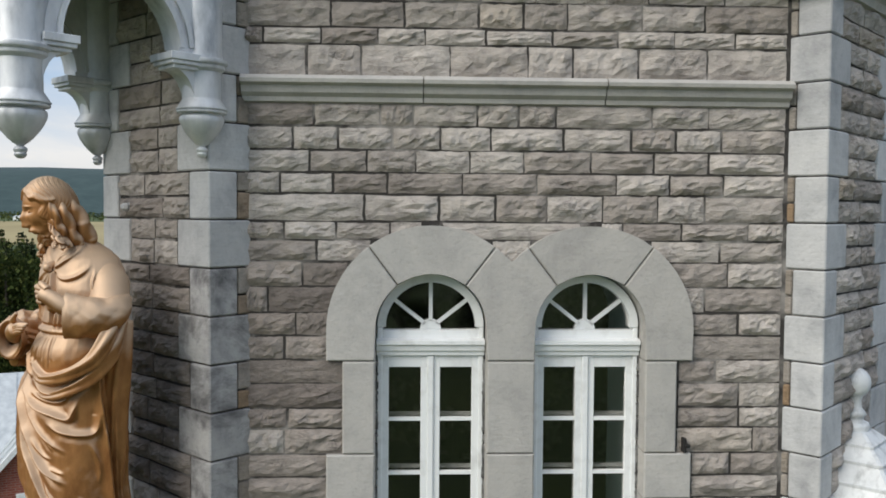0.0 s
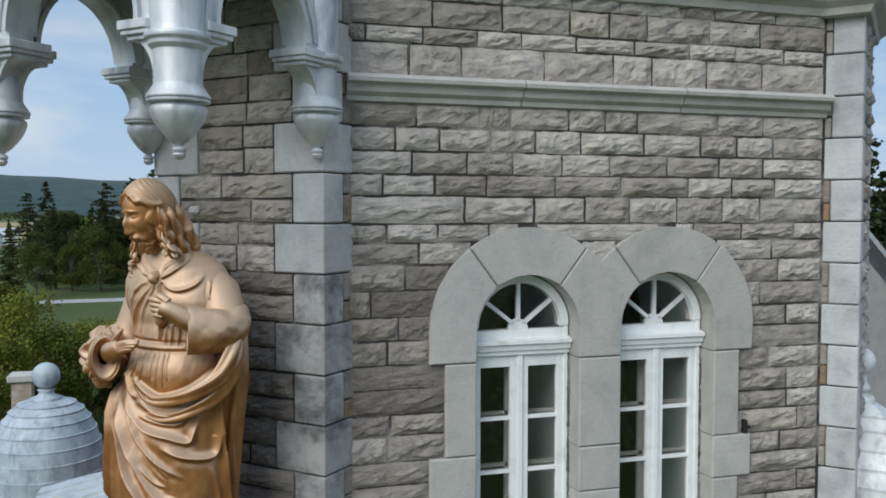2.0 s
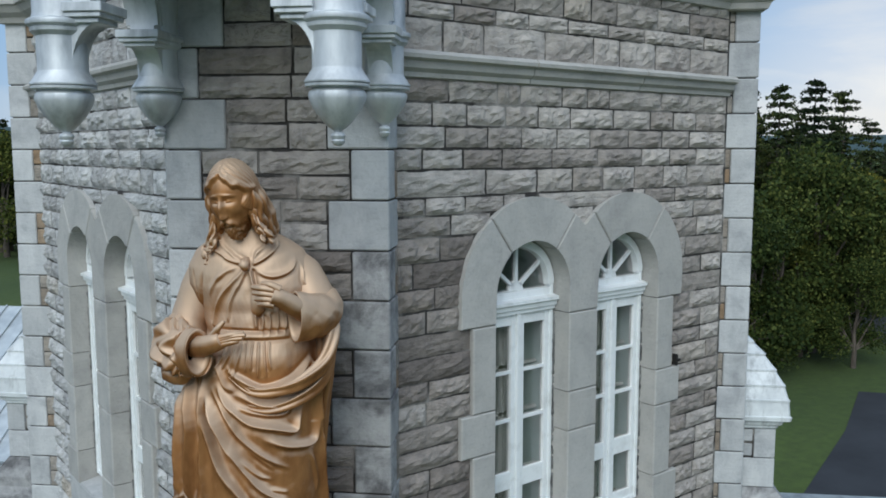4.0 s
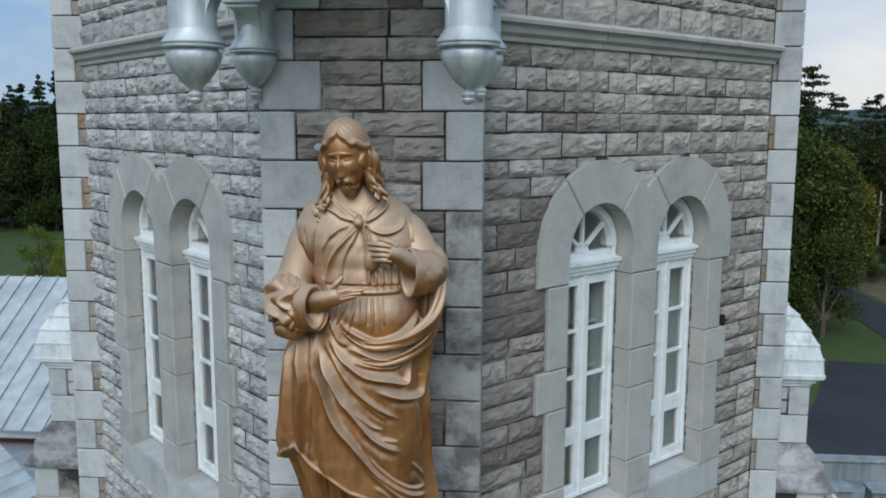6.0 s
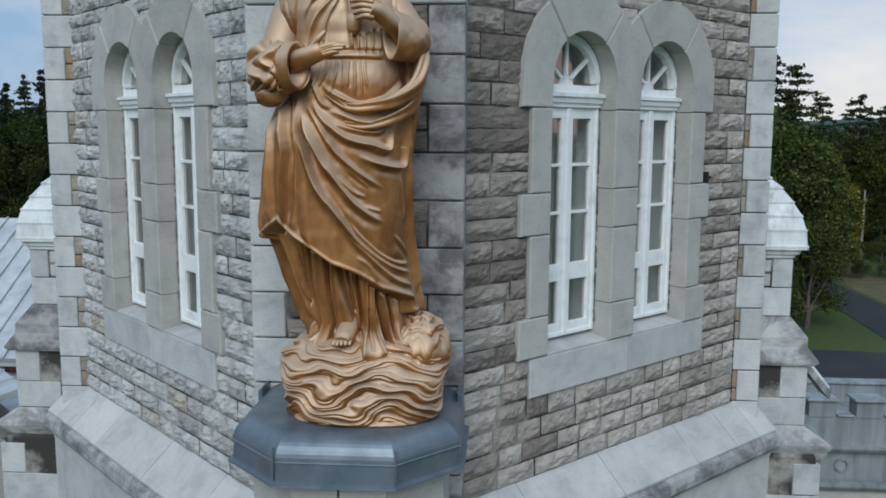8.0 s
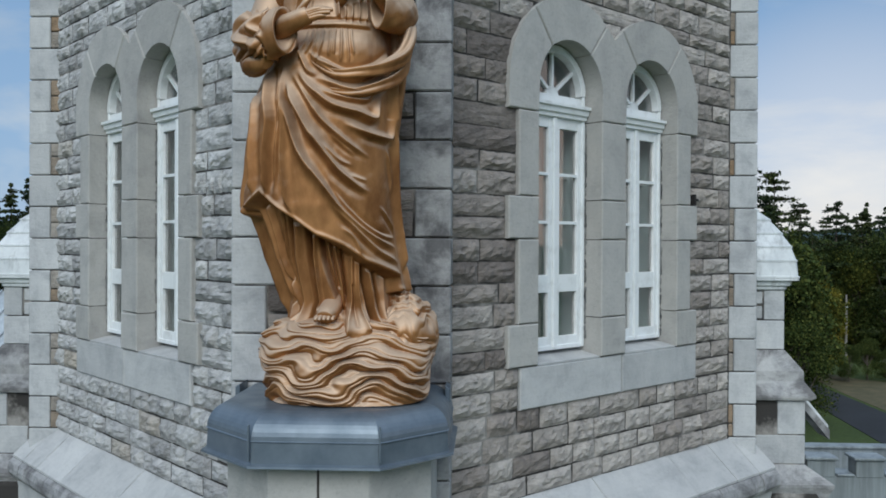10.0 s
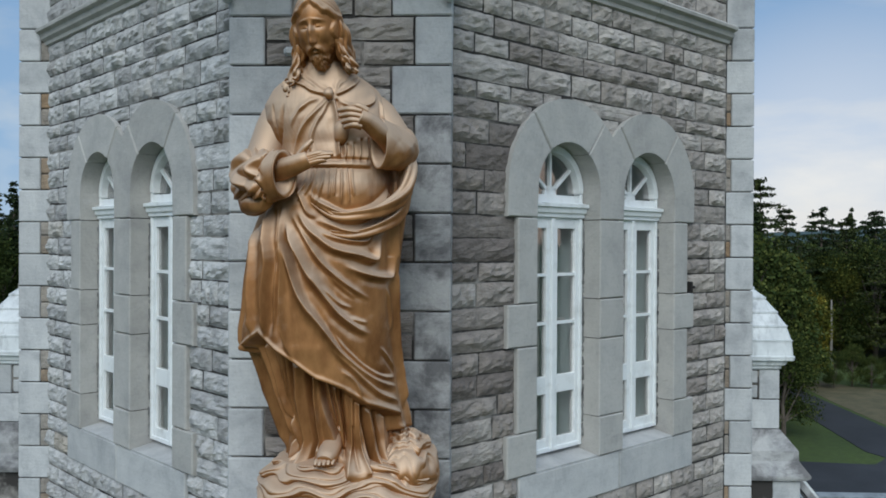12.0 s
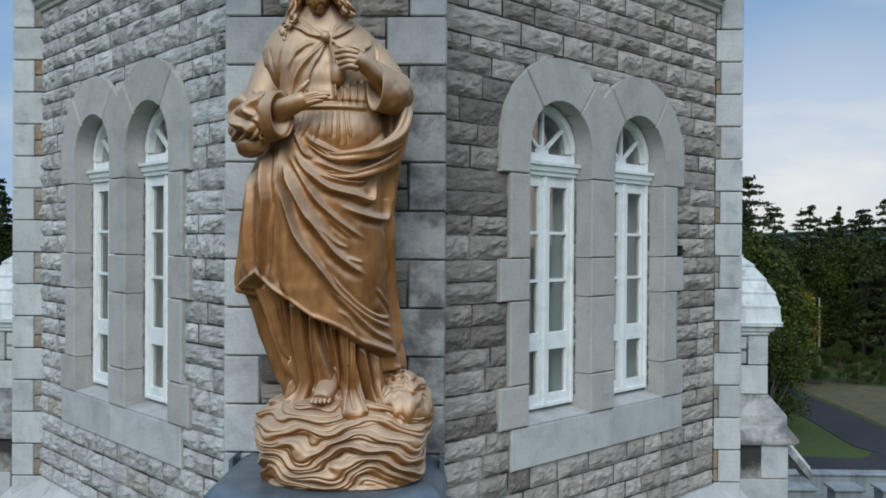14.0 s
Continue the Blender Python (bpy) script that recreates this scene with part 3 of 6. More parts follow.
part_back = part("wall_back", box(0.4, W - 0.4, W - 0.4, W, 0, Z_TOP), MORTAR)
tagged(part_back, "plain rear wall of the stone tower", "wall", "", "structure")
part_east = part("wall_east", box(W - 0.4, W, 0.8, W - 0.4, 0, Z_TOP), MORTAR)
tagged(part_east, "plain east wall of the stone tower", "wall", "", "structure")
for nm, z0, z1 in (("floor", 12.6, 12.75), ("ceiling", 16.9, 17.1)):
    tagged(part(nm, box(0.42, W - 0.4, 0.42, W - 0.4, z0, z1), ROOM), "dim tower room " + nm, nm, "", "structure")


tagged(part("flat_roof", box(0.3, W - 0.3, 0.3, W - 0.3, Z_TOP - 0.06, Z_TOP + 0.1), ROOF), "flat metal roof closing the tower", "roof", "", "structure")


# main cornice over both faces, carried round the outer corner blocks
sec = [(-0.02, 17.50), (0.05, 17.51), (0.07, 17.56), (0.13, 17.60), (0.17, 17.66), (0.20, 17.67), (0.20, 17.73), (-0.02, 17.76)]
e0 = 0.5
path = [(P3 + 0.02, 0), (W - P3, 0), (W - P2[0], P2[1]), (W - P2[0] + 1.03, P2[1] + 1.03)]
tagged(part("cornice_south", sweep(path, sec), LIME), "projecting dressed stone cornice above the wall", "cornice", "", "structure")
tagged(part("cornice_west", sweep([(y, x) for x, y in path][::-1], sec), LIME), "projecting dressed stone cornice above the wall", "cornice", "", "structure")


# ---- windows ----
k = Mat("dark_sealant", 0.9)
k.color(k.ramp(k.noise(14.0, 4.0), (0.35, (0.05, 0.05, 0.05)), (0.65, (0.26, 0.26, 0.25))))
SEALANT = k.m
crumb = random.Random(19)


def window(name, c, sgn, m):
    g = 0.012
    r = R_IN - g
    e = empty(name, m @ Matrix.Translation((sgn * c, 0, 0)), "white painted arched casement window with fanlight", "window", "", "structure")
    y0 = 0.12
    # outer frame: two posts, an arch, a foot
    zf = 13.14
    part("post", box(-r, -r + 0.036, y0 + 0.005, y0 + 0.12, zf, Z_SPRING, 0.006), PAINT, e)
    part("post", box(r - 0.036, r, y0 + 0.005, y0 + 0.12, zf, Z_SPRING, 0.006), PAINT, e)
    part("arch_frame", prism(arc(0, Z_SPRING, r, 0, 180, 24) + arc(0, Z_SPRING, r - 0.058, 180, 0, 24), y0, y0 + 0.12, 0.005), PAINT, e)
    # crumbling dark sealant between frame and stone
    for sx in (-1, 1):
        bm = bmesh.new()
        z = zf + 0.02
        while z < Z_SPRING - 0.25:
            h = crumb.uniform(0.012, 0.05)
            if crumb.random() < 0.8:
                add_box(bm, *sorted((sx * (r - crumb.uniform(0.0, 0.010)), sx * (R_IN + 0.004))), y0 - crumb.uniform(-0.004, 0.006), y0 + 0.03, z, z + h)
            z += h
        part("sealant", bm, SEALANT, e, "dark crumbling sealant along the frame")
    # transom with mouldings
    sec = [(0.0, 15.0), (0.03, 15.005), (0.03, 15.03), (0.05, 15.04), (0.055, 15.075), (0.075, 15.085), (0.075, 15.11), (0.0, 15.125)]
    part("transom", sweep([(-r - 0.004, y0 + 0.02), (r + 0.004, y0 + 0.02)], sec), PAINT, e, "white moulded transom with flaking paint")
    part("transom_rail", box(-r + 0.036, r - 0.036, y0 + 0.01, y0 + 0.11, 15.0, 15.18, 0.004), PAINT, e)
    # fanlight: hub, three bars, panes
    yz = y0 + 0.06
    hub = arc(0, 15.18, 0.075, 0, 180, 12)
    part("fan_hub", prism(hub, yz - 0.02, yz + 0.03, 0.004), PAINT, e)
    rf = r - 0.058
    for a in (38, 90, 142):
        bm = box(0.05, rf + 0.03 - (0.0 if a == 90 else 0.02), -0.02, 0.02, -0.013, 0.013)
        bmesh.ops.transform(bm, matrix=Matrix.Translation((0, yz, 15.19)) @ Matrix.Rotation(radians(-a), 4, "Y"), verts=bm.verts)
        part("glazing_bar", bm, PAINT, e)
    part("fan_pane", prism(arc(0, 15.18, rf + 0.012, 0, 180, 16), yz + 0.003, yz + 0.009), GLASS, e)
    # two leaves
    zl0, zl1 = 13.17, 15.0
    mid = 0.022
    part("mullion", box(-0.024, 0.024, y0 + 0.0, y0 + 0.1, 13.15, 15.0, 0.008), PAINT, e)
    part("foot_rail", box(-r + 0.036, r - 0.036, y0 + 0.01, y0 + 0.11, zf, 13.175, 0.004), PAINT, e)
    for s in (-1, 1):
        xa, xb = sorted((s * mid, s * (r - 0.034)))
        leaf = part("leaf", box(xa, xa + 0.046, y0 + 0.02, y0 + 0.075, zl0, zl1, 0.004), PAINT, e)
        part("stile", box(xb - 0.046, xb, y0 + 0.02, y0 + 0.075, zl0, zl1, 0.004), PAINT, leaf)
        for a, b in ((zl0, zl0 + 0.075), (zl1 - 0.085, zl1), (13.60, 13.74)):
            part("rail", box(xa + 0.044, xb - 0.044, y0 + 0.022, y0 + 0.073, a, b, 0.003), PAINT, leaf)
        for z in (14.16, 14.545):
            part("glazing_bar", box(xa + 0.044, xb - 0.044, y0 + 0.025, y0 + 0.07, z - 0.012, z + 0.012), PAINT, leaf)
        zz = (zl0 + 0.07, 13.605, 13.735, 14.15, 14.165, 14.54, 14.555, zl1 - 0.08)
        for a, b in ((zz[0], zz[1]), (zz[2], zz[3]), (zz[4], zz[5]), (zz[6], zz[7])):
            part("pane", box(xa + 0.04, xb - 0.04, y0 + 0.045, y0 + 0.051, a, b), GLASS, leaf)
    # deep plastered reveal behind the window, and the bars of the inner sash
    for sx in (-1, 1):
        part("reveal", box(*sorted((sx * (r + 0.03), sx * (r + 0.005))), y0 + 0.13, 1.05, 13.12, Z_SPRING + 0.2), PLASTER, e)
    part("inner_sill", box(-r - 0.03, r + 0.03, y0 + 0.13, 1.05, 13.05, 13.12), PLASTER, e)
    part("inner_arch", prism(arc(0, Z_SPRING, r + 0.03, 0, 180, 18) + arc(0, Z_SPRING, r + 0.005, 180, 0, 18), y0 + 0.13, 1.05), PLASTER, e)
    for z in (13.67, 14.16, 14.545):
        part("inner_bar", box(-r, r, y0 + 0.19, y0 + 0.22, z - 0.012, z + 0.012), PAINT, e)
    for sx in (-0.14, 0.14):
        part("inner_stile", box(sx * 0.18 - 0.02, sx * 0.18 + 0.02, y0 + 0.19, y0 + 0.22, 13.15, 15.0), PAINT, e)
    for o in e.children_recursive:
        if o.name.startswith(("pane", "fan_pane")):
            o.visible_shadow = False
    return e


for i, (c, sgn, m) in enumerate([(WIN_X[0], 1, SOUTH), (WIN_X[1], 1, SOUTH), (WIN_X[0], -1, WEST), (WIN_X[1], -1, WEST)]):
    window("window_%d" % (i + 1), c, sgn, m)


# ---- the canopy over the statue ----
DIAG = pose(0, 0, 0, 0, 0, -45)      # local x runs along the cut corner, -y looks out from it
canopy = empty("canopy", DIAG, "silver painted metal canopy with arches and pendants on the corner", "canopy")


def pendant(x, y, z):
    """A hanging post: ball, ribbed bulb, flared neck, shaft, collar, upper shaft."""
    prof = [(0.0, 0.0), (0.018, 0.003), (0.030, 0.014), (0.034, 0.026), (0.029, 0.034), (0.034, 0.040), (0.037, 0.052), (0.030, 0.064), (0.018, 0.070), (0.022, 0.076), (0.040, 0.088),
            (0.066, 0.112), (0.097, 0.150), (0.122, 0.188), (0.137, 0.222), (0.142, 0.245), (0.138, 0.262), (0.124, 0.274), (0.121, 0.281), (0.150, 0.283), (0.156, 0.287), (0.157, 0.298),
            (0.149, 0.302), (0.160, 0.305), (0.161, 0.312), (0.122, 0.372), (0.121, 0.378), (0.121, 0.545), (0.128, 0.549), (0.146, 0.566), (0.148, 0.580), (0.143, 0.585), (0.163, 0.598),
            (0.166, 0.610), (0.163, 0.622), (0.138, 0.632), (0.132, 0.66), (0.132, 2.4)]
    bm = turned(prof, 48)
    for v in bm.verts:
        if 0.08 < v.co.z < 0.27:
            a = math.atan2(v.co.y, v.co.x)
            f = 1 - 0.05 * (1 - abs(math.sin(4 * a))) ** 4
            v.co.x *= f
            v.co.y *= f
    for e in bm.edges:
        if len(e.link_faces) == 2 and e.calc_face_angle(0) > 0.6:
            e.smooth = False
    bmesh.ops.translate(bm, verts=bm.verts, vec=(x, y, z))
    return part("pendant", bm, SILVER, canopy, "silver pendant with bulb and ball", True)


PEND = [(0.74, 0.40, 16.345), (0.72, -0.725, 16.285), (-0.69, -0.725, 16.285), (-0.71, 0.40, 16.345)]
for p in PEND:
    pendant(*p)


def canopy_arch(a, b):
    """An arched panel between two posts, with imposts and curved brackets at its feet."""
    a, b = Vector(a[:2]), Vector(b[:2])
    d = b - a
    L = d.length
    m = Matrix.Translation((a.x, a.y, 0)) @ Matrix.Rotation(math.atan2(d.y, d.x), 4, "Z")
    zs = 16.98
    foot = 0.20
    r = L / 2 - foot
    inner = arc(L / 2, zs, r, 180, 0, 24)
    inner = [(x, zs + (z - zs) * 1.15) for x, z in inner]
    # halves, to keep the outline simple
    for half in (0, 1):
        pts = [p for p in inner if (p[0] <= L / 2 + 1e-6 if half == 0 else p[0] >= L / 2 - 1e-6)]
        if half == 0:
            pl = [(0.05, zs)] + pts + [(L / 2, 18.3), (0.05, 18.3)]
        else:
            pl = pts + [(L - 0.05, zs), (L - 0.05, 18.3), (L / 2, 18.3)]
        bm = prism(pl, -0.075, 0.075, 0.0)
        bmesh.ops.transform(bm, matrix=m, verts=bm.verts)
        part("arch_panel", bm, SILVER, canopy)
    # moulded band round the arch
    for rr, yy in ((r + 0.0, 0.10), (r + 0.07, 0.09)):
        ring = [(L / 2 + rr * math.cos(radians(t)), zs + rr * 1.15 * math.sin(radians(t))) for t in range(0, 181, 7)]
        ring2 = [(L / 2 + (rr + 0.03) * math.cos(radians(t)), zs + (rr + 0.03) * 1.15 * math.sin(radians(t))) for t in range(0, 181, 7)]
        bm = prism(ring + ring2[::-1], -yy, yy)
        bmesh.ops.transform(bm, matrix=m, verts=bm.verts)
        part("arch_band", bm, SILVER, canopy)
    for s in (0, 1):
        x0, x1 = (0.08, foot + 0.05) if s == 0 else (L - foot - 0.05, L - 0.08)
        bm = bmesh.new()
        for za, zb, o in ((16.885, 16.91, 0.0), (16.91, 16.935, 0.022), (16.935, 16.982, 0.035)):
            add_box(bm, x0 - (o if s else 0), x1 + (0 if s else o), -0.10 - o, 0.10 + o, za, zb, 0.004)
        bmesh.ops.transform(bm, matrix=m, verts=bm.verts)
        part("impost", bm, SILVER, canopy)
        n = 8
        curve = [(0.09 + (foot - 0.06) * (1 - math.cos(radians(90 * i / n))), 16.66 + 0.225 * math.sin(radians(90 * i / n))) for i in range(n + 1)]
        pl = curve + [(0.06, 16.886), (0.06, 16.64)]
        if s:
            pl = [(L - x, z) for x, z in pl]
        bm = prism(pl, -0.075, 0.075)
        bmesh.ops.transform(bm, matrix=m, verts=bm.verts)
        part("bracket", bm, SILVER, canopy)


canopy_arch(PEND[0], PEND[1])
canopy_arch(PEND[2], PEND[1])
canopy_arch(PEND[3], PEND[2])
part("canopy_ceiling", box(-0.75, 0.8, -0.75, 0.45, 17.75, 17.85), SILVER, canopy)
part("canopy_roof", box(-0.8, 0.85, -0.82, 0.45, 18.3, 18.36, 0.01), SILVER, canopy)

# ---- the pedestal ----
UC = 0.07
pedestal = empty("pedestal", DIAG @ Matrix.Translation((UC, 0, 0)), "pale stone pedestal with a blue-grey lead cap", "pedestal")


def oct_ring(hw, front, bev, back=0.44):
    """Half octagon in plan, open at the wall: hw half width, front distance out, bev corner cut."""
    return [(-hw, back), (-hw, -front + bev * 1.0), (-hw + bev, -front), (hw - bev, -front), (hw, -front + bev), (hw, back)]


def stacked(levels):
    bm = bmesh.new()
    rings = [[bm.verts.new((x, y, z)) for x, y in oct_ring(*r)] for r, z in levels]
    for p, q in zip(rings, rings[1:]):
        for i in range(6):
            bm.faces.new((p[i], p[(i + 1) % 6], q[(i + 1) % 6], q[i]))
    bm.faces.new(rings[0][::-1])
    bm.faces.new(rings[-1])
    return bm


def cap_level(o, z):
    return ((0.725 - o, 0.655 - o, 0.37 - o * 0.55), z + 0.122)


nose = [cap_level(0.022 + 0.15 * (1 - math.cos(radians(t))), 12.795 + 0.145 * math.sin(radians(t))) for t in range(0, 91, 9)]
part("cap", stacked([cap_level(0.035, 12.655), cap_level(-0.01, 12.652), cap_level(-0.008, 12.664), cap_level(0.020, 12.672), cap_level(0.026, 12.785), cap_level(0.016, 12.79)] + nose + [cap_level(0.33, 12.945)]), LEAD, pedestal)
for sx in (-1, 1):
    part("flashing", prism([(sx * 0.69, 12.95), (sx * 0.69, 13.06), (sx * 0.66, 13.08), (sx * 0.66, 12.95)], 0.25, 0.44, 0.004), LEAD, pedestal, "upturned lead flashing against the wall")
for x, y in ((-0.355, -0.655), (0.355, -0.655)):
    part("seam", box(x - 0.004, x + 0.004, y - 0.0015, y + 0.02, 12.812, 13.005), LEAD, pedestal)
part("shaft", stacked([((0.60, 0.53, 0.32), 0.0), ((0.60, 0.53, 0.32), 12.78)]), LIME, pedestal)
part("joint", box(-0.007, 0.007, -0.532, -0.5, 0.0, 12.775), MORTAR, pedestal)

# ---- domed buttresses on the far corners ----
def ring_of(hw, out, back, cut):
    """Plan of a buttress: half width hw, reaching out to -y, back into the tower, its outer corners cut."""
    return [(-hw, back), (-hw, -out + cut), (-hw + cut, -out), (hw - cut, -out), (hw, -out + cut), (hw, back)]


def loft(levels, back=0.45):
    """Stacked plans: (half width, out, cut, height)."""
    bm = bmesh.new()
    rings = [[bm.verts.new((x, y, z)) for x, y in ring_of(hw, out, back, cut)] for hw, out, cut, z in levels]
    for p, q in zip(rings, rings[1:]):
        for i in range(6):
            bm.faces.new((p[i], p[(i + 1) % 6], q[(i + 1) % 6], q[i]))
    bm.faces.new(rings[0][::-1])
    bm.faces.new(rings[-1])
    return bm


def buttress(m, seed, label):
    rnd = random.Random(seed)
    e = empty("corner_buttress", m, label, "buttress", "domed buttresses at the tower corners")
    # dome of lapped metal bands, each a little proud of the next
    outline = ((0.492, 13.655), (0.474, 13.82), (0.436, 13.96), (0.365, 14.095), (0.275, 14.235), (0.185, 14.335), (0.11, 14.42))
    for (r0, z0), (r1, z1) in zip(outline, outline[1:]):
        part("dome_band", loft([(r0 + 0.004, r0 + 0.004, 0.02, z0 - 0.004), (r0 + 0.012, r0 + 0.012, 0.02, z0), (r0 + 0.012, r0 + 0.012, 0.02, z0 + 0.018), (r0, r0, 0.02, z0 + 0.024),
                                (r1 + 0.006, r1 + 0.006, 0.02, z1 - 0.002)], 0.40 * r0 / 0.49), DOME, e)
    part("eave", loft([(0.415, 0.385, 0.02, 13.53), (0.43, 0.40, 0.03, 13.545), (0.43, 0.40, 0.03, 13.565), (0.455, 0.43, 0.02, 13.58), (0.462, 0.445, 0.02, 13.625), (0.50, 0.50, 0.02, 13.632), (0.50, 0.50, 0.02, 13.655)]), DOME, e, "pale metal eave moulding")
    part("finial", turned([(0.105, 14.40), (0.115, 14.45), (0.105, 14.475), (0.07, 14.49), (0.07, 14.52), (0.09, 14.535), (0.075, 14.56), (0.055, 14.585), (0.05, 14.64), (0.06, 14.66)]
                          + [(0.115 * math.sin(radians(a)), 14.77 - 0.115 * math.cos(radians(a))) for a in range(30, 181, 12)], 24), DOME, e, "white ball finial", True)
    part("body", loft([(0.66, 0.64, 0.0, 9.0), (0.66, 0.64, 0.0, 11.5), (0.50, 0.51, 0.0, 11.8), (0.50, 0.51, 0.0, 12.45), (0.39, 0.35, 0.0, 12.9), (0.39, 0.35, 0.0, 13.53)]), MORTAR, e)
    # two weathered offsets with drip mouldings
    part("offset", loft([(0.51, 0.55, 0.0, 12.43), (0.55, 0.60, 0.0, 12.44), (0.56, 0.645, 0.0, 12.465), (0.56, 0.645, 0.0, 12.49), (0.50, 0.545, 0.0, 12.625), (0.495, 0.543, 0.0, 12.725), (0.41, 0.385, 0.0, 12.925)]), STAINED, e, "soot-stained sloped offset stone")
    part("offset", loft([(0.60, 0.69, 0.0, 11.44), (0.63, 0.72, 0.0, 11.47), (0.64, 0.755, 0.0, 11.54), (0.66, 0.79, 0.0, 11.60), (0.66, 0.79, 0.0, 11.63), (0.51, 0.557, 0.0, 11.79)]), STAINED, e, "soot-stained sloped offset stone")
    # courses: dressed quoins on the outer edges, rough stones behind them
    for z0, z1, hw, out, long_q in ((12.928, 13.225, 0.41, 0.378, 1), (13.229, 13.528, 0.41, 0.378, 0), (11.795, 12.085, 0.51, 0.555, 1), (12.09, 12.428, 0.51, 0.555, 0), (11.10, 11.438, 0.67, 0.69, 0),
                                    (10.75, 11.096, 0.67, 0.69, 1), (10.40, 10.746, 0.67, 0.69, 0)):
        w = (out + (0.30 if out < 0.4 else -0.06)) if long_q else (0.20 if out < 0.4 else 0.27)
        for sx in (-1, 1):
            part("quoin", box(*sorted((sx * (hw - 0.22), sx * hw)), -out, -out + w, z0 + 0.003, z1 - 0.003, 0.006), QUOIN, e)
            if out > 0.4 or not long_q:
                zs = [z0] + ([z0 + (z1 - z0) * f for f in ((0.35, 0.7) if out > 0.5 and not long_q else (0.5,))] if not long_q else []) + [z1]
                for a, b in zip(zs, zs[1:]):
                    part("filler_stone", box(*sorted((sx * (hw - 0.2), sx * (hw - 0.012))), -out + w + 0.008, 0.30, a + 0.006, b - 0.006, 0.014), STAINED if out > 0.4 else QUOIN, e)
        part("front_stone", box(-hw + 0.225, hw - 0.225, -out + 0.008, 0.2, z0 + 0.004, z1 - 0.004, 0.006), QUOIN, e)
    return e


def raking_coping(parent):
    """Three ribs of lead that run down from the buttress to the porch."""
    for x in (-0.10, 0.0, 0.10):
        bm = bmesh.new()
        ends3 = ((x, -0.60, 12.47), (x, -0.93, 12.07))
        ring = [[bm.verts.new((px + dx, py, pz + dz)) for dx, dz in ((-0.03, 0.0), (0.03, 0.0), (0.03, 0.045), (-0.03, 0.045))] for px, py, pz in ends3]
        bm.faces.new(ring[0])
        bm.faces.new(ring[1][::-1])
        for i in range(4):
            bm.faces.new((ring[0][i], ring[1][i], ring[1][(i + 1) % 4], ring[0][(i + 1) % 4]))
        part("raking_rib", bm, DOME, parent)
    bm = bmesh.new()
    ring = [[bm.verts.new((sx * 0.17, py, pz)) for sx, pz in ((-1, z), (1, z), (1, z - 0.10), (-1, z - 0.10))] for py, z in ((-0.58, 12.49), (-0.93, 12.07))]
    bm.faces.new(ring[0])
    bm.faces.new(ring[1][::-1])
    for i in range(4):
        bm.faces.new((ring[0][i], ring[1][i], ring[1][(i + 1) % 4], ring[0][(i + 1) % 4]))
    part("raking_coping", bm, STAINED, parent)


raking_coping(buttress(pose(W - cx, cx, 0, 0, 0, 45), 3, "stepped stone buttress with a lapped pale metal dome and ball finial"))
buttress(pose(cx, W - cx, 0, 0, 0, -135) @ Matrix.Translation((0, -0.095, -0.02)), 4, "stepped stone buttress with a lapped pale metal dome and ball finial")


chip = part("stone_chip", box(-0.335, -0.245, -0.07, 0.02, 16.0, 16.06, 0.018), QUOIN)
chip.matrix_basis = pose(C0 / 2, C0 / 2, 0, 0, 0, -45)
tagged(chip, "pale broken stone stub projecting from the corner wall", "stone")

# ---- the statue: robed figure on a cloud base, one mesh ----
ST_V, ST_F = [], []


def shell(P, closed=True):
    """Adds a grid of points (rows, columns, 3) to the statue's mesh."""
    nr, nc = P.shape[:2]
    base = sum(len(v) for v in ST_V)
    ST_V.append(P.reshape(-1, 3))
    idx = np.arange(nr * nc).reshape(nr, nc) + base
    nxt = np.roll(idx, -1, 1)
    a, b, c, d = idx[:-1], nxt[:-1], nxt[1:], idx[1:]
    q = np.stack([a, b, c, d], -1)
    if not closed:
        q = q[:, :-1]
    ST_F.append(q.reshape(-1, 4))


def smoothstep(a, b, x):
    t = np.clip((x - a) / (b - a), 0, 1)
    return t * t * (3 - 2 * t)


def wave_noise(x, y, seed, n=7, base=3.0):
    rs = np.random.RandomState(seed)
    out = np.zeros_like(x)
    for i in range(n):
        f = base * 1.5 ** i
        an = rs.uniform(0, 6.28)
        out += np.sin(f * (x * math.cos(an) + y * math.sin(an)) + rs.uniform(0, 6.28)) / (1.35 ** i)
    return out / 2.5


def near(a, z, line):
    """Distance from the points (a, z) to a polyline, and the place along it from 0 to 1."""
    best = np.full(a.shape, 9.0)
    along = np.zeros(a.shape)
    line = np.array(line, float)
    seg = np.hypot(*np.diff(line, axis=0).T)
    tot = seg.sum()
    run = 0.0
    for (ax, az), (bx, bz), L in zip(line, line[1:], seg):
        t = np.clip(((a - ax) * (bx - ax) + (z - az) * (bz - az)) / max(1e-9, L * L), 0, 1)
        d = np.hypot(a - ax - t * (bx - ax), z - az - t * (bz - az))
        m = d < best
        best = np.where(m, d, best)
        along = np.where(m, (run + t * L) / tot, along)
        run += L
    return best, along


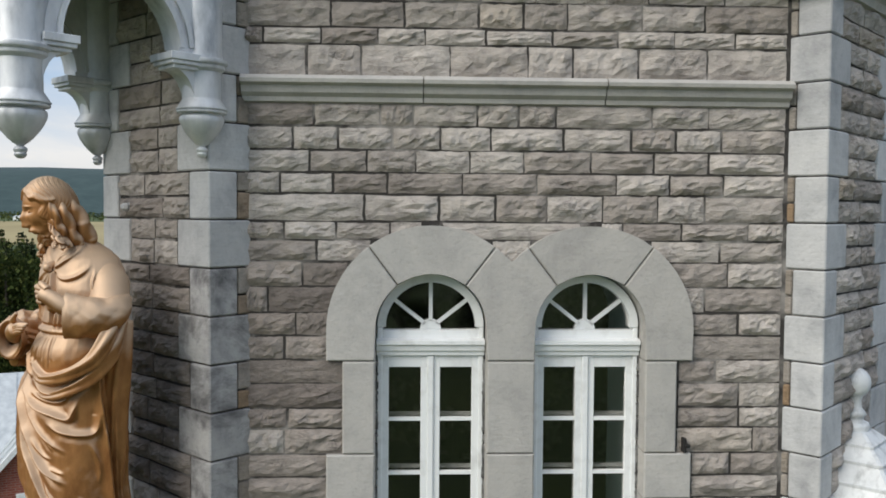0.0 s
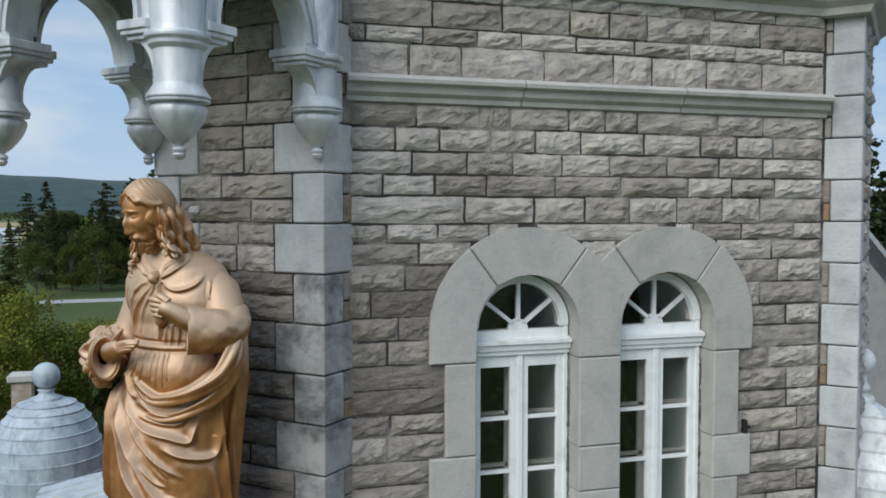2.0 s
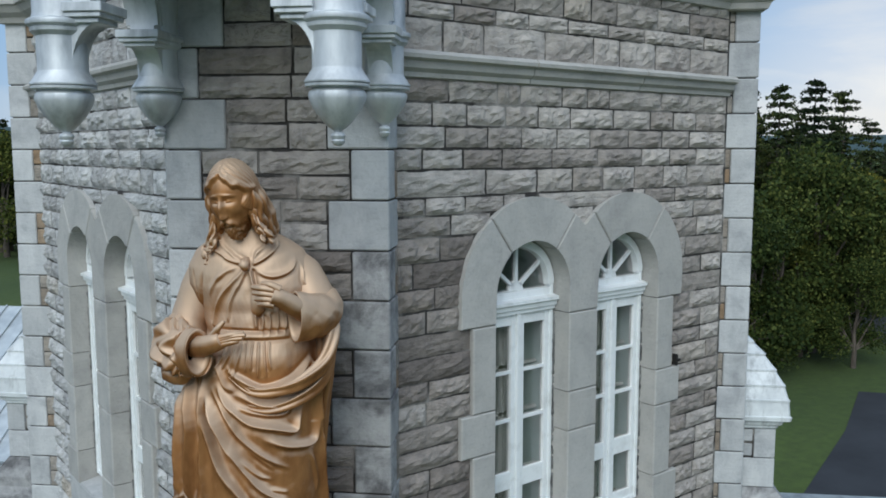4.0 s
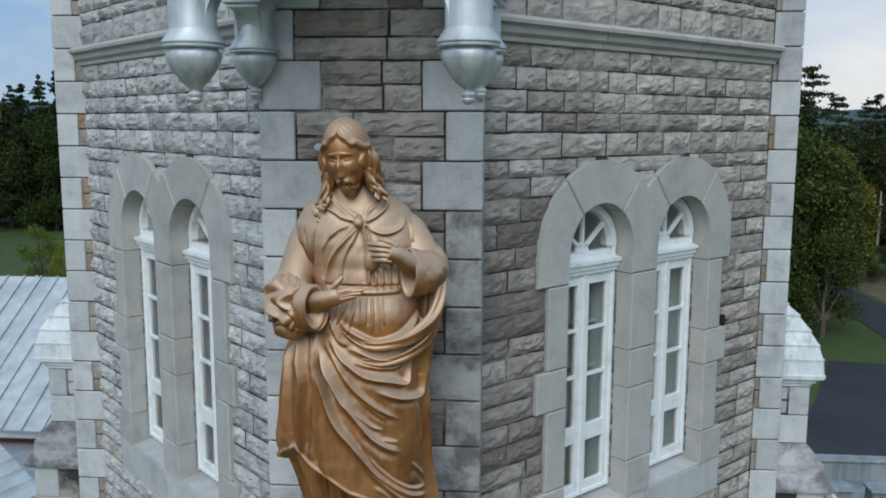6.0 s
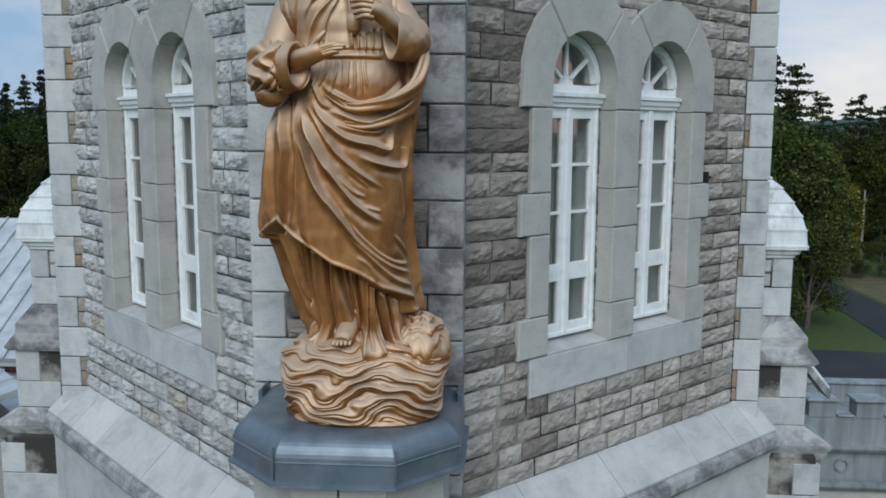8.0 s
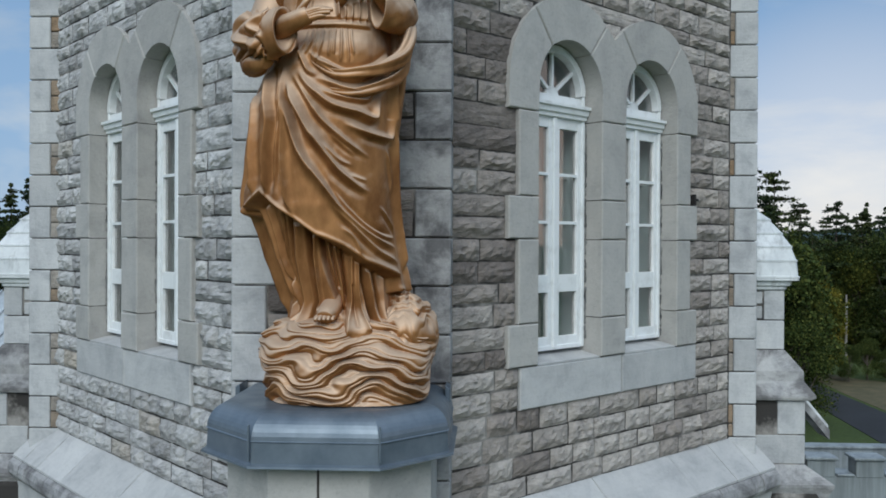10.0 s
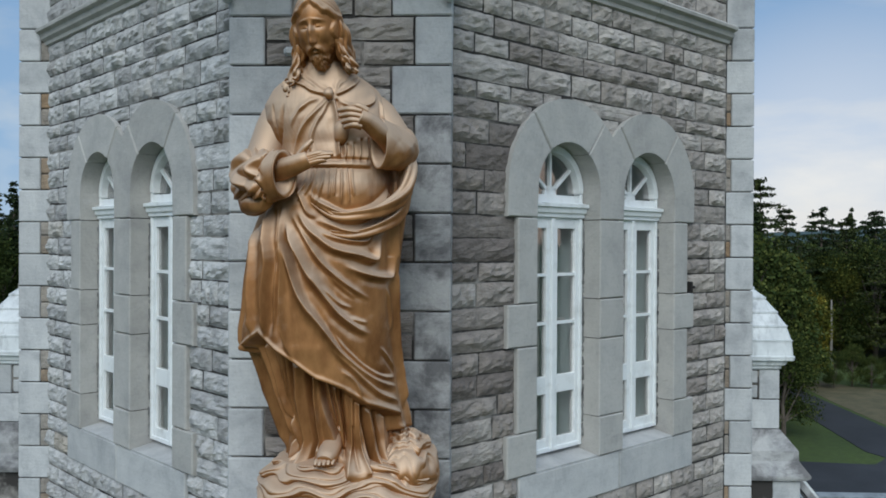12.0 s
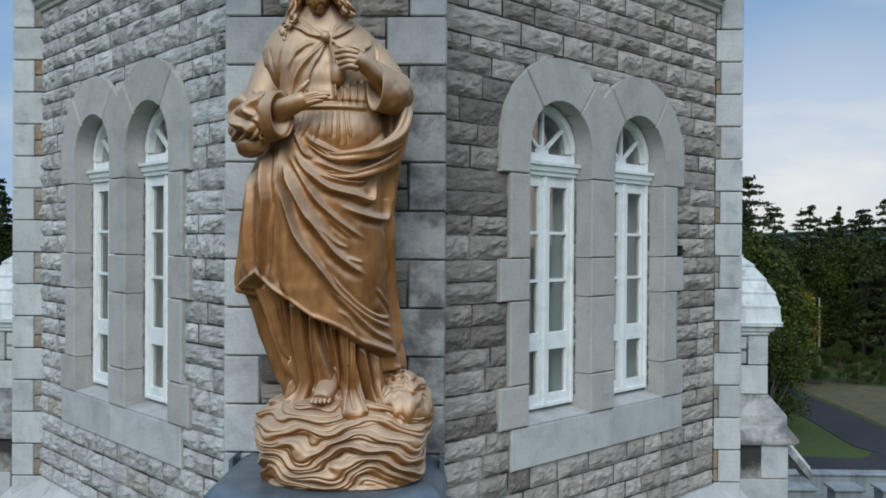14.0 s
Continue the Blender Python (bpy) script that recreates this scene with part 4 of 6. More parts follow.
def bend(line, n=5):
    """A polyline rounded by Catmull-Rom."""
    p = np.array(line, float)
    if len(p) < 3:
        return p
    q = np.vstack([2 * p[0] - p[1], p, 2 * p[-1] - p[-2]])
    out = []
    for i in range(1, len(q) - 2):
        for t in np.linspace(0, 1, n, endpoint=False):
            out.append(0.5 * (2 * q[i] + (q[i + 1] - q[i - 1]) * t + (2 * q[i - 1] - 5 * q[i] + 4 * q[i + 1] - q[i + 2]) * t * t + (3 * q[i] - q[i - 1] - 3 * q[i + 1] + q[i + 2]) * t ** 3))
    out.append(p[-1])
    return np.array(out)


# body sections: height, middle across, half width, middle in depth, half depth
SECTIONS = [(13.30, 0.14, 0.40, -0.02, 0.34), (13.50, 0.14, 0.40, -0.02, 0.33), (13.65, 0.13, 0.385, -0.01, 0.31), (13.9, 0.06, 0.41, 0.0, 0.31), (14.2, 0.005, 0.425, 0.0, 0.32),
            (14.5, 0.0, 0.425, 0.0, 0.325), (14.8, 0.02, 0.405, -0.005, 0.325), (15.0, 0.06, 0.365, -0.01, 0.31), (15.13, 0.08, 0.325, -0.02, 0.295), (15.24, 0.08, 0.305, -0.02, 0.28),
            (15.36, 0.06, 0.33, -0.02, 0.285), (15.5, 0.035, 0.375, -0.02, 0.29), (15.6, 0.02, 0.365, -0.02, 0.275), (15.69, 0.02, 0.315, -0.03, 0.245), (15.745, 0.02, 0.245, -0.05, 0.205),
            (15.79, 0.02, 0.165, -0.08, 0.165), (15.83, 0.02, 0.115, -0.11, 0.125), (15.90, 0.02, 0.10, -0.14, 0.11), (15.99, 0.02, 0.10, -0.17, 0.11)]
SEC = np.array(SECTIONS)
SEC[:, 3] -= 0.085 * np.interp(SEC[:, 0], [13.3, 13.6, 14.2, 14.9, 15.2, 15.4], [0.25, 0.5, 1.0, 1.0, 0.45, 0.0])


def section(z, i):
    return np.interp(z, SEC[:, 0], SEC[:, i])


def smooth_rows(v):
    for _ in range(6):
        v[1:-1] = (v[:-2] + 2 * v[1:-1] + v[2:]) / 4
    return v


NZ, NP = 560, 500
zz = np.linspace(13.30, 15.99, NZ)
XC, HW, YC, HD = (smooth_rows(section(zz, i)) for i in (1, 2, 3, 4))
phi = np.linspace(-math.pi, math.pi, NP, endpoint=False)
phi = phi - 0.42 * np.sin(phi)                 # finer in front
Z, PHI = np.meshgrid(zz, phi, indexing="ij")
AR = 0.38 * PHI


def to_arc(x, z):
    c, h = np.interp(z, zz, XC), np.interp(z, zz, HW)
    return 0.38 * math.asin(max(-0.985, min(0.985, (x - c) / h)))


REL = np.zeros_like(Z)


def fold(pts, w, h, arc_given=False, ends=0.32, steep=(0.0, -1.0), valley=0.6, keep=None):
    """A crest of cloth along points (across, height): it slopes gently on one side and drops into a hollow on the steep side."""
    global REL
    line = bend([(p, z) if arc_given else (to_arc(p, z), z) for p, z in pts])
    d, t = near(AR, Z, line)
    way = np.gradient(line, axis=0)
    run = np.concatenate([[0], np.cumsum(np.hypot(*np.diff(line, axis=0).T))])
    run /= run[-1]
    qa, qz = np.interp(t, run, line[:, 0]), np.interp(t, run, line[:, 1])
    na, nz = -np.interp(t, run, way[:, 1]), np.interp(t, run, way[:, 0])
    flip = np.where(na * steep[0] + nz * steep[1] < 0, -1.0, 1.0)
    below = (AR - qa) * na * flip + (Z - qz) * nz * flip > 0
    tap = smoothstep(0, ends, t) * smoothstep(0, ends, 1 - t)
    gentle = 1.35 * np.exp(-(d / (1.3 * w)) ** 1.25) - 0.35 * np.exp(-(d / (3.6 * w)) ** 2)
    sharp = (1 + valley) * np.exp(-(d / (0.85 * w)) ** 1.5) - valley * np.exp(-(d / (2.5 * w)) ** 2)
    rel = tap * h * np.where(below, sharp, gentle)
    REL += rel if keep is None else rel * keep


def groove(pts, w, h, ends=0.15, keep=None):
    """A crease pressed into the cloth."""
    global REL
    d, t = near(AR, Z, bend([(to_arc(p, z), z) for p, z in pts]))
    rel = smoothstep(0, ends, t) * smoothstep(0, ends, 1 - t) * h * np.exp(-(d / w) ** 2)
    REL -= rel if keep is None else rel * keep


# the mantle covers all above its slanting hem; the robe under it lies deeper
HEM = [(to_arc(x, z), z) for x, z in ((-0.40, 14.17), (-0.31, 14.27), (-0.26, 14.235), (-0.17, 14.165), (-0.075, 14.11), (0.035, 14.02), (0.16, 13.965), (0.30, 13.872), (0.48, 13.785))]
hem_a, hem_z = np.array(HEM).T
order = np.argsort(hem_a)
hem_line = np.interp(AR, hem_a[order], hem_z[order], left=14.15, right=13.70)
under = smoothstep(-0.004, 0.012, hem_line - Z)
front_only = smoothstep(1.75, 1.45, np.abs(PHI))
REL -= 0.105 * under * (0.30 + 0.70 * front_only)
REL += 0.010 * np.exp(-((Z - hem_line - 0.016) / 0.016) ** 2) * front_only * (1 - under)
# loops of cloth slung from the hip to the elbow
fold([(-0.03, 15.09), (0.054, 15.013), (0.133, 14.966), (0.194, 14.956), (0.284, 14.979), (0.356, 15.017), (0.41, 15.11)], 0.013, 0.040, steep=(0, 1))
fold([(-0.013, 15.05), (0.071, 14.966), (0.134, 14.925), (0.21, 14.912), (0.284, 14.931), (0.365, 14.99), (0.42, 15.10)], 0.014, 0.034)
fold([(-0.068, 15.12), (-0.041, 15.027), (-0.009, 14.956), (0.04, 14.925)], 0.013, 0.030, steep=(-0.5, -1))
fold([(0.008, 14.928), (0.104, 14.885), (0.165, 14.859), (0.241, 14.848), (0.30, 14.851), (0.366, 14.888), (0.42, 14.985)], 0.016, 0.040)
fold([(0.026, 14.872), (0.074, 14.835), (0.136, 14.813), (0.226, 14.798), (0.30, 14.804), (0.343, 14.858)], 0.012, 0.028)
fold([(-0.076, 14.98), (-0.006, 14.872), (0.075, 14.779), (0.136, 14.747), (0.226, 14.725), (0.325, 14.695), (0.352, 14.75), (0.378, 14.828)], 0.018, 0.052, ends=0.25)
fold([(0.150, 14.665), (0.285, 14.613), (0.373, 14.592), (0.412, 14.60), (0.428, 14.67), (0.425, 14.80)], 0.017, 0.042)
# long folds from the hip down across the thigh
fold([(-0.11, 14.963), (-0.02, 14.81), (0.043, 14.685), (0.136, 14.589), (0.226, 14.521), (0.33, 14.46)], 0.014, 0.034)
fold([(-0.143, 14.931), (-0.068, 14.746), (-0.004, 14.606), (0.081, 14.464), (0.142, 14.383), (0.233, 14.311), (0.325, 14.263)], 0.019, 0.055, ends=0.25, valley=0.8)
fold([(0.043, 14.559), (0.136, 14.456), (0.226, 14.416)], 0.009, 0.018)
fold([(0.081, 14.606), (0.166, 14.531), (0.232, 14.476)], 0.009, 0.016)
fold([(0.19, 14.375), (0.24, 14.355), (0.30, 14.335)], 0.008, 0.013)
fold([(-0.156, 14.868), (-0.117, 14.681), (-0.077, 14.557), (-0.019, 14.432), (0.059, 14.306), (0.167, 14.16), (0.287, 14.052), (0.376, 13.994), (0.475, 13.95)], 0.016, 0.040, ends=0.2, steep=(0.3, 1), valley=0.7)
fold([(0.09, 14.312), (0.182, 14.191), (0.287, 14.091), (0.38, 14.03), (0.47, 14.01)], 0.011, 0.026, steep=(0.3, 1))
fold([(0.075, 14.227), (0.182, 14.111), (0.287, 14.004), (0.377, 13.924), (0.475, 13.862)], 0.014, 0.034)
fold([(0.145, 14.081), (0.227, 14.011), (0.269, 13.904)], 0.014, 0.014)
fold([(0.36, 14.20), (0.43, 14.08), (0.47, 14.03)], 0.012, 0.018)
# hanging folds by the hip
fold([(-0.248, 15.0), (-0.246, 14.737), (-0.25, 14.578), (-0.256, 14.25)], 0.020, 0.045, ends=0.12, steep=(1, 0), valley=0.8)
fold([(-0.165, 15.02), (-0.16, 14.806), (-0.151, 14.617), (-0.15, 14.427), (-0.13, 14.238), (-0.069, 14.12)], 0.016, 0.038, ends=0.2, steep=(-1, 0), valley=0.9)
fold([(-0.341, 14.90), (-0.362, 14.723), (-0.366, 14.466), (-0.358, 14.25)], 0.022, 0.040, ends=0.12, steep=(1, 0))
fold([(-0.205, 14.99), (-0.20, 14.8), (-0.205, 14.5), (-0.21, 14.25)], 0.008, 0.016, ends=0.2, steep=(1, 0))
fold([(0.40, 14.55), (0.42, 14.40), (0.44, 14.25)], 0.018, 0.016, steep=(-1, 0))
# robe under the hem: broad panels between deep pleats
for pts, w, h in ((((-0.055, 14.08), (-0.053, 13.825), (-0.047, 13.632), (-0.09, 13.48)), 0.013, 0.075), (((-0.03, 14.05), (-0.028, 13.825), (-0.025, 13.6)), 0.008, 0.035),
                  (((0.035, 14.05), (0.075, 13.826), (0.152, 13.58)), 0.014, 0.075), (((0.09, 14.0), (0.105, 13.90), (0.14, 13.72)), 0.009, 0.045),
                  (((0.175, 13.98), (0.179, 13.763), (0.165, 13.56)), 0.011, 0.06), (((0.31, 13.90), (0.347, 13.666), (0.393, 13.48)), 0.013, 0.075),
                  (((0.40, 13.84), (0.43, 13.66), (0.45, 13.5)), 0.010, 0.045), (((-0.19, 14.2), (-0.20, 13.9), (-0.215, 13.5)), 0.016, 0.065),
                  (((-0.25, 14.2), (-0.25, 13.9), (-0.25, 13.5)), 0.010, 0.04), (((0.235, 13.75), (0.245, 13.65), (0.26, 13.50)), 0.012, 0.018)):
    groove(pts, w, h, 0.03, under)
for pts, w, h, st2 in ((((-0.124, 14.1), (-0.137, 13.823), (-0.152, 13.48)), 0.030, 0.024, (1, 0)), (((-0.006, 14.03), (-0.006, 13.825), (0.001, 13.6)), 0.014, 0.020, (1, 0)),
                       (((0.119, 13.97), (0.157, 13.763), (0.176, 13.6)), 0.013, 0.024, (1, 0)), (((0.236, 13.92), (0.225, 13.70), (0.198, 13.543), (0.186, 13.45)), 0.020, 0.034, (-1, 0)),
                       (((0.285, 13.88), (0.285, 13.667), (0.33, 13.48)), 0.016, 0.030, (1, 0)), (((0.351, 13.83), (0.381, 13.633), (0.42, 13.48)), 0.015, 0.034, (-1, 0)),
                       (((0.455, 13.79), (0.46, 13.595), (0.464, 13.48)), 0.020, 0.026, (1, 0))):
    fold(pts, w, h, steep=st2, ends=0.03, keep=under)
for a, h in ((-0.40, 0.04), (-0.46, 0.05), (-0.53, 0.04), (-0.59, 0.05)):
    fold([(a, 14.22), (a + 0.015, 13.8), (a + 0.03, 13.35)], 0.020, h, True, 0.05, steep=(1, 0))
# the skirts spread where they meet the cloud
spread = smoothstep(13.66, 13.47, Z) * under
for at, wide, out in ((0.27, 0.11, 0.085), (-0.17, 0.10, 0.070), (0.44, 0.06, 0.06)):
    REL += out * spread ** 1.6 * np.exp(-((AR - to_arc(at, 13.5)) / wide) ** 4)
# chest: the cape closed by a clasp, the robe's neckline and the opening of the mantle
fold([(-0.155, 15.78), (-0.085, 15.702), (-0.015, 15.658), (0.06, 15.632)], 0.011, 0.020, ends=0.05)
fold([(-0.086, 15.80), (-0.035, 15.717), (0.023, 15.667), (0.066, 15.642)], 0.009, 0.014, ends=0.05, steep=(0, 1))
fold([(0.254, 15.80), (0.208, 15.713), (0.144, 15.656), (0.095, 15.632)], 0.011, 0.020, ends=0.05)
fold([(0.17, 15.81), (0.14, 15.719), (0.102, 15.655)], 0.009, 0.014, ends=0.05, steep=(0, 1))
fold([(0.062, 15.615), (0.006, 15.531), (-0.06, 15.441), (-0.099, 15.345), (-0.114, 15.27)], 0.011, 0.022, ends=0.05, steep=(-1, 0))
fold([(0.071, 15.61), (0.038, 15.521), (-0.003, 15.409), (-0.015, 15.30)], 0.009, 0.012, ends=0.1, steep=(1, 0))
fold([(0.088, 15.61), (0.112, 15.506), (0.122, 15.377), (0.134, 15.27)], 0.010, 0.034, ends=0.05, steep=(1, 0), valley=1.0)
fold([(0.10, 15.608), (0.193, 15.565), (0.284, 15.585), (0.325, 15.66)], 0.012, 0.022, valley=0.9)
fold([(0.03, 15.62), (-0.045, 15.58), (-0.10, 15.53)], 0.011, 0.010)
fold([(-0.02, 15.59), (-0.09, 15.53), (-0.13, 15.44)], 0.010, 0.010)
groove([(-0.248, 15.62), (-0.236, 15.45), (-0.228, 15.27)], 0.011, 0.034, 0.4)
groove([(-0.168, 15.60), (-0.196, 15.443), (-0.222, 15.28)], 0.010, 0.030, 0.4)
fold([(0.345, 15.63), (0.362, 15.531), (0.38, 15.46)], 0.010, 0.018, steep=(-1, 0))
for x, z0 in ((0.155, 15.35), (0.192, 15.36), (0.232, 15.385), (0.272, 15.39)):
    fold([(x, z0), (x + 0.008, 15.31), (x + 0.004, 15.245)], 0.010, 0.020, ends=0.08, steep=(1, 0))
# belt and the gathered cloth under it
waist = smoothstep(0.30, 0.22, np.abs(AR - 0.03))
REL += (0.014 * np.exp(-((Z - 15.235) / 0.016) ** 4) - 0.016 * np.exp(-((Z - 15.262) / 0.008) ** 2) - 0.012 * np.exp(-((Z - 15.210) / 0.008) ** 2)) * waist
belly = smoothstep(15.00, 15.05, Z) * smoothstep(15.21, 15.15, Z) * waist
REL += 0.014 * np.exp(-((Z - 15.10) / 0.075) ** 2) * waist
for i, p in enumerate((-0.13, -0.09, -0.055, -0.02, 0.012, 0.045, 0.08, 0.115, 0.15)):
    fold([(p, 15.215), (p + 0.006 * math.sin(i * 2.1), 15.13), (p * 1.15 + 0.01 * math.sin(i * 3.7), 15.02 + 0.03 * math.sin(i * 1.7))], 0.007, 0.011, True, 0.12, steep=(1 if i % 2 else -1, 0))
# flanks and back: long hanging folds
for p, h, lean in ((0.62, 0.05, 0.03), (0.70, 0.035, 0.02), (0.79, 0.05, 0.03), (0.90, 0.05, 0.0), (1.0, 0.07, 0.02), (1.1, 0.05, 0.0), (-0.64, 0.07, 0.0), (-0.74, 0.06, 0.0), (-0.86, 0.07, 0.0), (-1.0, 0.06, 0.0)):
    fold([(p, 15.35), (p + lean, 14.6), (p + lean * 1.6, 13.55)], 0.024, h, True, 0.06, steep=(1, 0))
fold([(0.50, 15.1), (0.58, 14.5), (0.62, 13.8)], 0.022, 0.06, True, 0.08, steep=(1, 0))
REL += 0.004 * wave_noise(AR * 3, Z * 3, 4) + 0.0012 * wave_noise(AR * 14, Z * 9, 8)
REL = (REL + np.roll(REL, 1, 1) + np.roll(REL, -1, 1)) / 3
REL[1:-1] = (REL[:-2] + REL[1:-1] + REL[2:]) / 3
X = XC[:, None] + (HW[:, None] + REL) * np.sign(np.sin(PHI)) * np.abs(np.sin(PHI)) ** 0.9
Y = YC[:, None] - (HD[:, None] * np.where(np.cos(PHI) < 0, 0.62, 1.0) + REL) * np.sign(np.cos(PHI)) * np.abs(np.cos(PHI)) ** 0.9
# the mantle's loose corner flares out on one side
flare = np.exp(-((Z - 14.22) / 0.16) ** 2) * np.exp(-((AR + 0.56) / 0.14) ** 2)
X -= 0.045 * flare
shell(np.stack([X, Y, Z], -1))


def tube(path, radii, seg=44, flat=1.0, folds=0, depth=0.0, seed=1, twist=0.0, n=12, cap=True):
    """A sleeve, limb or lock: a round section along a path, with folds that run round it (folds > 0) or along it (< 0)."""
    p = bend(path, n)
    r = np.interp(np.linspace(0, 1, len(p)), np.linspace(0, 1, len(radii)), radii)
    t = np.gradient(p, axis=0)
    t /= np.linalg.norm(t, axis=1)[:, None] + 1e-9
    up = np.array([0.0, -0.25, 1.0]) if abs(t[len(t) // 2][2]) < 0.8 else np.array([0.0, -1.0, 0.2])
    s = np.cross(t, up)
    s /= np.linalg.norm(s, axis=1)[:, None]
    u = np.cross(s, t)
    a = np.linspace(0, 2 * math.pi, seg, endpoint=False)
    L = np.linspace(0, 1, len(p))[:, None]
    rr = r[:, None] * np.ones((1, seg))
    if folds > 0:
        rr = rr + depth * (1 - 2.2 * np.abs(np.sin(math.pi * folds * (L + 0.10 * np.sin(a + seed) + 0.06 * np.sin(2 * a + 2.1 * seed)) + seed)) ** 0.8) * (0.6 + 0.4 * np.sin(a * 1 + seed * 2))
    elif folds < 0:
        rr = rr + depth * np.sin(-folds * a + twist * L * 6.28 + seed + 0.5 * np.sin(3 * a))
    P = p[:, None, :] + rr[..., None] * (np.cos(a)[None, :, None] * s[:, None, :] * flat + np.sin(a)[None, :, None] * u[:, None, :])
    if cap:
        P = np.concatenate([np.repeat(p[:1][:, None, :], seg, 1), P, np.repeat(p[-1:][:, None, :], seg, 1)], 0)
    shell(P)


def bell(rings, depth, folds, seed, seg=88, n=14):
    """An open sleeve: upright oval sections (middle, half width, half height) with creased folds, and its inside seen from the cuff."""
    p = bend([r[0] for r in rings], n)
    k0 = np.linspace(0, 1, len(rings))
    L = np.linspace(0, 1, len(p))
    hw, hh = np.interp(L, k0, [r[1] for r in rings]), np.interp(L, k0, [r[2] for r in rings])
    t = np.gradient(p, axis=0)
    t[:, 2] *= 0.3
    t /= np.linalg.norm(t, axis=1)[:, None] + 1e-9
    s = np.cross(t, np.array([0.0, 0.0, 1.0]))
    s /= np.linalg.norm(s, axis=1)[:, None]
    u = np.cross(s, t)
    a = np.linspace(0, 2 * math.pi, seg, endpoint=False)[None, :]
    w = folds * (L[:, None] * 1.0 + 0.16 * np.sin(a + seed) + 0.10 * np.sin(2 * a + 2.3 * seed) + 0.05 * np.sin(5 * a + seed)) + seed
    saw = 2 * np.abs(w - np.floor(w + 0.5))
    w2 = 1.9 * folds * (L[:, None] - 0.20 * np.sin(a * 1.0 + 2 * seed) + 0.07 * np.sin(4 * a + seed)) + 0.3
    saw2 = 2 * np.abs(w2 - np.floor(w2 + 0.5))
    fade = (smoothstep(0.10, 0.38, L) * smoothstep(0.80, 0.62, L))[:, None] if depth > 0.02 else smoothstep(1.0, 0.6, L)[:, None]
    rel = depth * fade * ((0.5 - saw) * 1.5 + (0.5 - saw2) * 0.8)
    P = p[:, None, :] + (hw[:, None] + rel)[..., None] * np.cos(a)[..., None] * s[:, None, :] + (hh[:, None] + rel)[..., None] * np.sin(a)[..., None] * u[:, None, :]
    lip = []
    for back, f in ((0, 0.93), (1, 0.86), (6, 0.80), (16, 0.62), (26, 0.30)):
        i = max(0, len(p) - 1 - back)
        lip.append(p[i][None, :] + f * (hw[i] * np.cos(a[0])[:, None] * s[i][None, :] + hh[i] * np.sin(a[0])[:, None] * u[i][None, :]))
    first = np.repeat(p[:1][:, None, :], seg, 1)
    shell(np.concatenate([first, P, np.array(lip)], 0))


# arm on the viewer's left: mantle over the upper arm, wide turned-back sleeve, open hand
tube([(-0.17, -0.02, 15.66), (-0.25, -0.03, 15.52), (-0.325, -0.07, 15.30), (-0.355, -0.12, 15.14)], [0.09, 0.128, 0.128, 0.12], 64, 1.0, 3, 0.008, 2.0)
bell([((-0.32, 0.0, 15.26), 0.08, 0.10), ((-0.375, -0.12, 15.21), 0.105, 0.13), ((-0.385, -0.22, 15.165), 0.115, 0.145), ((-0.345, -0.31, 15.15), 0.115, 0.15), ((-0.285, -0.37, 15.15), 0.11, 0.148), ((-0.225, -0.415, 15.157), 0.085, 0.120), ((-0.212, -0.425, 15.157), 0.092, 0.138), ((-0.15, -0.465, 15.165), 0.085, 0.135), ((-0.138, -0.475, 15.167), 0.08, 0.130)], 0.030, 3.4, 0.4, 150)
tube([(-0.40, -0.16, 15.13), (-0.38, -0.27, 15.03), (-0.32, -0.35, 15.0), (-0.24, -0.40, 15.03)], [0.05, 0.07, 0.06, 0.03], 48, 1.0, 2.5, 0.012, 1.9)
tube([(-0.22, -0.38, 15.19), (-0.13, -0.45, 15.20), (-0.05, -0.485, 15.225), (0.0, -0.49, 15.245)], [0.07, 0.060, 0.052, 0.048], 36, 0.8)
for dz, x1, z1, y1 in ((0.014, 0.118, 15.284, -0.46), (0.002, 0.134, 15.275, -0.483), (-0.012, 0.12, 15.258, -0.49), (-0.026, 0.095, 15.24, -0.485)):
    tube([(-0.01, -0.487, 15.245 + dz), (0.06, -0.492, (15.25 + dz + z1) / 2 + 0.004), (x1, y1, z1)], [0.020, 0.017, 0.011], 16)
tube([(-0.05, -0.48, 15.265), (-0.015, -0.495, 15.31), (0.02, -0.49, 15.35)], [0.024, 0.018, 0.011], 16)
# arm on the viewer's right: hand laid on the breast, sleeve hanging from the forearm
tube([(0.20, -0.02, 15.65), (0.32, -0.03, 15.53), (0.41, -0.07, 15.38), (0.42, -0.12, 15.28)], [0.09, 0.128, 0.125, 0.11], 64, 1.0, 3, 0.008, 1.1)
bell([((0.43, 0.02, 15.42), 0.06, 0.07), ((0.475, -0.06, 15.37), 0.095, 0.105), ((0.475, -0.14, 15.335), 0.10, 0.12), ((0.445, -0.22, 15.335), 0.092, 0.13), ((0.40, -0.29, 15.345), 0.078, 0.138), ((0.365, -0.33, 15.35), 0.07, 0.145)], 0.006, 2.4, 0.7)
tube([(0.44, -0.22, 15.34), (0.385, -0.33, 15.40), (0.315, -0.40, 15.46), (0.265, -0.425, 15.482)], [0.07, 0.058, 0.052, 0.052], 36, 0.85)
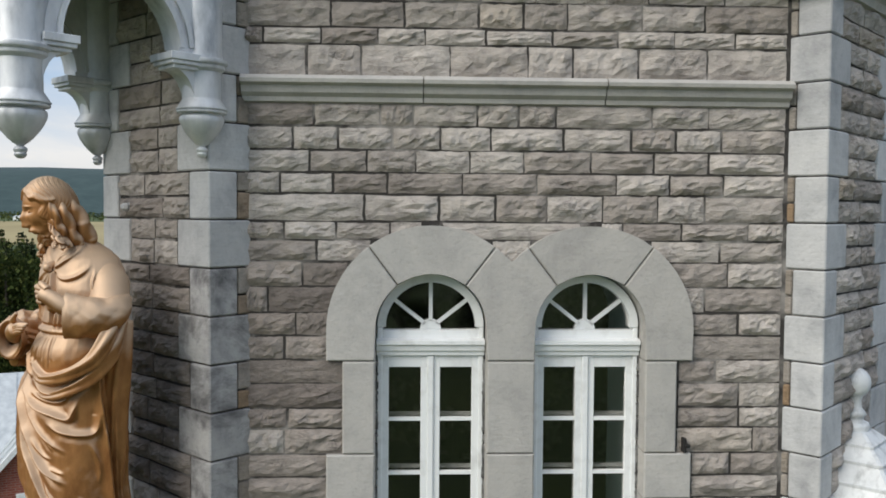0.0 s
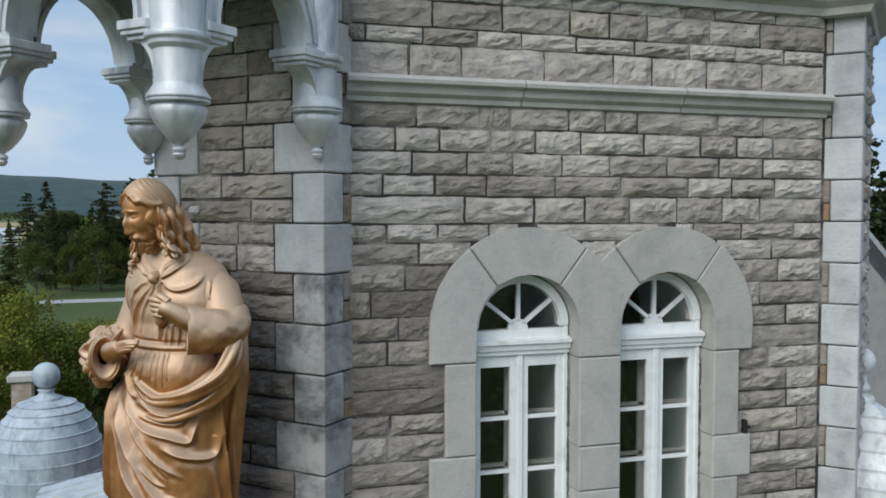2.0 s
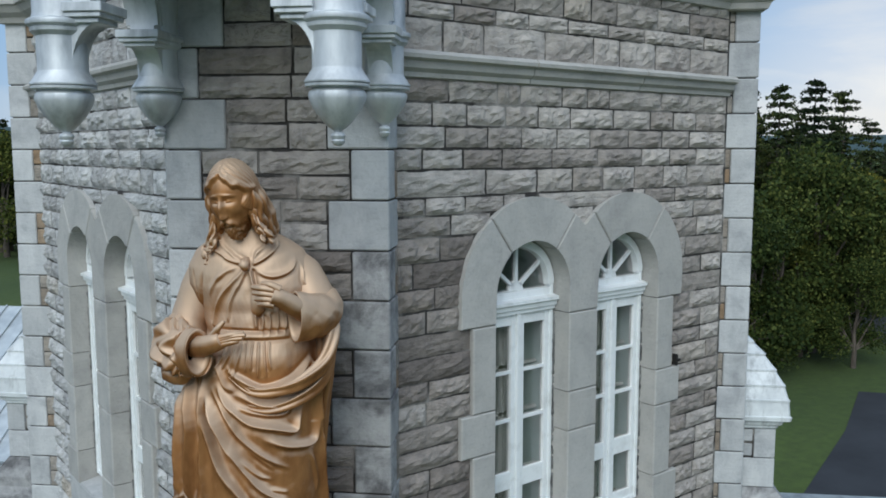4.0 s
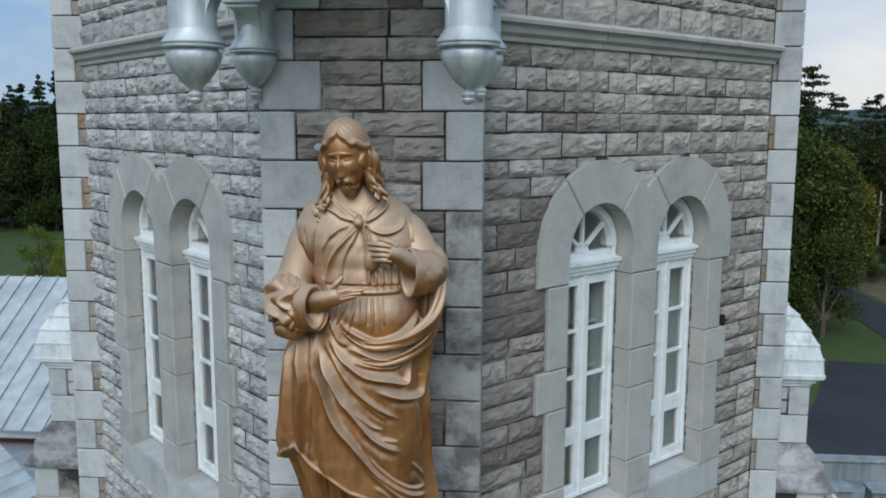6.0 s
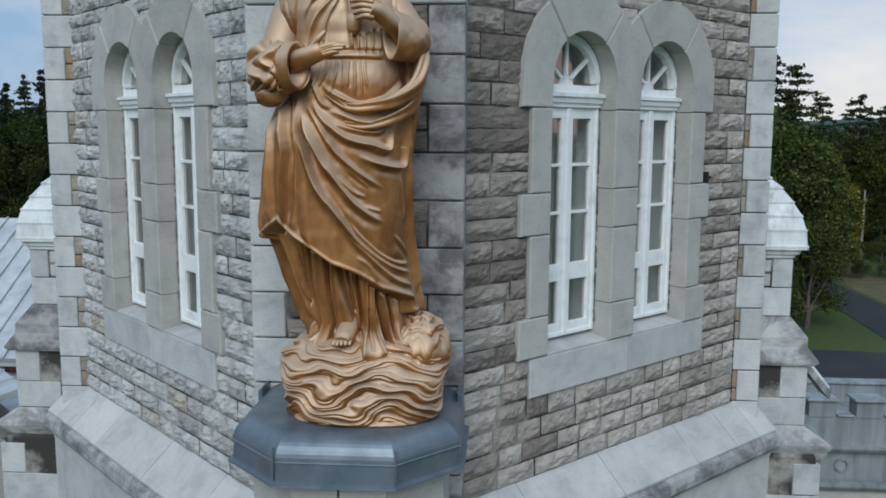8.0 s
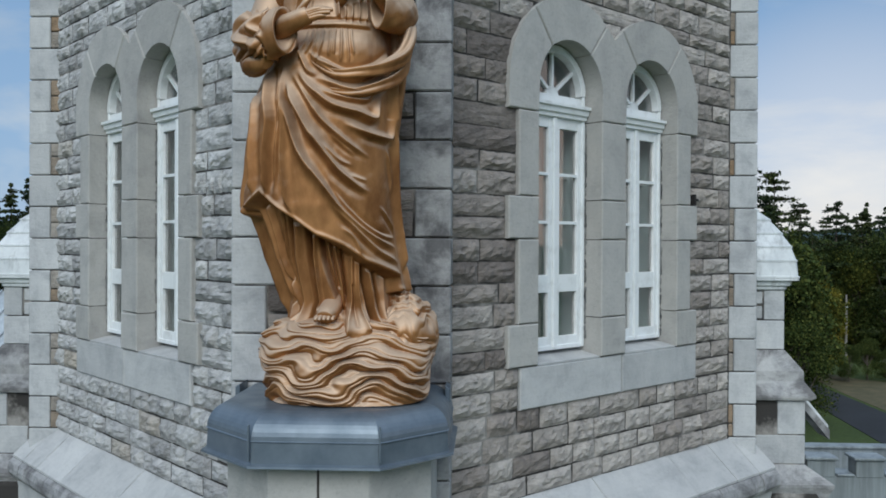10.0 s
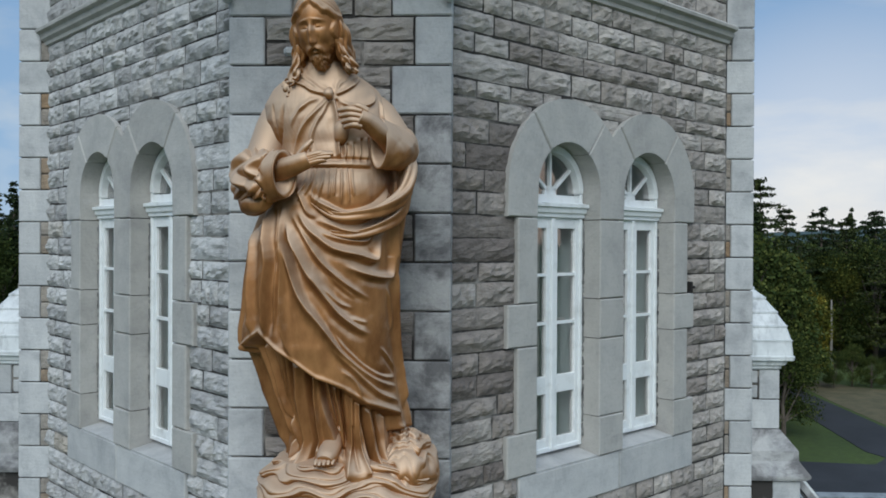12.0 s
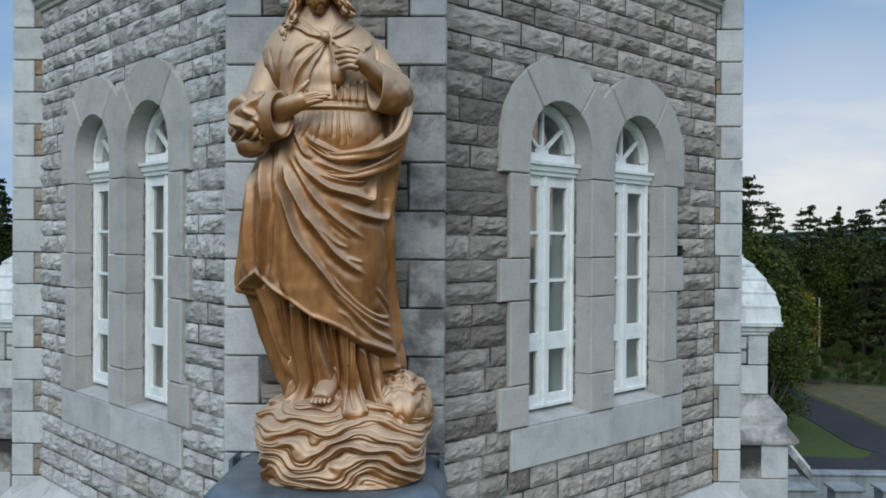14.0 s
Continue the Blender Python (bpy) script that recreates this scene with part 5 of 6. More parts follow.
# the mantle's edge sweeping from that elbow down across the waist
tube([(0.46, -0.06, 15.36), (0.525, -0.13, 15.24), (0.505, -0.22, 15.08), (0.40, -0.33, 14.985), (0.27, -0.395, 14.945), (0.12, -0.40, 14.94), (-0.03, -0.36, 15.03)], [0.045, 0.05, 0.045, 0.036, 0.028, 0.022, 0.012], 40, 0.8, -4, 0.008, 0.7, 1.2)
tube([(0.44, 0.0, 15.30), (0.50, -0.10, 15.12), (0.47, -0.22, 14.96), (0.37, -0.325, 14.875), (0.22, -0.385, 14.83), (0.05, -0.385, 14.85)], [0.05, 0.055, 0.042, 0.03, 0.022, 0.01], 40, 0.8, -4, 0.008, 2.2, 1.0)
tube([(0.43, 0.0, 15.30), (0.44, -0.02, 15.05), (0.40, -0.02, 14.75), (0.37, -0.02, 14.4), (0.35, -0.02, 13.95)], [0.06, 0.07, 0.07, 0.06, 0.04], 40, 1.0, -5, 0.012, 0.1, 0.5)
for dx, dz in ((0.0, 0.034), (0.004, 0.006), (0.012, -0.022), (0.022, -0.048)):
    tube([(0.28, -0.425, 15.48 + dz), (0.215 + dx, -0.435, 15.49 + dz * 1.05), (0.15 + dx * 1.5, -0.40, 15.485 + dz * 1.15)], [0.023, 0.020, 0.013], 16)
tube([(0.31, -0.415, 15.515), (0.26, -0.43, 15.545), (0.21, -0.41, 15.55)], [0.024, 0.020, 0.012], 16)
# heart emblem and clasp
tube([(0.155, -0.285, 15.47), (0.155, -0.315, 15.44), (0.15, -0.31, 15.38), (0.15, -0.29, 15.345)], [0.02, 0.045, 0.04, 0.012], 24)
tube([(0.075, -0.27, 15.66), (0.078, -0.315, 15.635), (0.085, -0.305, 15.605)], [0.02, 0.030, 0.018], 20)

# head, modelled upright and then bowed
nt, npx = 240, 300
th = np.linspace(0.0, math.pi, nt)[:, None]
ph = np.linspace(-math.pi, math.pi, npx, endpoint=False)[None, :]
dx, dy, dz = np.sin(th) * np.sin(ph), -np.sin(th) * np.cos(ph), np.cos(th) * np.ones_like(ph)


def ellipsoid(a, b, c):
    return 1 / np.sqrt((dx / a) ** 2 + (dy / b) ** 2 + (dz / c) ** 2)


hair = ellipsoid(0.142, 0.178, 0.213)
skin = ellipsoid(0.122, 0.166, 0.205)
fx, fz = dx * skin, dz * skin
frontal = dy < 0
wavy = 0.006 * np.sin(70 * np.abs(fx) + 0.6) + 0.004 * np.sin(150 * fx + 1.0)
arch_top = 0.126 - 0.42 * np.abs(fx) - 4.0 * fx ** 2 + wavy
side = 0.100 + 0.006 * np.sin(60 * fz)
inside = smoothstep(0.010, -0.006, fz - arch_top) * smoothstep(0.008, -0.006, np.abs(fx) - side) * frontal
lower = smoothstep(-0.06, -0.12, fz)
# hair combed back from a middle parting
part_d = np.arctan2(np.abs(dx), dz + 0.35)
strand = 0.0010 * np.sin(40 * dy + 6 * np.sin(5 * part_d) + 5 * part_d) + 0.0006 * np.sin(90 * dy + 9 * part_d)
parting = -0.003 * np.exp(-(dx / 0.03) ** 2) * smoothstep(0.3, 0.7, dz)
rim = np.exp(-((fz - arch_top - 0.016) / 0.014) ** 2) * frontal * (np.abs(fx) < 0.12)
hair = hair + strand + parting + 0.009 * rim
hair = hair * (1 - 0.12 * lower)


def bump_at(x0, z0, sx, sz, h, rot=0.0):
    c, s = math.cos(radians(rot)), math.sin(radians(rot))
    u, v = (fx - x0) * c + (fz - z0) * s, -(fx - x0) * s + (fz - z0) * c
    return h * np.exp(-(u / sx) ** 2 - (v / sz) ** 2) * frontal


UPZ = 0.014
f = skin.copy()
f += bump_at(0, UPZ - 0.036, 0.0150, 0.040, 0.033) + bump_at(0, UPZ - 0.076, 0.0165, 0.017, 0.031) + bump_at(0, UPZ - 0.101, 0.018, 0.005, -0.008)
for sgn in (-1, 1):
    f += bump_at(sgn * 0.041, UPZ - 0.002, 0.027, 0.021, -0.021) + bump_at(sgn * 0.021, UPZ + 0.002, 0.009, 0.014, -0.011) + bump_at(sgn * 0.042, UPZ + 0.027, 0.028, 0.008, 0.007, sgn * -14)
    f += bump_at(sgn * 0.042, UPZ - 0.003, 0.0175, 0.0115, 0.0100) + bump_at(sgn * 0.042, UPZ - 0.014, 0.015, 0.0035, -0.006)
    f += bump_at(sgn * 0.064, UPZ - 0.052, 0.036, 0.038, 0.006) + bump_at(sgn * 0.066, UPZ - 0.105, 0.022, 0.026, -0.008)
    f += bump_at(sgn * 0.0155, UPZ - 0.082, 0.0075, 0.008, 0.011) + bump_at(sgn * 0.031, UPZ - 0.070, 0.009, 0.018, -0.005)
    f += bump_at(sgn * 0.023, UPZ - 0.113, 0.024, 0.0100, 0.026, sgn * -24) + bump_at(sgn * 0.050, UPZ - 0.136, 0.016, 0.010, 0.018, sgn * -58)
    f += bump_at(sgn * 0.020, -0.182, 0.022, 0.030, 0.020)
f += bump_at(0, UPZ - 0.139, 0.017, 0.006, 0.012) + bump_at(0, UPZ - 0.128, 0.020, 0.0035, -0.012) + bump_at(0, UPZ - 0.151, 0.018, 0.004, -0.008)
jaw = 0.4 * smoothstep(0.070, 0.095, np.abs(fx)) * smoothstep(-0.06, -0.11, fz)
beard = np.maximum(smoothstep(UPZ - 0.150, UPZ - 0.166, fz) * smoothstep(0.09, 0.06, np.abs(fx)), jaw) * frontal
curl = np.sin(170 * fx + 4 * np.sin(110 * fz)) * np.sin(130 * fz + 3 * np.sin(120 * fx))
f += beard * (0.018 + 0.008 * curl)
R = np.where(inside > 0, f * inside + hair * (1 - inside), hair)
H = np.stack([dx * R * (1 - 0.24 * smoothstep(-0.06, -0.19, fz) * inside), dy * R, dz * R * np.where(dz < 0, 1.02, 1.0)], -1)
bow = np.array(Matrix.Rotation(radians(-7), 3, "Z") @ Matrix.Rotation(radians(13), 3, "X") @ Matrix.Rotation(radians(-5), 3, "Y"))
HEAD_AT = np.array([0.012, -0.262, 16.012])
shell(H @ bow.T + HEAD_AT)


def lock(path, r, seed):
    p = np.array(path, float) @ bow.T + HEAD_AT
    rs = random.Random(seed)
    wob = []
    fine = bend(p, 6)
    for i, q in enumerate(fine):
        k2 = i / (len(fine) - 1)
        a = i * 0.95 + rs.uniform(0, 0.5) + seed
        wob.append(q + np.array([math.cos(a), math.sin(a), 0]) * 0.007 * k2)
    tube(wob, [r * 0.12, r * 0.75, r * 1.0, r * 0.9, r * 0.45], 20, 1.0, -3, 0.006, seed, 3.0, 3)


for sgn in (-1, 1):
    lock([(sgn * 0.085, -0.030, 0.120), (sgn * 0.112, -0.038, 0.05), (sgn * 0.118, -0.040, -0.04), (sgn * 0.116, -0.040, -0.12), (sgn * 0.136, -0.042, -0.20), (sgn * 0.158, -0.03, -0.27)], 0.024, 1 + sgn)
    lock([(sgn * 0.09, -0.02, 0.11), (sgn * 0.136, -0.030, 0.0), (sgn * 0.140, -0.02, -0.10), (sgn * 0.140, -0.01, -0.19), (sgn * 0.165, 0.0, -0.27)], 0.030, 3 + sgn)
    lock([(sgn * 0.110, 0.02, 0.08), (sgn * 0.134, 0.03, -0.06), (sgn * 0.130, 0.05, -0.20), (sgn * 0.145, 0.08, -0.30)], 0.042, 5 + sgn)
    lock([(sgn * 0.07, 0.09, 0.08), (sgn * 0.09, 0.12, -0.08), (sgn * 0.09, 0.14, -0.22), (sgn * 0.10, 0.16, -0.34)], 0.065, 7 + sgn)
lock([(-0.13, -0.06, -0.10), (-0.15, -0.07, -0.18), (-0.185, -0.06, -0.26), (-0.215, -0.07, -0.31), (-0.20, -0.10, -0.36)], 0.022, 12)
lock([(-0.125, -0.07, -0.12), (-0.135, -0.08, -0.2), (-0.155, -0.09, -0.26), (-0.185, -0.10, -0.29)], 0.020, 15)
lock([(-0.15, -0.04, -0.16), (-0.19, -0.04, -0.24), (-0.235, -0.04, -0.29), (-0.235, -0.07, -0.335)], 0.018, 16)
lock([(0.13, -0.06, -0.10), (0.15, -0.06, -0.17), (0.185, -0.05, -0.22), (0.205, -0.05, -0.27)], 0.023, 13)
lock([(0.12, -0.07, -0.09), (0.135, -0.07, -0.16), (0.16, -0.07, -0.21), (0.165, -0.09, -0.25)], 0.018, 14)

# cloud base: stacked wavy rolls of cloud
def billows(S, V, seed):
    """Relief over the coordinates S (along) and V (up): wavy rolls about 6 cm thick, combed by finer lines, on a lumpy mass."""
    lump = wave_noise(S, V * 1.2, seed, 4, 8.0)
    drift = wave_noise(S, V, seed + 5, 4, 6.0)
    wave = 0.034 * wave_noise(S, V * 1.1, seed + 9, 4, 17.0) + 0.075 * lump
    h = (V + wave) / 0.075
    roll_at = np.abs(np.sin(math.pi * h)) ** 0.6
    comb = np.abs(np.sin(math.pi * 2.2 * h + 1.6 * drift)) ** 0.7
    deep = np.clip(0.55 + 0.8 * wave_noise(S, V, seed + 13, 3, 20.0), 0.0, 1.2)
    return 0.042 * lump + (0.014 + 0.046 * deep) * (roll_at - 0.7) + 0.012 * (comb - 0.6)


nb, npb = 230, 460
tb = np.linspace(0, 1, nb)[:, None]
pb = np.linspace(-math.pi, math.pi, npb, endpoint=False)[None, :]
zb = 13.07 + 0.52 * tb
mid = np.interp(tb, [0, 0.4, 1.0], [0.16, 0.15, 0.13])
wid = np.interp(tb, [0, 0.06, 0.25, 0.5, 0.72, 0.88, 1.0], [0.455, 0.46, 0.48, 0.515, 0.47, 0.38, 0.02])
dep = np.interp(tb, [0, 0.06, 0.25, 0.5, 0.72, 0.88, 1.0], [0.41, 0.42, 0.43, 0.41, 0.36, 0.29, 0.02])
square = (np.abs(np.cos(pb)) ** 3.0 + np.abs(np.sin(pb)) ** 3.0) ** (-1 / 3.0)
wid, dep = wid * square, dep * square
roll = billows(pb * 0.47 + 0 * tb, 0.52 * tb + 0 * pb, 9)
roll = roll * np.interp(tb, [0, 0.04, 0.9, 1], [0.3, 1, 1, 0.2])
shell(np.stack([mid + (wid + roll) * np.sin(pb), -0.02 - (dep + roll) * np.cos(pb), zb + 0 * pb], -1))
# the second bank of cloud on the viewer's right, where the robe trails
nb2 = 130
tc = np.linspace(0.02, math.pi - 0.02, nb2)[:, None]
pc = np.linspace(-math.pi, math.pi, 240, endpoint=False)[None, :]
rb = 0.8 * billows(pc * 0.24 + 0 * tc, 0.22 * (math.pi - tc) + 0 * pc, 31)
shell(np.stack([0.50 + (0.18 + rb) * np.sin(tc) * np.sin(pc), -0.02 - (0.26 + rb) * np.sin(tc) * np.cos(pc), 13.46 + (0.235 + rb) * np.cos(tc)], -1))
# bare foot with toes
tube([(0.095, -0.14, 13.66), (0.085, -0.24, 13.61), (0.075, -0.32, 13.575), (0.07, -0.355, 13.56)], [0.05, 0.056, 0.052, 0.040], 32, 1.15)
for i in range(5):
    tube([(0.028 + 0.022 * i, -0.34, 13.565), (0.024 + 0.023 * i, -0.375 + 0.008 * abs(i - 1), 13.56), (0.022 + 0.0235 * i, -0.398 + 0.010 * abs(i - 1), 13.545)], [0.015, 0.0145, 0.009], 14)

verts = np.concatenate(ST_V)
faces = np.concatenate(ST_F)
me = bpy.data.meshes.new("statue")
me.from_pydata(verts.tolist(), [], faces.tolist())
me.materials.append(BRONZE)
me.shade_smooth()
me.validate()
st = new("statue", me)
st.matrix_basis = DIAG
tagged(st, "bronze-gold painted statue of a robed figure on curling clouds", "statue")

# ---- neighbouring roofs and wings ----
def roof_panel(name, corners, mat, parent, rib=0.42, thick=0.08):
    """A pale metal roof slope with standing seams. corners: eave left, eave right, ridge right, ridge left."""
    a, b, c, d = (Vector(v) for v in corners)
    n = (b - a).cross(d - a).normalized()
    bm = bmesh.new()
    vs = [bm.verts.new(v) for v in (a, b, c, d)] + [bm.verts.new(v - n * thick) for v in (a, b, c, d)]
    for q in ((0, 1, 2, 3), (7, 6, 5, 4), (0, 4, 5, 1), (1, 5, 6, 2), (2, 6, 7, 3), (3, 7, 4, 0)):
        bm.faces.new([vs[i] for i in q])
    ob = part(name, bm, mat, parent)
    w = (b - a).length
    count = max(2, int(w / rib))
    side = (b - a).normalized()
    for i in range(1, count):
        t = i / count
        p, q = a.lerp(b, t), d.lerp(c, t)
        bm = bmesh.new()
        e = side * 0.014
        ring0 = [bm.verts.new(v) for v in (p - e, p + e, p + e + n * 0.035, p - e + n * 0.035)]
        ring1 = [bm.verts.new(v) for v in (q - e, q + e, q + e + n * 0.035, q - e + n * 0.035)]
        bm.faces.new(ring0), bm.faces.new(ring1[::-1])
        for j in range(4):
            bm.faces.new((ring0[j], ring1[j], ring1[(j + 1) % 4], ring0[(j + 1) % 4]))
        part("seam", bm, mat, ob)
    return ob


# wing beyond the west face, set on the diagonal
wing = empty("church_wing", DIAG, "low church wing with a pale standing-seam metal roof", "building")
roof_panel("roof", [(-10.2, 8.35, 11.0), (-6.2, 8.25, 11.0), (-6.2, 11.7, 13.0), (-10.2, 11.8, 13.0)], ROOF, wing, 0.36)
part("wall", box(-10.1, -6.3, 8.6, 14.0, 0.0, 10.95), BRICK, wing)
part("fascia", box(-10.2, -6.2, 8.33, 8.45, 10.84, 10.93, 0.01), ROOF, wing)
roof_panel("back_roof", [(-6.2, 15.1, 11.0), (-10.2, 15.1, 11.0), (-10.2, 11.8, 13.0), (-6.2, 11.7, 13.0)], ROOF, wing, 1.2)
porch_roof = part("flat_roof", box(-10.2, -6.0, 5.6, 8.58, 10.4, 10.68), ROOF, wing)

# aisle roof and dome turret beside the west face
aisle = empty("aisle", Matrix.Identity(4), "narrow stone aisle with a pale metal roof", "building")
roof_panel("roof", [(-2.4, 10.3, 11.3), (-2.4, 6.4, 11.3), (-0.2, 6.4, 11.75), (-0.2, 10.3, 11.75)], ROOF, aisle, 0.42)
part("wall", box(-2.2, -0.2, 6.5, 10.2, 0.0, 11.25), LIME, aisle)
dome = empty("domed_turret", pose(-3.16, 16.3, -11.165) @ Matrix.Scale(1.68, 4), "stone turret with a stepped grey-blue metal dome and ball finial", "turret")
prof = [(0.0, 12.30), (0.80, 12.30), (0.80, 12.36)]
for i in range(8):
    a0, a1 = i / 8 * 1.35, (i + 1) / 8 * 1.35
    za, zb2 = 12.36 + 1.22 * math.sin(a0), 12.36 + 1.22 * math.sin(a1)
    ra, rb2 = 0.77 * math.cos(a0) ** 0.75, 0.77 * math.cos(a1) ** 0.75
    prof += [(ra + 0.015, za), (ra + 0.015, za + 0.02), (ra - 0.004, za + 0.024), (rb2 + 0.012, zb2 - 0.002)]
prof += [(0.2, 13.56), (0.0, 13.57)]
part("dome", turned(prof, 44), TURRET_LEAD, dome, "grey-blue metal stepped dome")
part("finial", turned([(0.20, 13.54), (0.21, 13.58), (0.12, 13.61), (0.09, 13.66), (0.12, 13.69), (0.06, 13.72)] + [(0.185 * math.sin(radians(a)), 13.885 - 0.185 * math.cos(radians(a))) for a in range(20, 181, 10)], 26), TURRET_LEAD, dome, "", True)
part("body", turned([(0.0, 6.7), (0.68, 6.7), (0.68, 12.30), (0.0, 12.30)], 20), LIME, dome)
k = Mat("pale_brick", 0.9)
k.color(k.mix(0.7, k.ramp(k.noise(5.0, 5.0), (0.3, (0.30, 0.24, 0.18)), (0.7, (0.46, 0.40, 0.32))), k.ramp(k.noise(3.0, 2.0, 0.5, (1, 1, 6)), (0.4, (0.75, 0.75, 0.75)), (0.6, (1, 1, 1))), "MULTIPLY"))
PALEBRICK = k.m
chimney = empty("chimney", pose(-4.14, 19.15, -8.77) @ Matrix.Scale(1.5, 4), "pale brick chimney with a grey stone cap", "chimney")
part("shaft", box(-0.16, 0.16, -0.16, 0.16, 5.85, 13.55), PALEBRICK, chimney)
part("cap", box(-0.22, 0.22, -0.22, 0.22, 13.55, 13.68, 0.02), LIME, chimney)

# nave roof beyond the east corner
nave = empty("nave", Matrix.Identity(4), "church nave with a steep pale standing-seam metal roof", "building")
roof_panel("roof", [(15.5, 5.9, 10.9), (15.5, 19.0, 10.9), (6.1, 19.0, 20.3), (6.1, 5.9, 20.3)], ROOF, nave, 0.40)
part("wall", box(6.3, 15.0, 6.2, 18.8, 0.0, 10.9), LIME, nave)
part("gable", prism([(6.12, 10.9), (15.1, 10.9), (6.12, 19.9)], 6.05, 6.4), LIME, nave)

# crenellated porch by the east corner, painted metal
k = Mat("pale_blue_painted_metal", 0.5, 0.2)
k.color(k.mix(0.8, k.ramp(k.noise(1.2, 5.0), (0.3, (0.22, 0.245, 0.255)), (0.65, (0.34, 0.37, 0.38))), k.ramp(k.noise(2.0, 6.0, 0.65, (3, 3, 0.25)), (0.35, (0.55, 0.55, 0.55)), (0.55, (1, 1, 1))), "MULTIPLY"))
k.bump((k.noise(9.0), 0.12, 0.01))
PALEBLUE = k.m
porch = empty("porch", DIAG, "crenellated pale blue porch beside the tower", "porch")
part("wall", box(5.3, 10.6, 6.95, 8.8, 0.0, 10.50), PALEBLUE, porch)
part("rear_parapet", box(5.3, 10.6, 8.62, 8.8, 10.45, 10.80, 0.01), PALEBLUE, porch)
part("rear_coping", box(5.25, 10.65, 8.58, 8.84, 10.80, 10.84, 0.01), PALEBLUE, porch)
part("parapet", box(5.3, 10.6, 6.88, 7.14, 10.35, 10.82, 0.01), PALEBLUE, porch)
part("cornice", sweep([(5.2, 6.9), (10.7, 6.9)], [(0, 10.30), (0.06, 10.31), (0.09, 10.36), (0.09, 10.39), (0, 10.40)]), PALEBLUE, porch)
part("cornice", sweep([(5.2, 6.9), (10.7, 6.9)], [(0, 9.72), (0.05, 9.73), (0.10, 9.80), (0.10, 9.84), (0, 9.86)]), PALEBLUE, porch)
for i in range(8):
    x = 5.42 + i * 0.66
    m = part("merlon", box(x, x + 0.38, 6.87, 7.15, 10.80, 11.04, 0.01), PALEBLUE, porch)
    part("cap", box(x - 0.035, x + 0.415, 6.83, 7.19, 11.04, 11.08, 0.01), PALEBLUE, m)
    part("crenel_sill", box(x + 0.40, x + 0.64, 6.85, 7.17, 10.82, 10.85, 0.008), PALEBLUE, porch)
for x in (5.95, 7.6, 9.2):
    part("ring", turned([(0.075, 0.0), (0.105, 0.0), (0.105, 0.03), (0.075, 0.03), (0.075, 0.0)], 24), PALEBLUE, porch).matrix_basis = pose(x, 6.95, 10.08, 90, 0, 0)
for j in range(9):
    for i in range(2):
        x0 = 5.32 + i * 2.65
        part("block", box(x0 + 0.01, x0 + 2.63, 6.915, 6.96, 9.72 - (j + 1) * 0.33 + 0.006, 9.72 - j * 0.33 - 0.006, 0.006), LIME, porch)
part("coping", sweep([(4.35, 6.2), (5.35, 7.0)], [(-0.1, 11.0), (0.1, 11.0), (0.12, 11.1), (-0.12, 11.1)]), PALEBLUE, porch)

# red brick gable of the far wing
brick_wing = empty("brick_wing", pose(-8.75, 21.4, 0.1, 0, 0, 22), "red brick wing with a white trimmed gable and metal roof", "building")
part("gable_wall", prism([(-1.95, 0.0), (1.95, 0.0), (1.95, 7.65), (0.0, 9.85), (-1.95, 7.65)], 0.0, 0.4), BRICK, brick_wing)
roof_panel("roof", [(-2.2, 4.3, 7.45), (-2.2, -0.25, 7.45), (0.0, -0.25, 10.0), (0.0, 4.3, 10.0)], ROOF, brick_wing, 0.9)
roof_panel("roof", [(2.2, -0.25, 7.45), (2.2, 4.3, 7.45), (0.0, 4.3, 10.0), (0.0, -0.25, 10.0)], ROOF, brick_wing, 0.9)
for sx in (-1, 1):
    bm = prism([(0.0, 10.06), (sx * 2.25, 7.47), (sx * 2.25, 7.25), (0.0, 9.82)], -0.28, -0.16)
    part("bargeboard", bm, PAINT, brick_wing)
    wx = -0.12 + sx * 0.34
    wd = part("window", prism(arc(wx, 8.72, 0.25, 0, 180, 12) + [(wx - 0.25, 7.98), (wx + 0.25, 7.98)], -0.05, 0.05), PAINT, brick_wing, "white arched window")
    part("sill", box(wx - 0.30, wx + 0.30, -0.09, 0.02, 7.88, 7.98, 0.01), PAINT, wd)
    for a, b in ((8.04, 8.38), (8.43, 8.80)):
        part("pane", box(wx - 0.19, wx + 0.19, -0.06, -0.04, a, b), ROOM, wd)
    part("lintel", box(-0.1 + sx * 0.72 - 0.40, -0.1 + sx * 0.72 + 0.40, -0.06, 0.05, 6.95, 7.15, 0.01), PAINT, brick_wing)
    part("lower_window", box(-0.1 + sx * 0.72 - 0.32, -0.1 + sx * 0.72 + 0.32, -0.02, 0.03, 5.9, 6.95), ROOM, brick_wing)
main = empty("brick_hall", pose(-12.4, 21.3, 0.0, 0, 0, 22), "long brick hall under a pale metal roof", "building")
part("wall", box(-9.5, 7.2, 0.4, 6.2, 0.0, 7.6), BRICK, main)
roof_panel("roof", [(-10.0, 0.0, 7.5), (7.6, 0.0, 7.5), (7.6, 3.3, 10.25), (-10.0, 3.3, 10.25)], ROOF, main, 1.1)
roof_panel("roof", [(7.6, 6.6, 7.5), (-10.0, 6.6, 7.5), (-10.0, 3.3, 10.25), (7.6, 3.3, 10.25)], ROOF, main, 2.0)

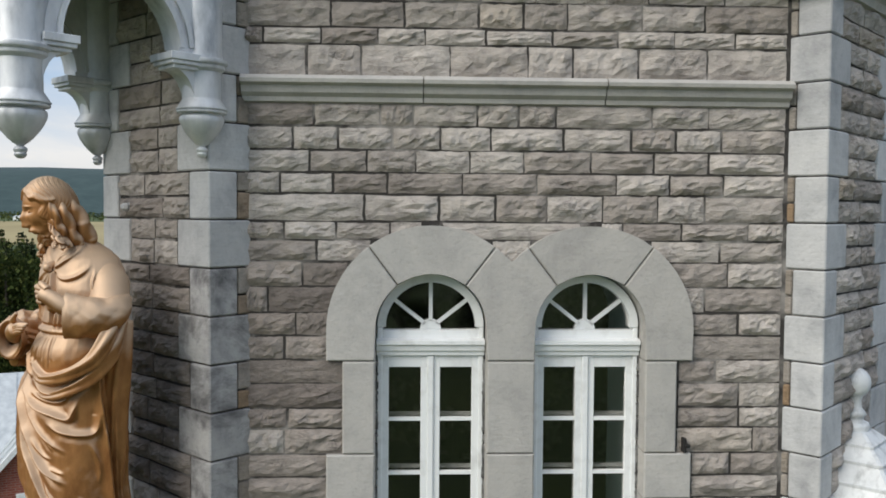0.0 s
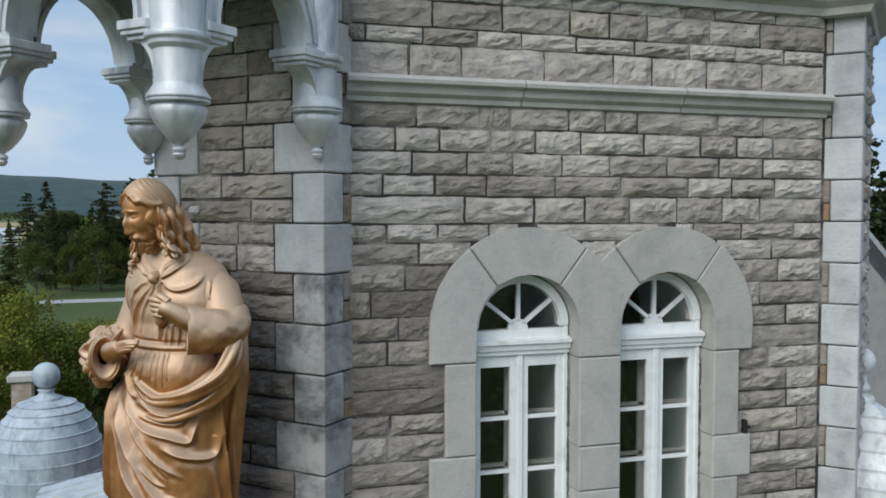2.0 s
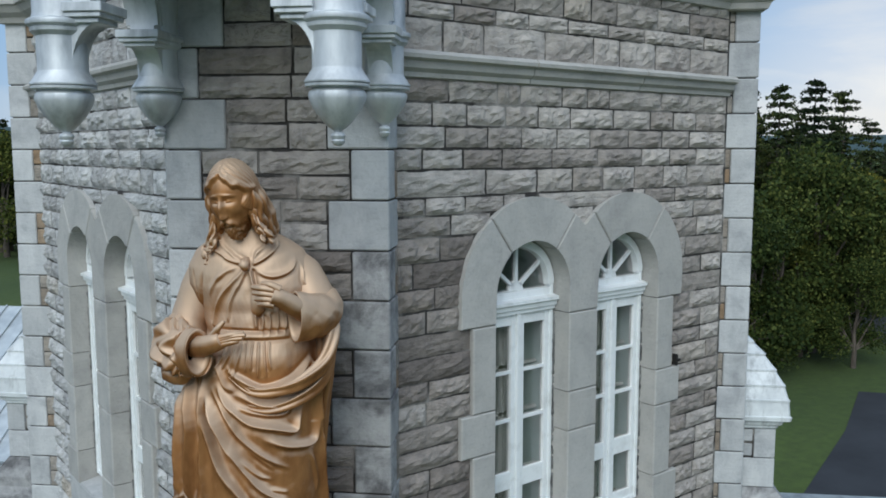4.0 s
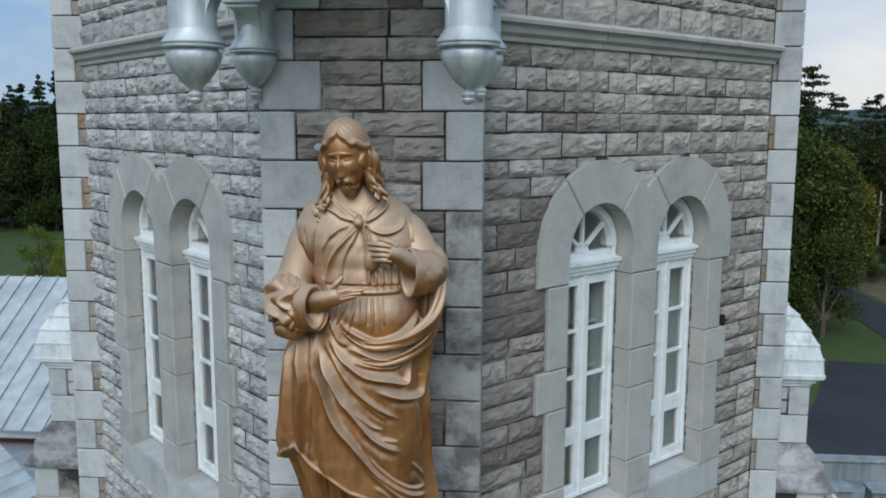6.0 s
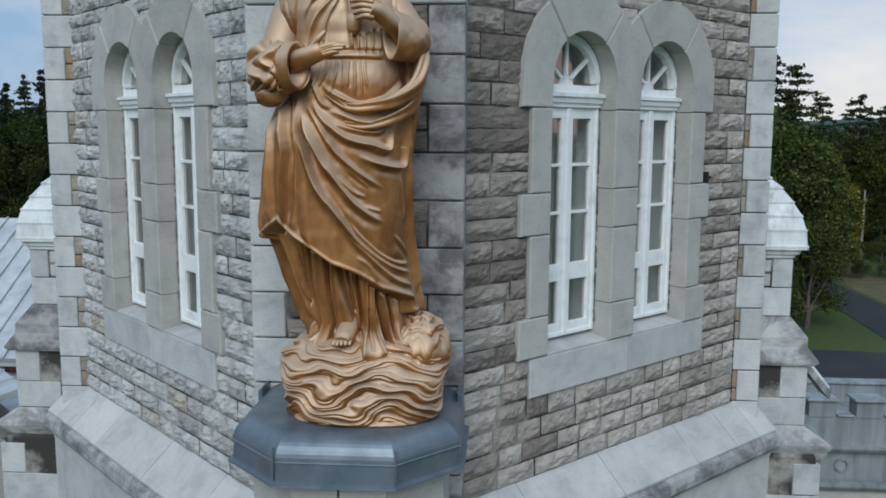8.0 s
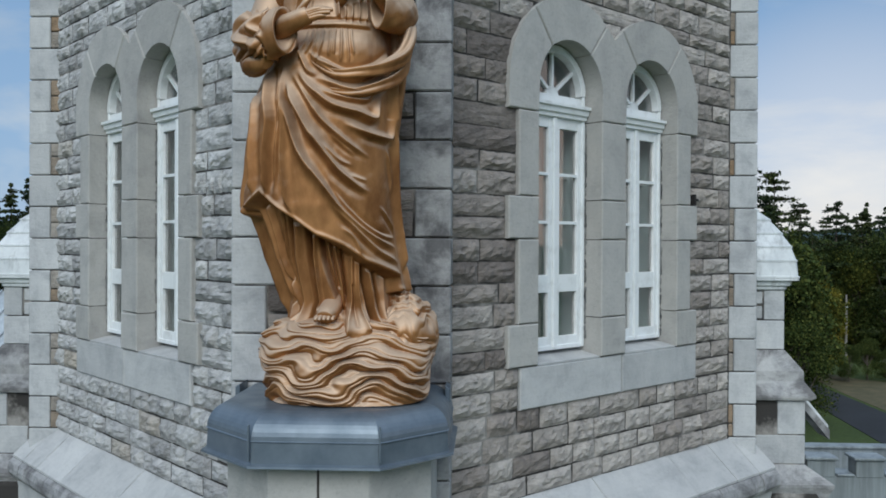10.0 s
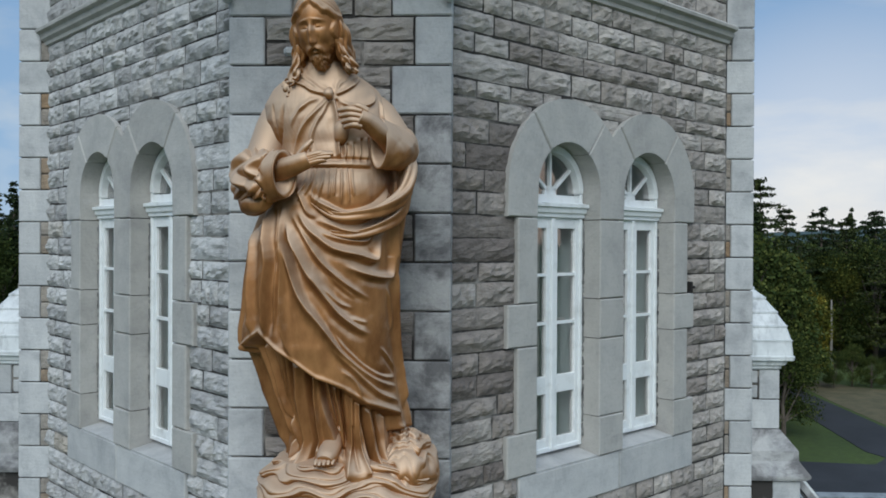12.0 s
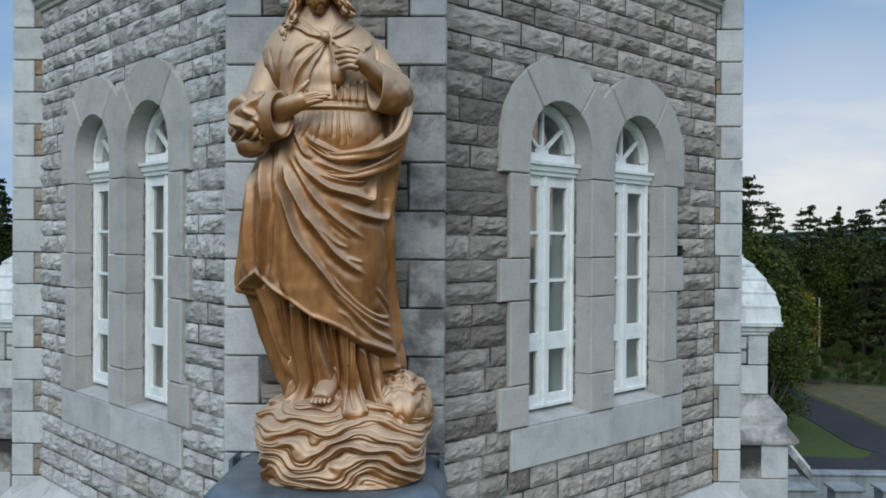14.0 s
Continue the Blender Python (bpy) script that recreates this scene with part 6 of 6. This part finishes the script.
# ---- ground ----
k = Mat("grass", 0.95)
k.color(k.mix(0.7, k.ramp(k.noise(0.03, 5.0), (0.35, (0.036, 0.061, 0.008)), (0.6, (0.060, 0.090, 0.013)), (0.75, (0.115, 0.108, 0.034))), k.ramp(k.noise(1.5, 6.0, 0.7), (0.3, (0.5, 0.5, 0.5)), (0.7, (1.2, 1.2, 1.1))), "MULTIPLY"))
k.bump((k.noise(8.0, 4.0), 0.6, 0.1))
GRASS = k.m
k = Mat("asphalt", 0.85)
k.color(k.ramp(k.noise(0.25, 6.0, 0.65), (0.3, (0.011, 0.012, 0.015)), (0.7, (0.027, 0.029, 0.034)))).bump((k.noise(40.0), 0.3, 0.01))
ASPHALT = k.m
k = Mat("dry_field", 0.95)
k.color(k.ramp(k.noise(0.01, 5.0, 0.6, (1, 0.3, 1)), (0.35, (0.24, 0.19, 0.085)), (0.65, (0.33, 0.27, 0.13))))
FIELD = k.m
k = Mat("gravel_verge", 0.95)
k.color(k.ramp(k.noise(0.6, 6.0, 0.65), (0.3, (0.055, 0.055, 0.024)), (0.7, (0.13, 0.105, 0.055)))).bump((k.noise(20.0), 0.4, 0.03))
VERGE = k.m
k = Mat("pale_gravel", 0.95)
k.color(k.ramp(k.noise(0.5, 6.0, 0.65), (0.3, (0.26, 0.26, 0.27)), (0.7, (0.38, 0.38, 0.39)))).bump((k.noise(20.0), 0.4, 0.03))
GRAVEL = k.m
ground = tagged(part("ground", box(-4600, 4600, -4600, 4600, -1.0, 0.0), GRASS), "wide green lawn and meadows round the church", "ground", "", "structure")


def sheet(name, pts, z, mat, label, cat):
    return tagged(part(name, add_column(bmesh.new(), pts, z - 0.2, z), mat), label, cat, "", "structure")


sheet("parking_lot", [(14, 0), (28, -18), (53, -18), (61.5, 18.5), (58, 18.2), (54.7, 22.5), (46, 19), (24, 12)], 0.03, ASPHALT, "dark worn asphalt parking area beside the church", "parking lot")
sheet("road", [(48.8, -40), (59.2, -40), (66.5, 14), (69.8, 21.1), (79.5, 30.8), (93, 44.5), (88.5, 48), (73.5, 30.9), (61.3, 20.1), (57, 10)], 0.045, ASPHALT, "grey asphalt road between lawns", "road")
sheet("verge", [(80.1, 30.6), (70.4, 20.9), (68, 13), (84, 10), (91, 24), (90, 33), (94, 43)], 0.02, VERGE, "dry brown verge beside the road", "verge")
for y0, y1, x0, x1 in ((400, 1250, -1300, -75), (900, 2200, -60, 300)):
    sheet("field", [(x0, y0), (x1, y0), (x1 - 60, y1), (x0 - 300, y1)], 0.06, FIELD, "tan harvested field far beyond the trees", "field")
sheet("lane", [(-60, 152), (12, 158), (60, 150), (60, 155.5), (12, 164), (-60, 158)], 0.045, GRAVEL, "pale gravel lane across the meadow", "lane")

for pts in ([(-120, 148), (-60, 152), (-60, 158), (-120, 156)], [(-95, 112), (-44, 116), (-42, 121), (-95, 119)]):
    sheet("driveway", pts, 0.05, GRAVEL, "pale gravel drive between the trees", "drive")

# far wooded hills
k = Mat("far_woods_hill", 1.0)
# distance haze put into the colour as a blue-green tone
k.color(k.ramp(k.noise(0.02, 6.0, 0.7), (0.3, (0.018, 0.042, 0.044)), (0.7, (0.040, 0.072, 0.070))))
HILL = k.m
bm = bmesh.new()
rows = []
for j, (d0, hgt) in enumerate(((2350, 0), (2600, 60), (2900, 130), (3300, 175), (3800, 150))):
    row = []
    for i in range(73):
        az = radians(-75 + i * 2.5)
        n2 = noise.noise(Vector((az * 4, 0.3, j * 0.1))) * 0.5 + noise.noise(Vector((az * 11, 2.0, j * 0.2))) * 0.18
        fade = 0.45 + 0.55 * max(0.0, min(1.0, (radians(30) - az) / radians(45)))
        row.append(bm.verts.new((math.sin(az) * d0, math.cos(az) * d0, max(0, hgt * fade * (0.85 + 0.5 * n2)))))
    rows.append(row)
for p, q in zip(rows, rows[1:]):
    for i in range(len(p) - 1):
        bm.faces.new((p[i], p[i + 1], q[i + 1], q[i]))
tagged(part("hills", bm, HILL, None, "", True), "low wooded hills, blue with distance", "hills", "", "structure")


# ---- trees ----
def leaf_material(name, a, b, c):
    k = Mat(name, 0.75)
    tone = k.ramp(k.island(), (0.0, a), (0.6, b), (1.0, c))
    big = k.ramp(k.random(), (0.0, (0.50, 0.60, 0.60)), (0.5, (0.95, 0.98, 0.95)), (0.85, (1.25, 1.15, 0.9)), (1.0, (1.6, 1.3, 0.9)))
    k.color(k.mix(1.0, tone, big, "MULTIPLY"))
    k.b.inputs["Specular IOR Level"].default_value = 0.12
    return k.m


LEAF = leaf_material("leaves", (0.020, 0.033, 0.008), (0.048, 0.066, 0.015), (0.115, 0.122, 0.030))
LEAF_LIGHT = leaf_material("light_green_leaves", (0.045, 0.075, 0.012), (0.10, 0.14, 0.024), (0.16, 0.19, 0.038))
LEAF_OLIVE = leaf_material("olive_leaves", (0.045, 0.055, 0.010), (0.090, 0.098, 0.018), (0.17, 0.155, 0.034))
LEAF_YELLOW = leaf_material("yellowing_leaves", (0.062, 0.088, 0.014), (0.135, 0.155, 0.023), (0.22, 0.215, 0.036))
NEEDLE = leaf_material("needles", (0.014, 0.024, 0.010), (0.030, 0.044, 0.017), (0.058, 0.072, 0.026))
NEEDLE_BLUE = leaf_material("blue_needles", (0.035, 0.062, 0.058), (0.055, 0.092, 0.088), (0.085, 0.125, 0.12))
k = Mat("bark", 0.95)
k.color(k.ramp(k.noise(6.0, 5.0, 0.6, (1, 1, 0.2)), (0.3, (0.05, 0.04, 0.032)), (0.7, (0.14, 0.115, 0.09)))).bump((k.noise(12.0, 4.0, 0.6, (1, 1, 0.2)), 0.6, 0.03))
BARK = k.m


def limb(bm, p, q, r0, r1, seg=6):
    p, q = Vector(p), Vector(q)
    d = (q - p).normalized()
    s = d.orthogonal().normalized()
    u = d.cross(s)
    a = [bm.verts.new(p + (s * math.cos(t) + u * math.sin(t)) * r0) for t in [6.2832 * i / seg for i in range(seg)]]
    b = [bm.verts.new(q + (s * math.cos(t) + u * math.sin(t)) * r1) for t in [6.2832 * i / seg for i in range(seg)]]
    for i in range(seg):
        bm.faces.new((a[i], a[(i + 1) % seg], b[(i + 1) % seg], b[i]))


def leaf_mesh(name, centres, size, rnd, mat, up=0.35):
    """Many small leaf sprays: bent four-cornered blades at the centres."""
    c = np.array(centres)
    n = len(c)
    rs = np.random.RandomState(rnd.randrange(10 ** 6))
    d = rs.normal(size=(n, 3))
    d[:, 2] = d[:, 2] * 0.6 + up
    d /= np.linalg.norm(d, axis=1)[:, None]
    t = rs.normal(size=(n, 3))
    s = np.cross(d, t)
    s /= np.linalg.norm(s, axis=1)[:, None] + 1e-9
    u = np.cross(d, s)
    sz = size * rs.uniform(0.55, 1.3, size=(n, 1))
    asp = rs.uniform(0.45, 0.9, size=(n, 1))
    quad = [c - s * sz, c - u * sz * asp + d * sz * 0.25, c + s * sz, c + u * sz * asp - d * sz * 0.2]
    v = np.stack(quad, 1).reshape(-1, 3)
    f = np.arange(4 * n).reshape(n, 4)
    me = bpy.data.meshes.new(name)
    me.from_pydata(v.tolist(), [], f.tolist())
    me.materials.append(mat)
    return me


def broadleaf(seed, h, mat, label, sprays=15000):
    rnd = random.Random(seed)
    e = empty("broadleaf_tree", Matrix.Identity(4), label, "tree", "trees round the church")
    bm = bmesh.new()
    pts = [Vector((0, 0, -0.2))]
    for i in range(1, 6):
        pts.append(Vector((rnd.uniform(-0.2, 0.2) * i * 0.4, rnd.uniform(-0.2, 0.2) * i * 0.4, h * 0.16 * i)))
    for i in range(5):
        limb(bm, pts[i], pts[i + 1], 0.025 * h * (1 - i * 0.17), 0.025 * h * (1 - (i + 1) * 0.17), 8)
    blobs = []
    for i in range(17):
        a = i * 2.4 + rnd.uniform(-0.4, 0.4)
        z = h * rnd.uniform(0.13, 0.9)
        spread = h * 0.30 * math.sin(max(0.25, min(1.0, (1.04 - z / h) * 1.75)) * 1.57)
        tip = Vector((math.cos(a) * spread * rnd.uniform(0.5, 1.0), math.sin(a) * spread * rnd.uniform(0.5, 1.0), z))
        root = pts[min(4, max(1, int(z / h * 5) - 1))]
        limb(bm, root, tip, 0.009 * h, 0.003 * h, 5)
        blobs.append((tip, h * rnd.uniform(0.10, 0.17)))
    blobs.append((Vector((0, 0, h * 0.86)), h * 0.13))
    trunk = part("trunk", bm, BARK, e)
    centres = []
    for i in range(sprays):
        p, r = rnd.choice(blobs)
        d = Vector((rnd.gauss(0, 1), rnd.gauss(0, 1), rnd.gauss(0, 0.8))).normalized()
        rr = r * (rnd.random() ** 0.45)
        q = p + d * rr * (1 + 0.35 * noise.noise(p + d * 2.1))
        centres.append((q.x, q.y, max(h * 0.03, q.z)))
    crown = new("crown", leaf_mesh("crown", centres, h * 0.0100, rnd, mat))
    crown.parent = e
    return e


def conifer(seed, h, mat, label, wide=0.2, airy=0.0):
    rnd = random.Random(seed)
    e = empty("conifer_tree", Matrix.Identity(4), label, "tree", "trees round the church")
    bm = bmesh.new()
    limb(bm, (0, 0, -0.2), (0, 0, h * 0.5), 0.018 * h, 0.010 * h, 8)
    limb(bm, (0, 0, h * 0.5), (0, 0, h * 0.95), 0.010 * h, 0.001 * h, 6)
    centres = []
    z = h * (0.10 + 0.25 * airy)
    while z < h * 0.965:
        k2 = (h - z) / h
        n = rnd.randint(4, 6)
        for i in range(n):
            if rnd.random() < airy * 0.3:
                continue
            a = rnd.uniform(0, 6.28)
            L = h * wide * (max(0.08, k2 ** 0.75) if not airy else 0.10 + 0.9 * math.sin(min(1.57, k2 * 2.1))) * rnd.uniform(0.55, 1.15)
            tip = Vector((math.cos(a) * L, math.sin(a) * L, z - L * rnd.uniform(0.05, 0.35) + (0.12 * L if airy else 0)))
            limb(bm, (0, 0, z), tip, 0.0035 * h, 0.001 * h, 4)
            m = max(12, int(130 * L / (h * wide)) + 12)
            for j in range(m):
                t = rnd.uniform(0.12, 1.02)
                q = Vector((0, 0, z)).lerp(tip, t)
                w = L * 0.20 * (1.1 - 0.5 * t)
                centres.append((q.x + rnd.gauss(0, w), q.y + rnd.gauss(0, w), q.z + rnd.gauss(0, 0.006 * h)))
        z += h * rnd.uniform(0.025, 0.04) * (1 + airy * 0.6)
    part("trunk", bm, BARK, e)
    crown = new("crown", leaf_mesh("crown", centres, h * 0.0088, rnd, mat, 0.9))
    crown.parent = e
    return e


BL = [broadleaf(40 + i, 1.0 * hh, LEAF, "leafy green broadleaf tree on the lawn") for i, hh in enumerate((14, 15, 12, 13))]
BY = broadleaf(60, 10.0, LEAF_YELLOW, "broadleaf tree with yellowing leaves beside the wing", 15000)
BO = broadleaf(64, 12.0, LEAF_OLIVE, "olive green broadleaf tree at the edge of the wood")
BU = broadleaf(61, 6.0, LEAF_LIGHT, "round light green bush on the lawn", 9000)
CO = [conifer(70 + i, 18.0, NEEDLE, "tall dark green conifer in the tree line", 0.19 + 0.02 * i, 0.0) for i in range(3)]
PI = [conifer(80 + i, 20.0, NEEDLE, "tall ragged pine above the other trees", 0.24, 0.35) for i in range(2)]
CB = conifer(90, 9.0, NEEDLE_BLUE, "blue-green spruce on the lawn", 0.24, 0.0)
rnd = random.Random(77)
USED = set()


def plant(proto, x, y, s=1.0):
    m = pose(x, y, 0, 0, 0, rnd.uniform(0, 360))
    s *= rnd.uniform(0.9, 1.1)
    if proto.name not in USED:
        USED.add(proto.name)
        proto.scale = (s, s, s)
        proto.matrix_basis = m @ Matrix.Diagonal((s, s, s, 1))
        return proto
    ob = copy_thing(proto, m)
    ob.scale = (s, s, s)
    return ob


def polar(az, d):
    """A spot d metres from the tower's corner, az degrees from north towards east."""
    return math.sin(radians(az)) * d, math.cos(radians(az)) * d


# east: dense wood beyond the parking area, pines on its skyline
for i in range(34):
    az = 56 + 22 * ((i * 0.618) % 1)
    d = rnd.uniform(74, 128)
    if 66.5 < az and d < 116:
        d += 44
    plant(rnd.choice(BL + CO[:1]), *polar(az, d), rnd.uniform(0.85, 1.15))
for az, d, s in ((63.0, 100, 1.12), (64.6, 104, 1.1), (66.0, 118, 1.0), (68.0, 124, 1.05), (69.4, 128, 0.95), (61.0, 96, 1.15), (59.0, 92, 1.1), (57.0, 90, 1.1), (71, 130, 1.1), (73, 126, 1.1)):
    plant(rnd.choice(PI), *polar(az, d), s)
for i in range(18):
    az, d = 61.5 + 13 * i / 18 + rnd.uniform(-0.3, 0.3), rnd.uniform(106, 136)
    plant(rnd.choice(CO + PI), *polar(az, d + (32 if 66.2 < az < 72.4 else 0)), rnd.uniform(0.84, 1.04) * (1.08 if 66.2 < az < 72.4 else 1))
for az, d, s in ((62.4, 66, 0.8), (63.6, 68, 0.75), (61.0, 62, 0.9), (65.0, 78, 0.85), (59.5, 60, 0.9)):
    plant(rnd.choice(BL), *polar(az, d), s)
for az, d, s in ((66.9, 66, 0.56), (65.6, 72, 0.84), (64.2, 70, 1.0)):
    plant(rnd.choice(BL), *polar(az, d), s)
for az, d, s in ((69.2, 94, 0.27), (70.2, 96, 0.31), (71.3, 96, 0.28), (72.5, 97, 0.31), (73.8, 99, 0.34)):
    plant(rnd.choice(BL), *polar(az, d), s)
for az, d, s in ((68.0, 122, 0.82), (69.2, 126, 0.92), (70.0, 123, 0.72), (70.9, 130, 0.9), (67.0, 116, 0.85), (66.2, 96, 0.9)):
    plant(BO, *polar(az, d), s)
# north-east skyline seen over the nave
for i in range(16):
    plant(rnd.choice(PI + CO), *polar(30 + 24 * i / 16 + rnd.uniform(-1, 1), rnd.uniform(64, 96)), rnd.uniform(1.05, 1.3))
# north: tree wall behind the meadow
for i in range(40):
    az = -9.2 + 31 * i / 40 + rnd.uniform(-0.4, 0.6)
    plant(rnd.choice(BL[:2] + CO + PI), *polar(az, rnd.uniform(195, 245)), rnd.uniform(1.05, 1.3))
    plant(rnd.choice(BL + CO[:1]), *polar(az + 0.4, rnd.uniform(166, 205)), rnd.uniform(0.7, 1.05))
for i in range(16):
    plant(rnd.choice(BL), *polar(10 + 12 * rnd.random(), rnd.uniform(136, 160)), rnd.uniform(1.0, 1.3))
for i in range(9):
    plant(rnd.choice(CO), *polar(11 + 9 * i / 9, rnd.uniform(138, 150)), rnd.uniform(1.1, 1.35))
for az, d, s in ((15.6, 84, 0.42), (16.6, 78, 0.38), (14.0, 88, 0.5)):
    plant(BU, *polar(az, d), s * 2)
for az, d, s in ((-6.5, 62, 0.9), (-8.5, 58, 0.95), (-10.5, 62, 1.0), (-4.5, 66, 0.8), (-17.8, 62, 1.15), (-13, 55, 0.9)):
    plant(BY, *polar(az, d), s)
for az, d, s in ((-5.4, 71, 0.5), (-3.2, 60, 0.5), (-1.6, 64, 0.55), (0.4, 60, 0.5)):
    plant(BL[1], *polar(az, d), s)
# north-west: mixed trees round the houses
for i in range(34):
    az = -30 + 20 * ((i * 0.618) % 1)
    plant(rnd.choice(BL + CO + CO + [CB]), *polar(az, rnd.uniform(95, 180)), rnd.uniform(0.50, 0.78))
for i in range(16):
    plant(rnd.choice(CO + PI[:1]), *polar(-27 + 15 * i / 16 + rnd.uniform(-0.5, 0.5), rnd.uniform(105, 150)), rnd.uniform(0.62, 0.80))
for az, d, s in ((-22.5, 60, 0.85), (-25.0, 64, 0.9), (-20.2, 63, 0.75), (-27.5, 62, 0.8), (-15.0, 70, 0.7), (-11.5, 74, 0.7), (-23.5, 84, 0.8)):
    plant(rnd.choice(BL), *polar(az, d), s)
for az, d in ((-24.5, 118), (-22.0, 112), (-20.6, 104), (-26, 110)):
    plant(CB, *polar(az, d), 0.9)
# unseen trees added behind the camera, south and west, to reflect dark in panes
for i in range(30):
    az = 95 + 230 * i / 30 + rnd.uniform(-3, 3)
    plant(rnd.choice(BL + CO), *polar(az, rnd.uniform(75, 120)), rnd.uniform(0.8, 1.1))

# far woods: rows of small crowns
centres = []
for i in range(5200):
    az = rnd.uniform(-34, 34)
    d = rnd.choice((rnd.uniform(290, 420), rnd.uniform(290, 480), rnd.uniform(2250, 2500)))
    if az < -9 and d < 600:
        d = rnd.uniform(1250, 2450) if rnd.random() < 0.6 else 2300 + rnd.uniform(0, 200)
    x, y = polar(az, d)
    hh = rnd.uniform(7, 14)
    for j in range(9):
        k2 = rnd.random()
        w = 3.2 * (1 - 0.7 * k2)
        centres.append((x + rnd.gauss(0, w * 0.5), y + rnd.gauss(0, w * 0.5), hh * (0.15 + 0.85 * k2)))
woods = new("far_woods", leaf_mesh("far_woods", centres, 1.5, rnd, LEAF))
tagged(woods, "distant belts of dark green woodland", "woods", "", "stuff")

# far white farm buildings
for az, d, w in ((-23.6, 1500, 26), (-20.6, 1450, 40), (-18.2, 1520, 22), (-12.2, 420, 22), (-11.0, 430, 16)):
    x, y = polar(az, d)
    b = empty("farm_building", pose(x, y, 0, 0, 0, rnd.uniform(-30, 30)), "small white farm building far off among trees", "building", "far farm buildings")
    part("wall", box(-w / 2, w / 2, -5, 5, 0, 5), PAINT, b)
    part("roof", prism([(-5.6, 4.9), (5.6, 4.9), (0, 8)], -w / 2 - 0.5, w / 2 + 0.5), ROOF, b).matrix_basis = pose(0, 0, 0, 0, 0, 90)

# bungalow beyond the road
bun = empty("bungalow", pose(119.5, 30.5, 0, 0, 0, -66), "low brick bungalow with a dark shingle roof", "house")
part("wall", box(-7, 7, -4, 4, 0, 2.7), BRICK, bun)
k = Mat("dark_shingles", 0.9)
k.color(k.ramp(k.noise(2.0, 5.0), (0.3, (0.04, 0.04, 0.042)), (0.7, (0.08, 0.078, 0.078)))).bump((k.noise(8.0, 3.0, 0.6, (1, 1, 4)), 0.3, 0.03))
part("roof", prism([(-4.7, 2.6), (4.7, 2.6), (0, 4.6)], -7.6, 7.6), k.m, bun).matrix_basis = pose(0, 0, 0, 0, 0, 90)
for x in (-4, 0.5, 4.2):
    part("window", box(x - 0.8, x + 0.8, -4.05, -3.95, 1.0, 2.1), PAINT, bun)

# utility poles with a street lamp arm
k = Mat("weathered_pole_wood", 0.9)
k.color(k.ramp(k.noise(3.0, 4.0, 0.5, (2, 2, 0.2)), (0.3, (0.22, 0.20, 0.18)), (0.7, (0.36, 0.34, 0.31))))
POLE = k.m


def utility_pole(x, y, h, arm):
    e = empty("utility_pole", pose(x, y, 0, 0, 0, arm), "weathered wooden utility pole with a lamp arm", "utility pole", "utility poles")
    bm = bmesh.new()
    limb(bm, (0, 0, -0.3), (0, 0, h), 0.17, 0.11, 10)
    part("pole", bm, POLE, e)
    bm = bmesh.new()
    limb(bm, (0, 0, h * 0.72), (-1.2, 0, h * 0.80), 0.05, 0.04, 6)
    limb(bm, (-1.2, 0, h * 0.80), (-2.4, 0, h * 0.82), 0.04, 0.035, 6)
    part("lamp_arm", bm, ROOF, e)
    part("lamp_head", box(-3.0, -2.3, -0.12, 0.12, h * 0.82 - 0.08, h * 0.82 + 0.06, 0.03), ROOF, e)
    return e


utility_pole(108.7, 42.4, 7.8, 25)
utility_pole(*polar(16.2, 128), 9.0, 120)
utility_pole(*polar(-19.2, 118), 10.0, 0)

# small fixtures on the tower
k = Mat("dark_iron", 0.7, 0.5, (0.03, 0.028, 0.027))
IRON = k.m
bracket = empty("iron_bracket", pose(4.065, -0.05, 14.40), "small dark iron bracket fixed beside the window jamb", "bracket")
part("plate", box(-0.012, 0.012, -0.01, 0.05, -0.05, 0.05, 0.004), IRON, bracket)
part("stub", box(0.0, 0.035, -0.02, 0.0, -0.012, 0.01, 0.004), IRON, bracket)
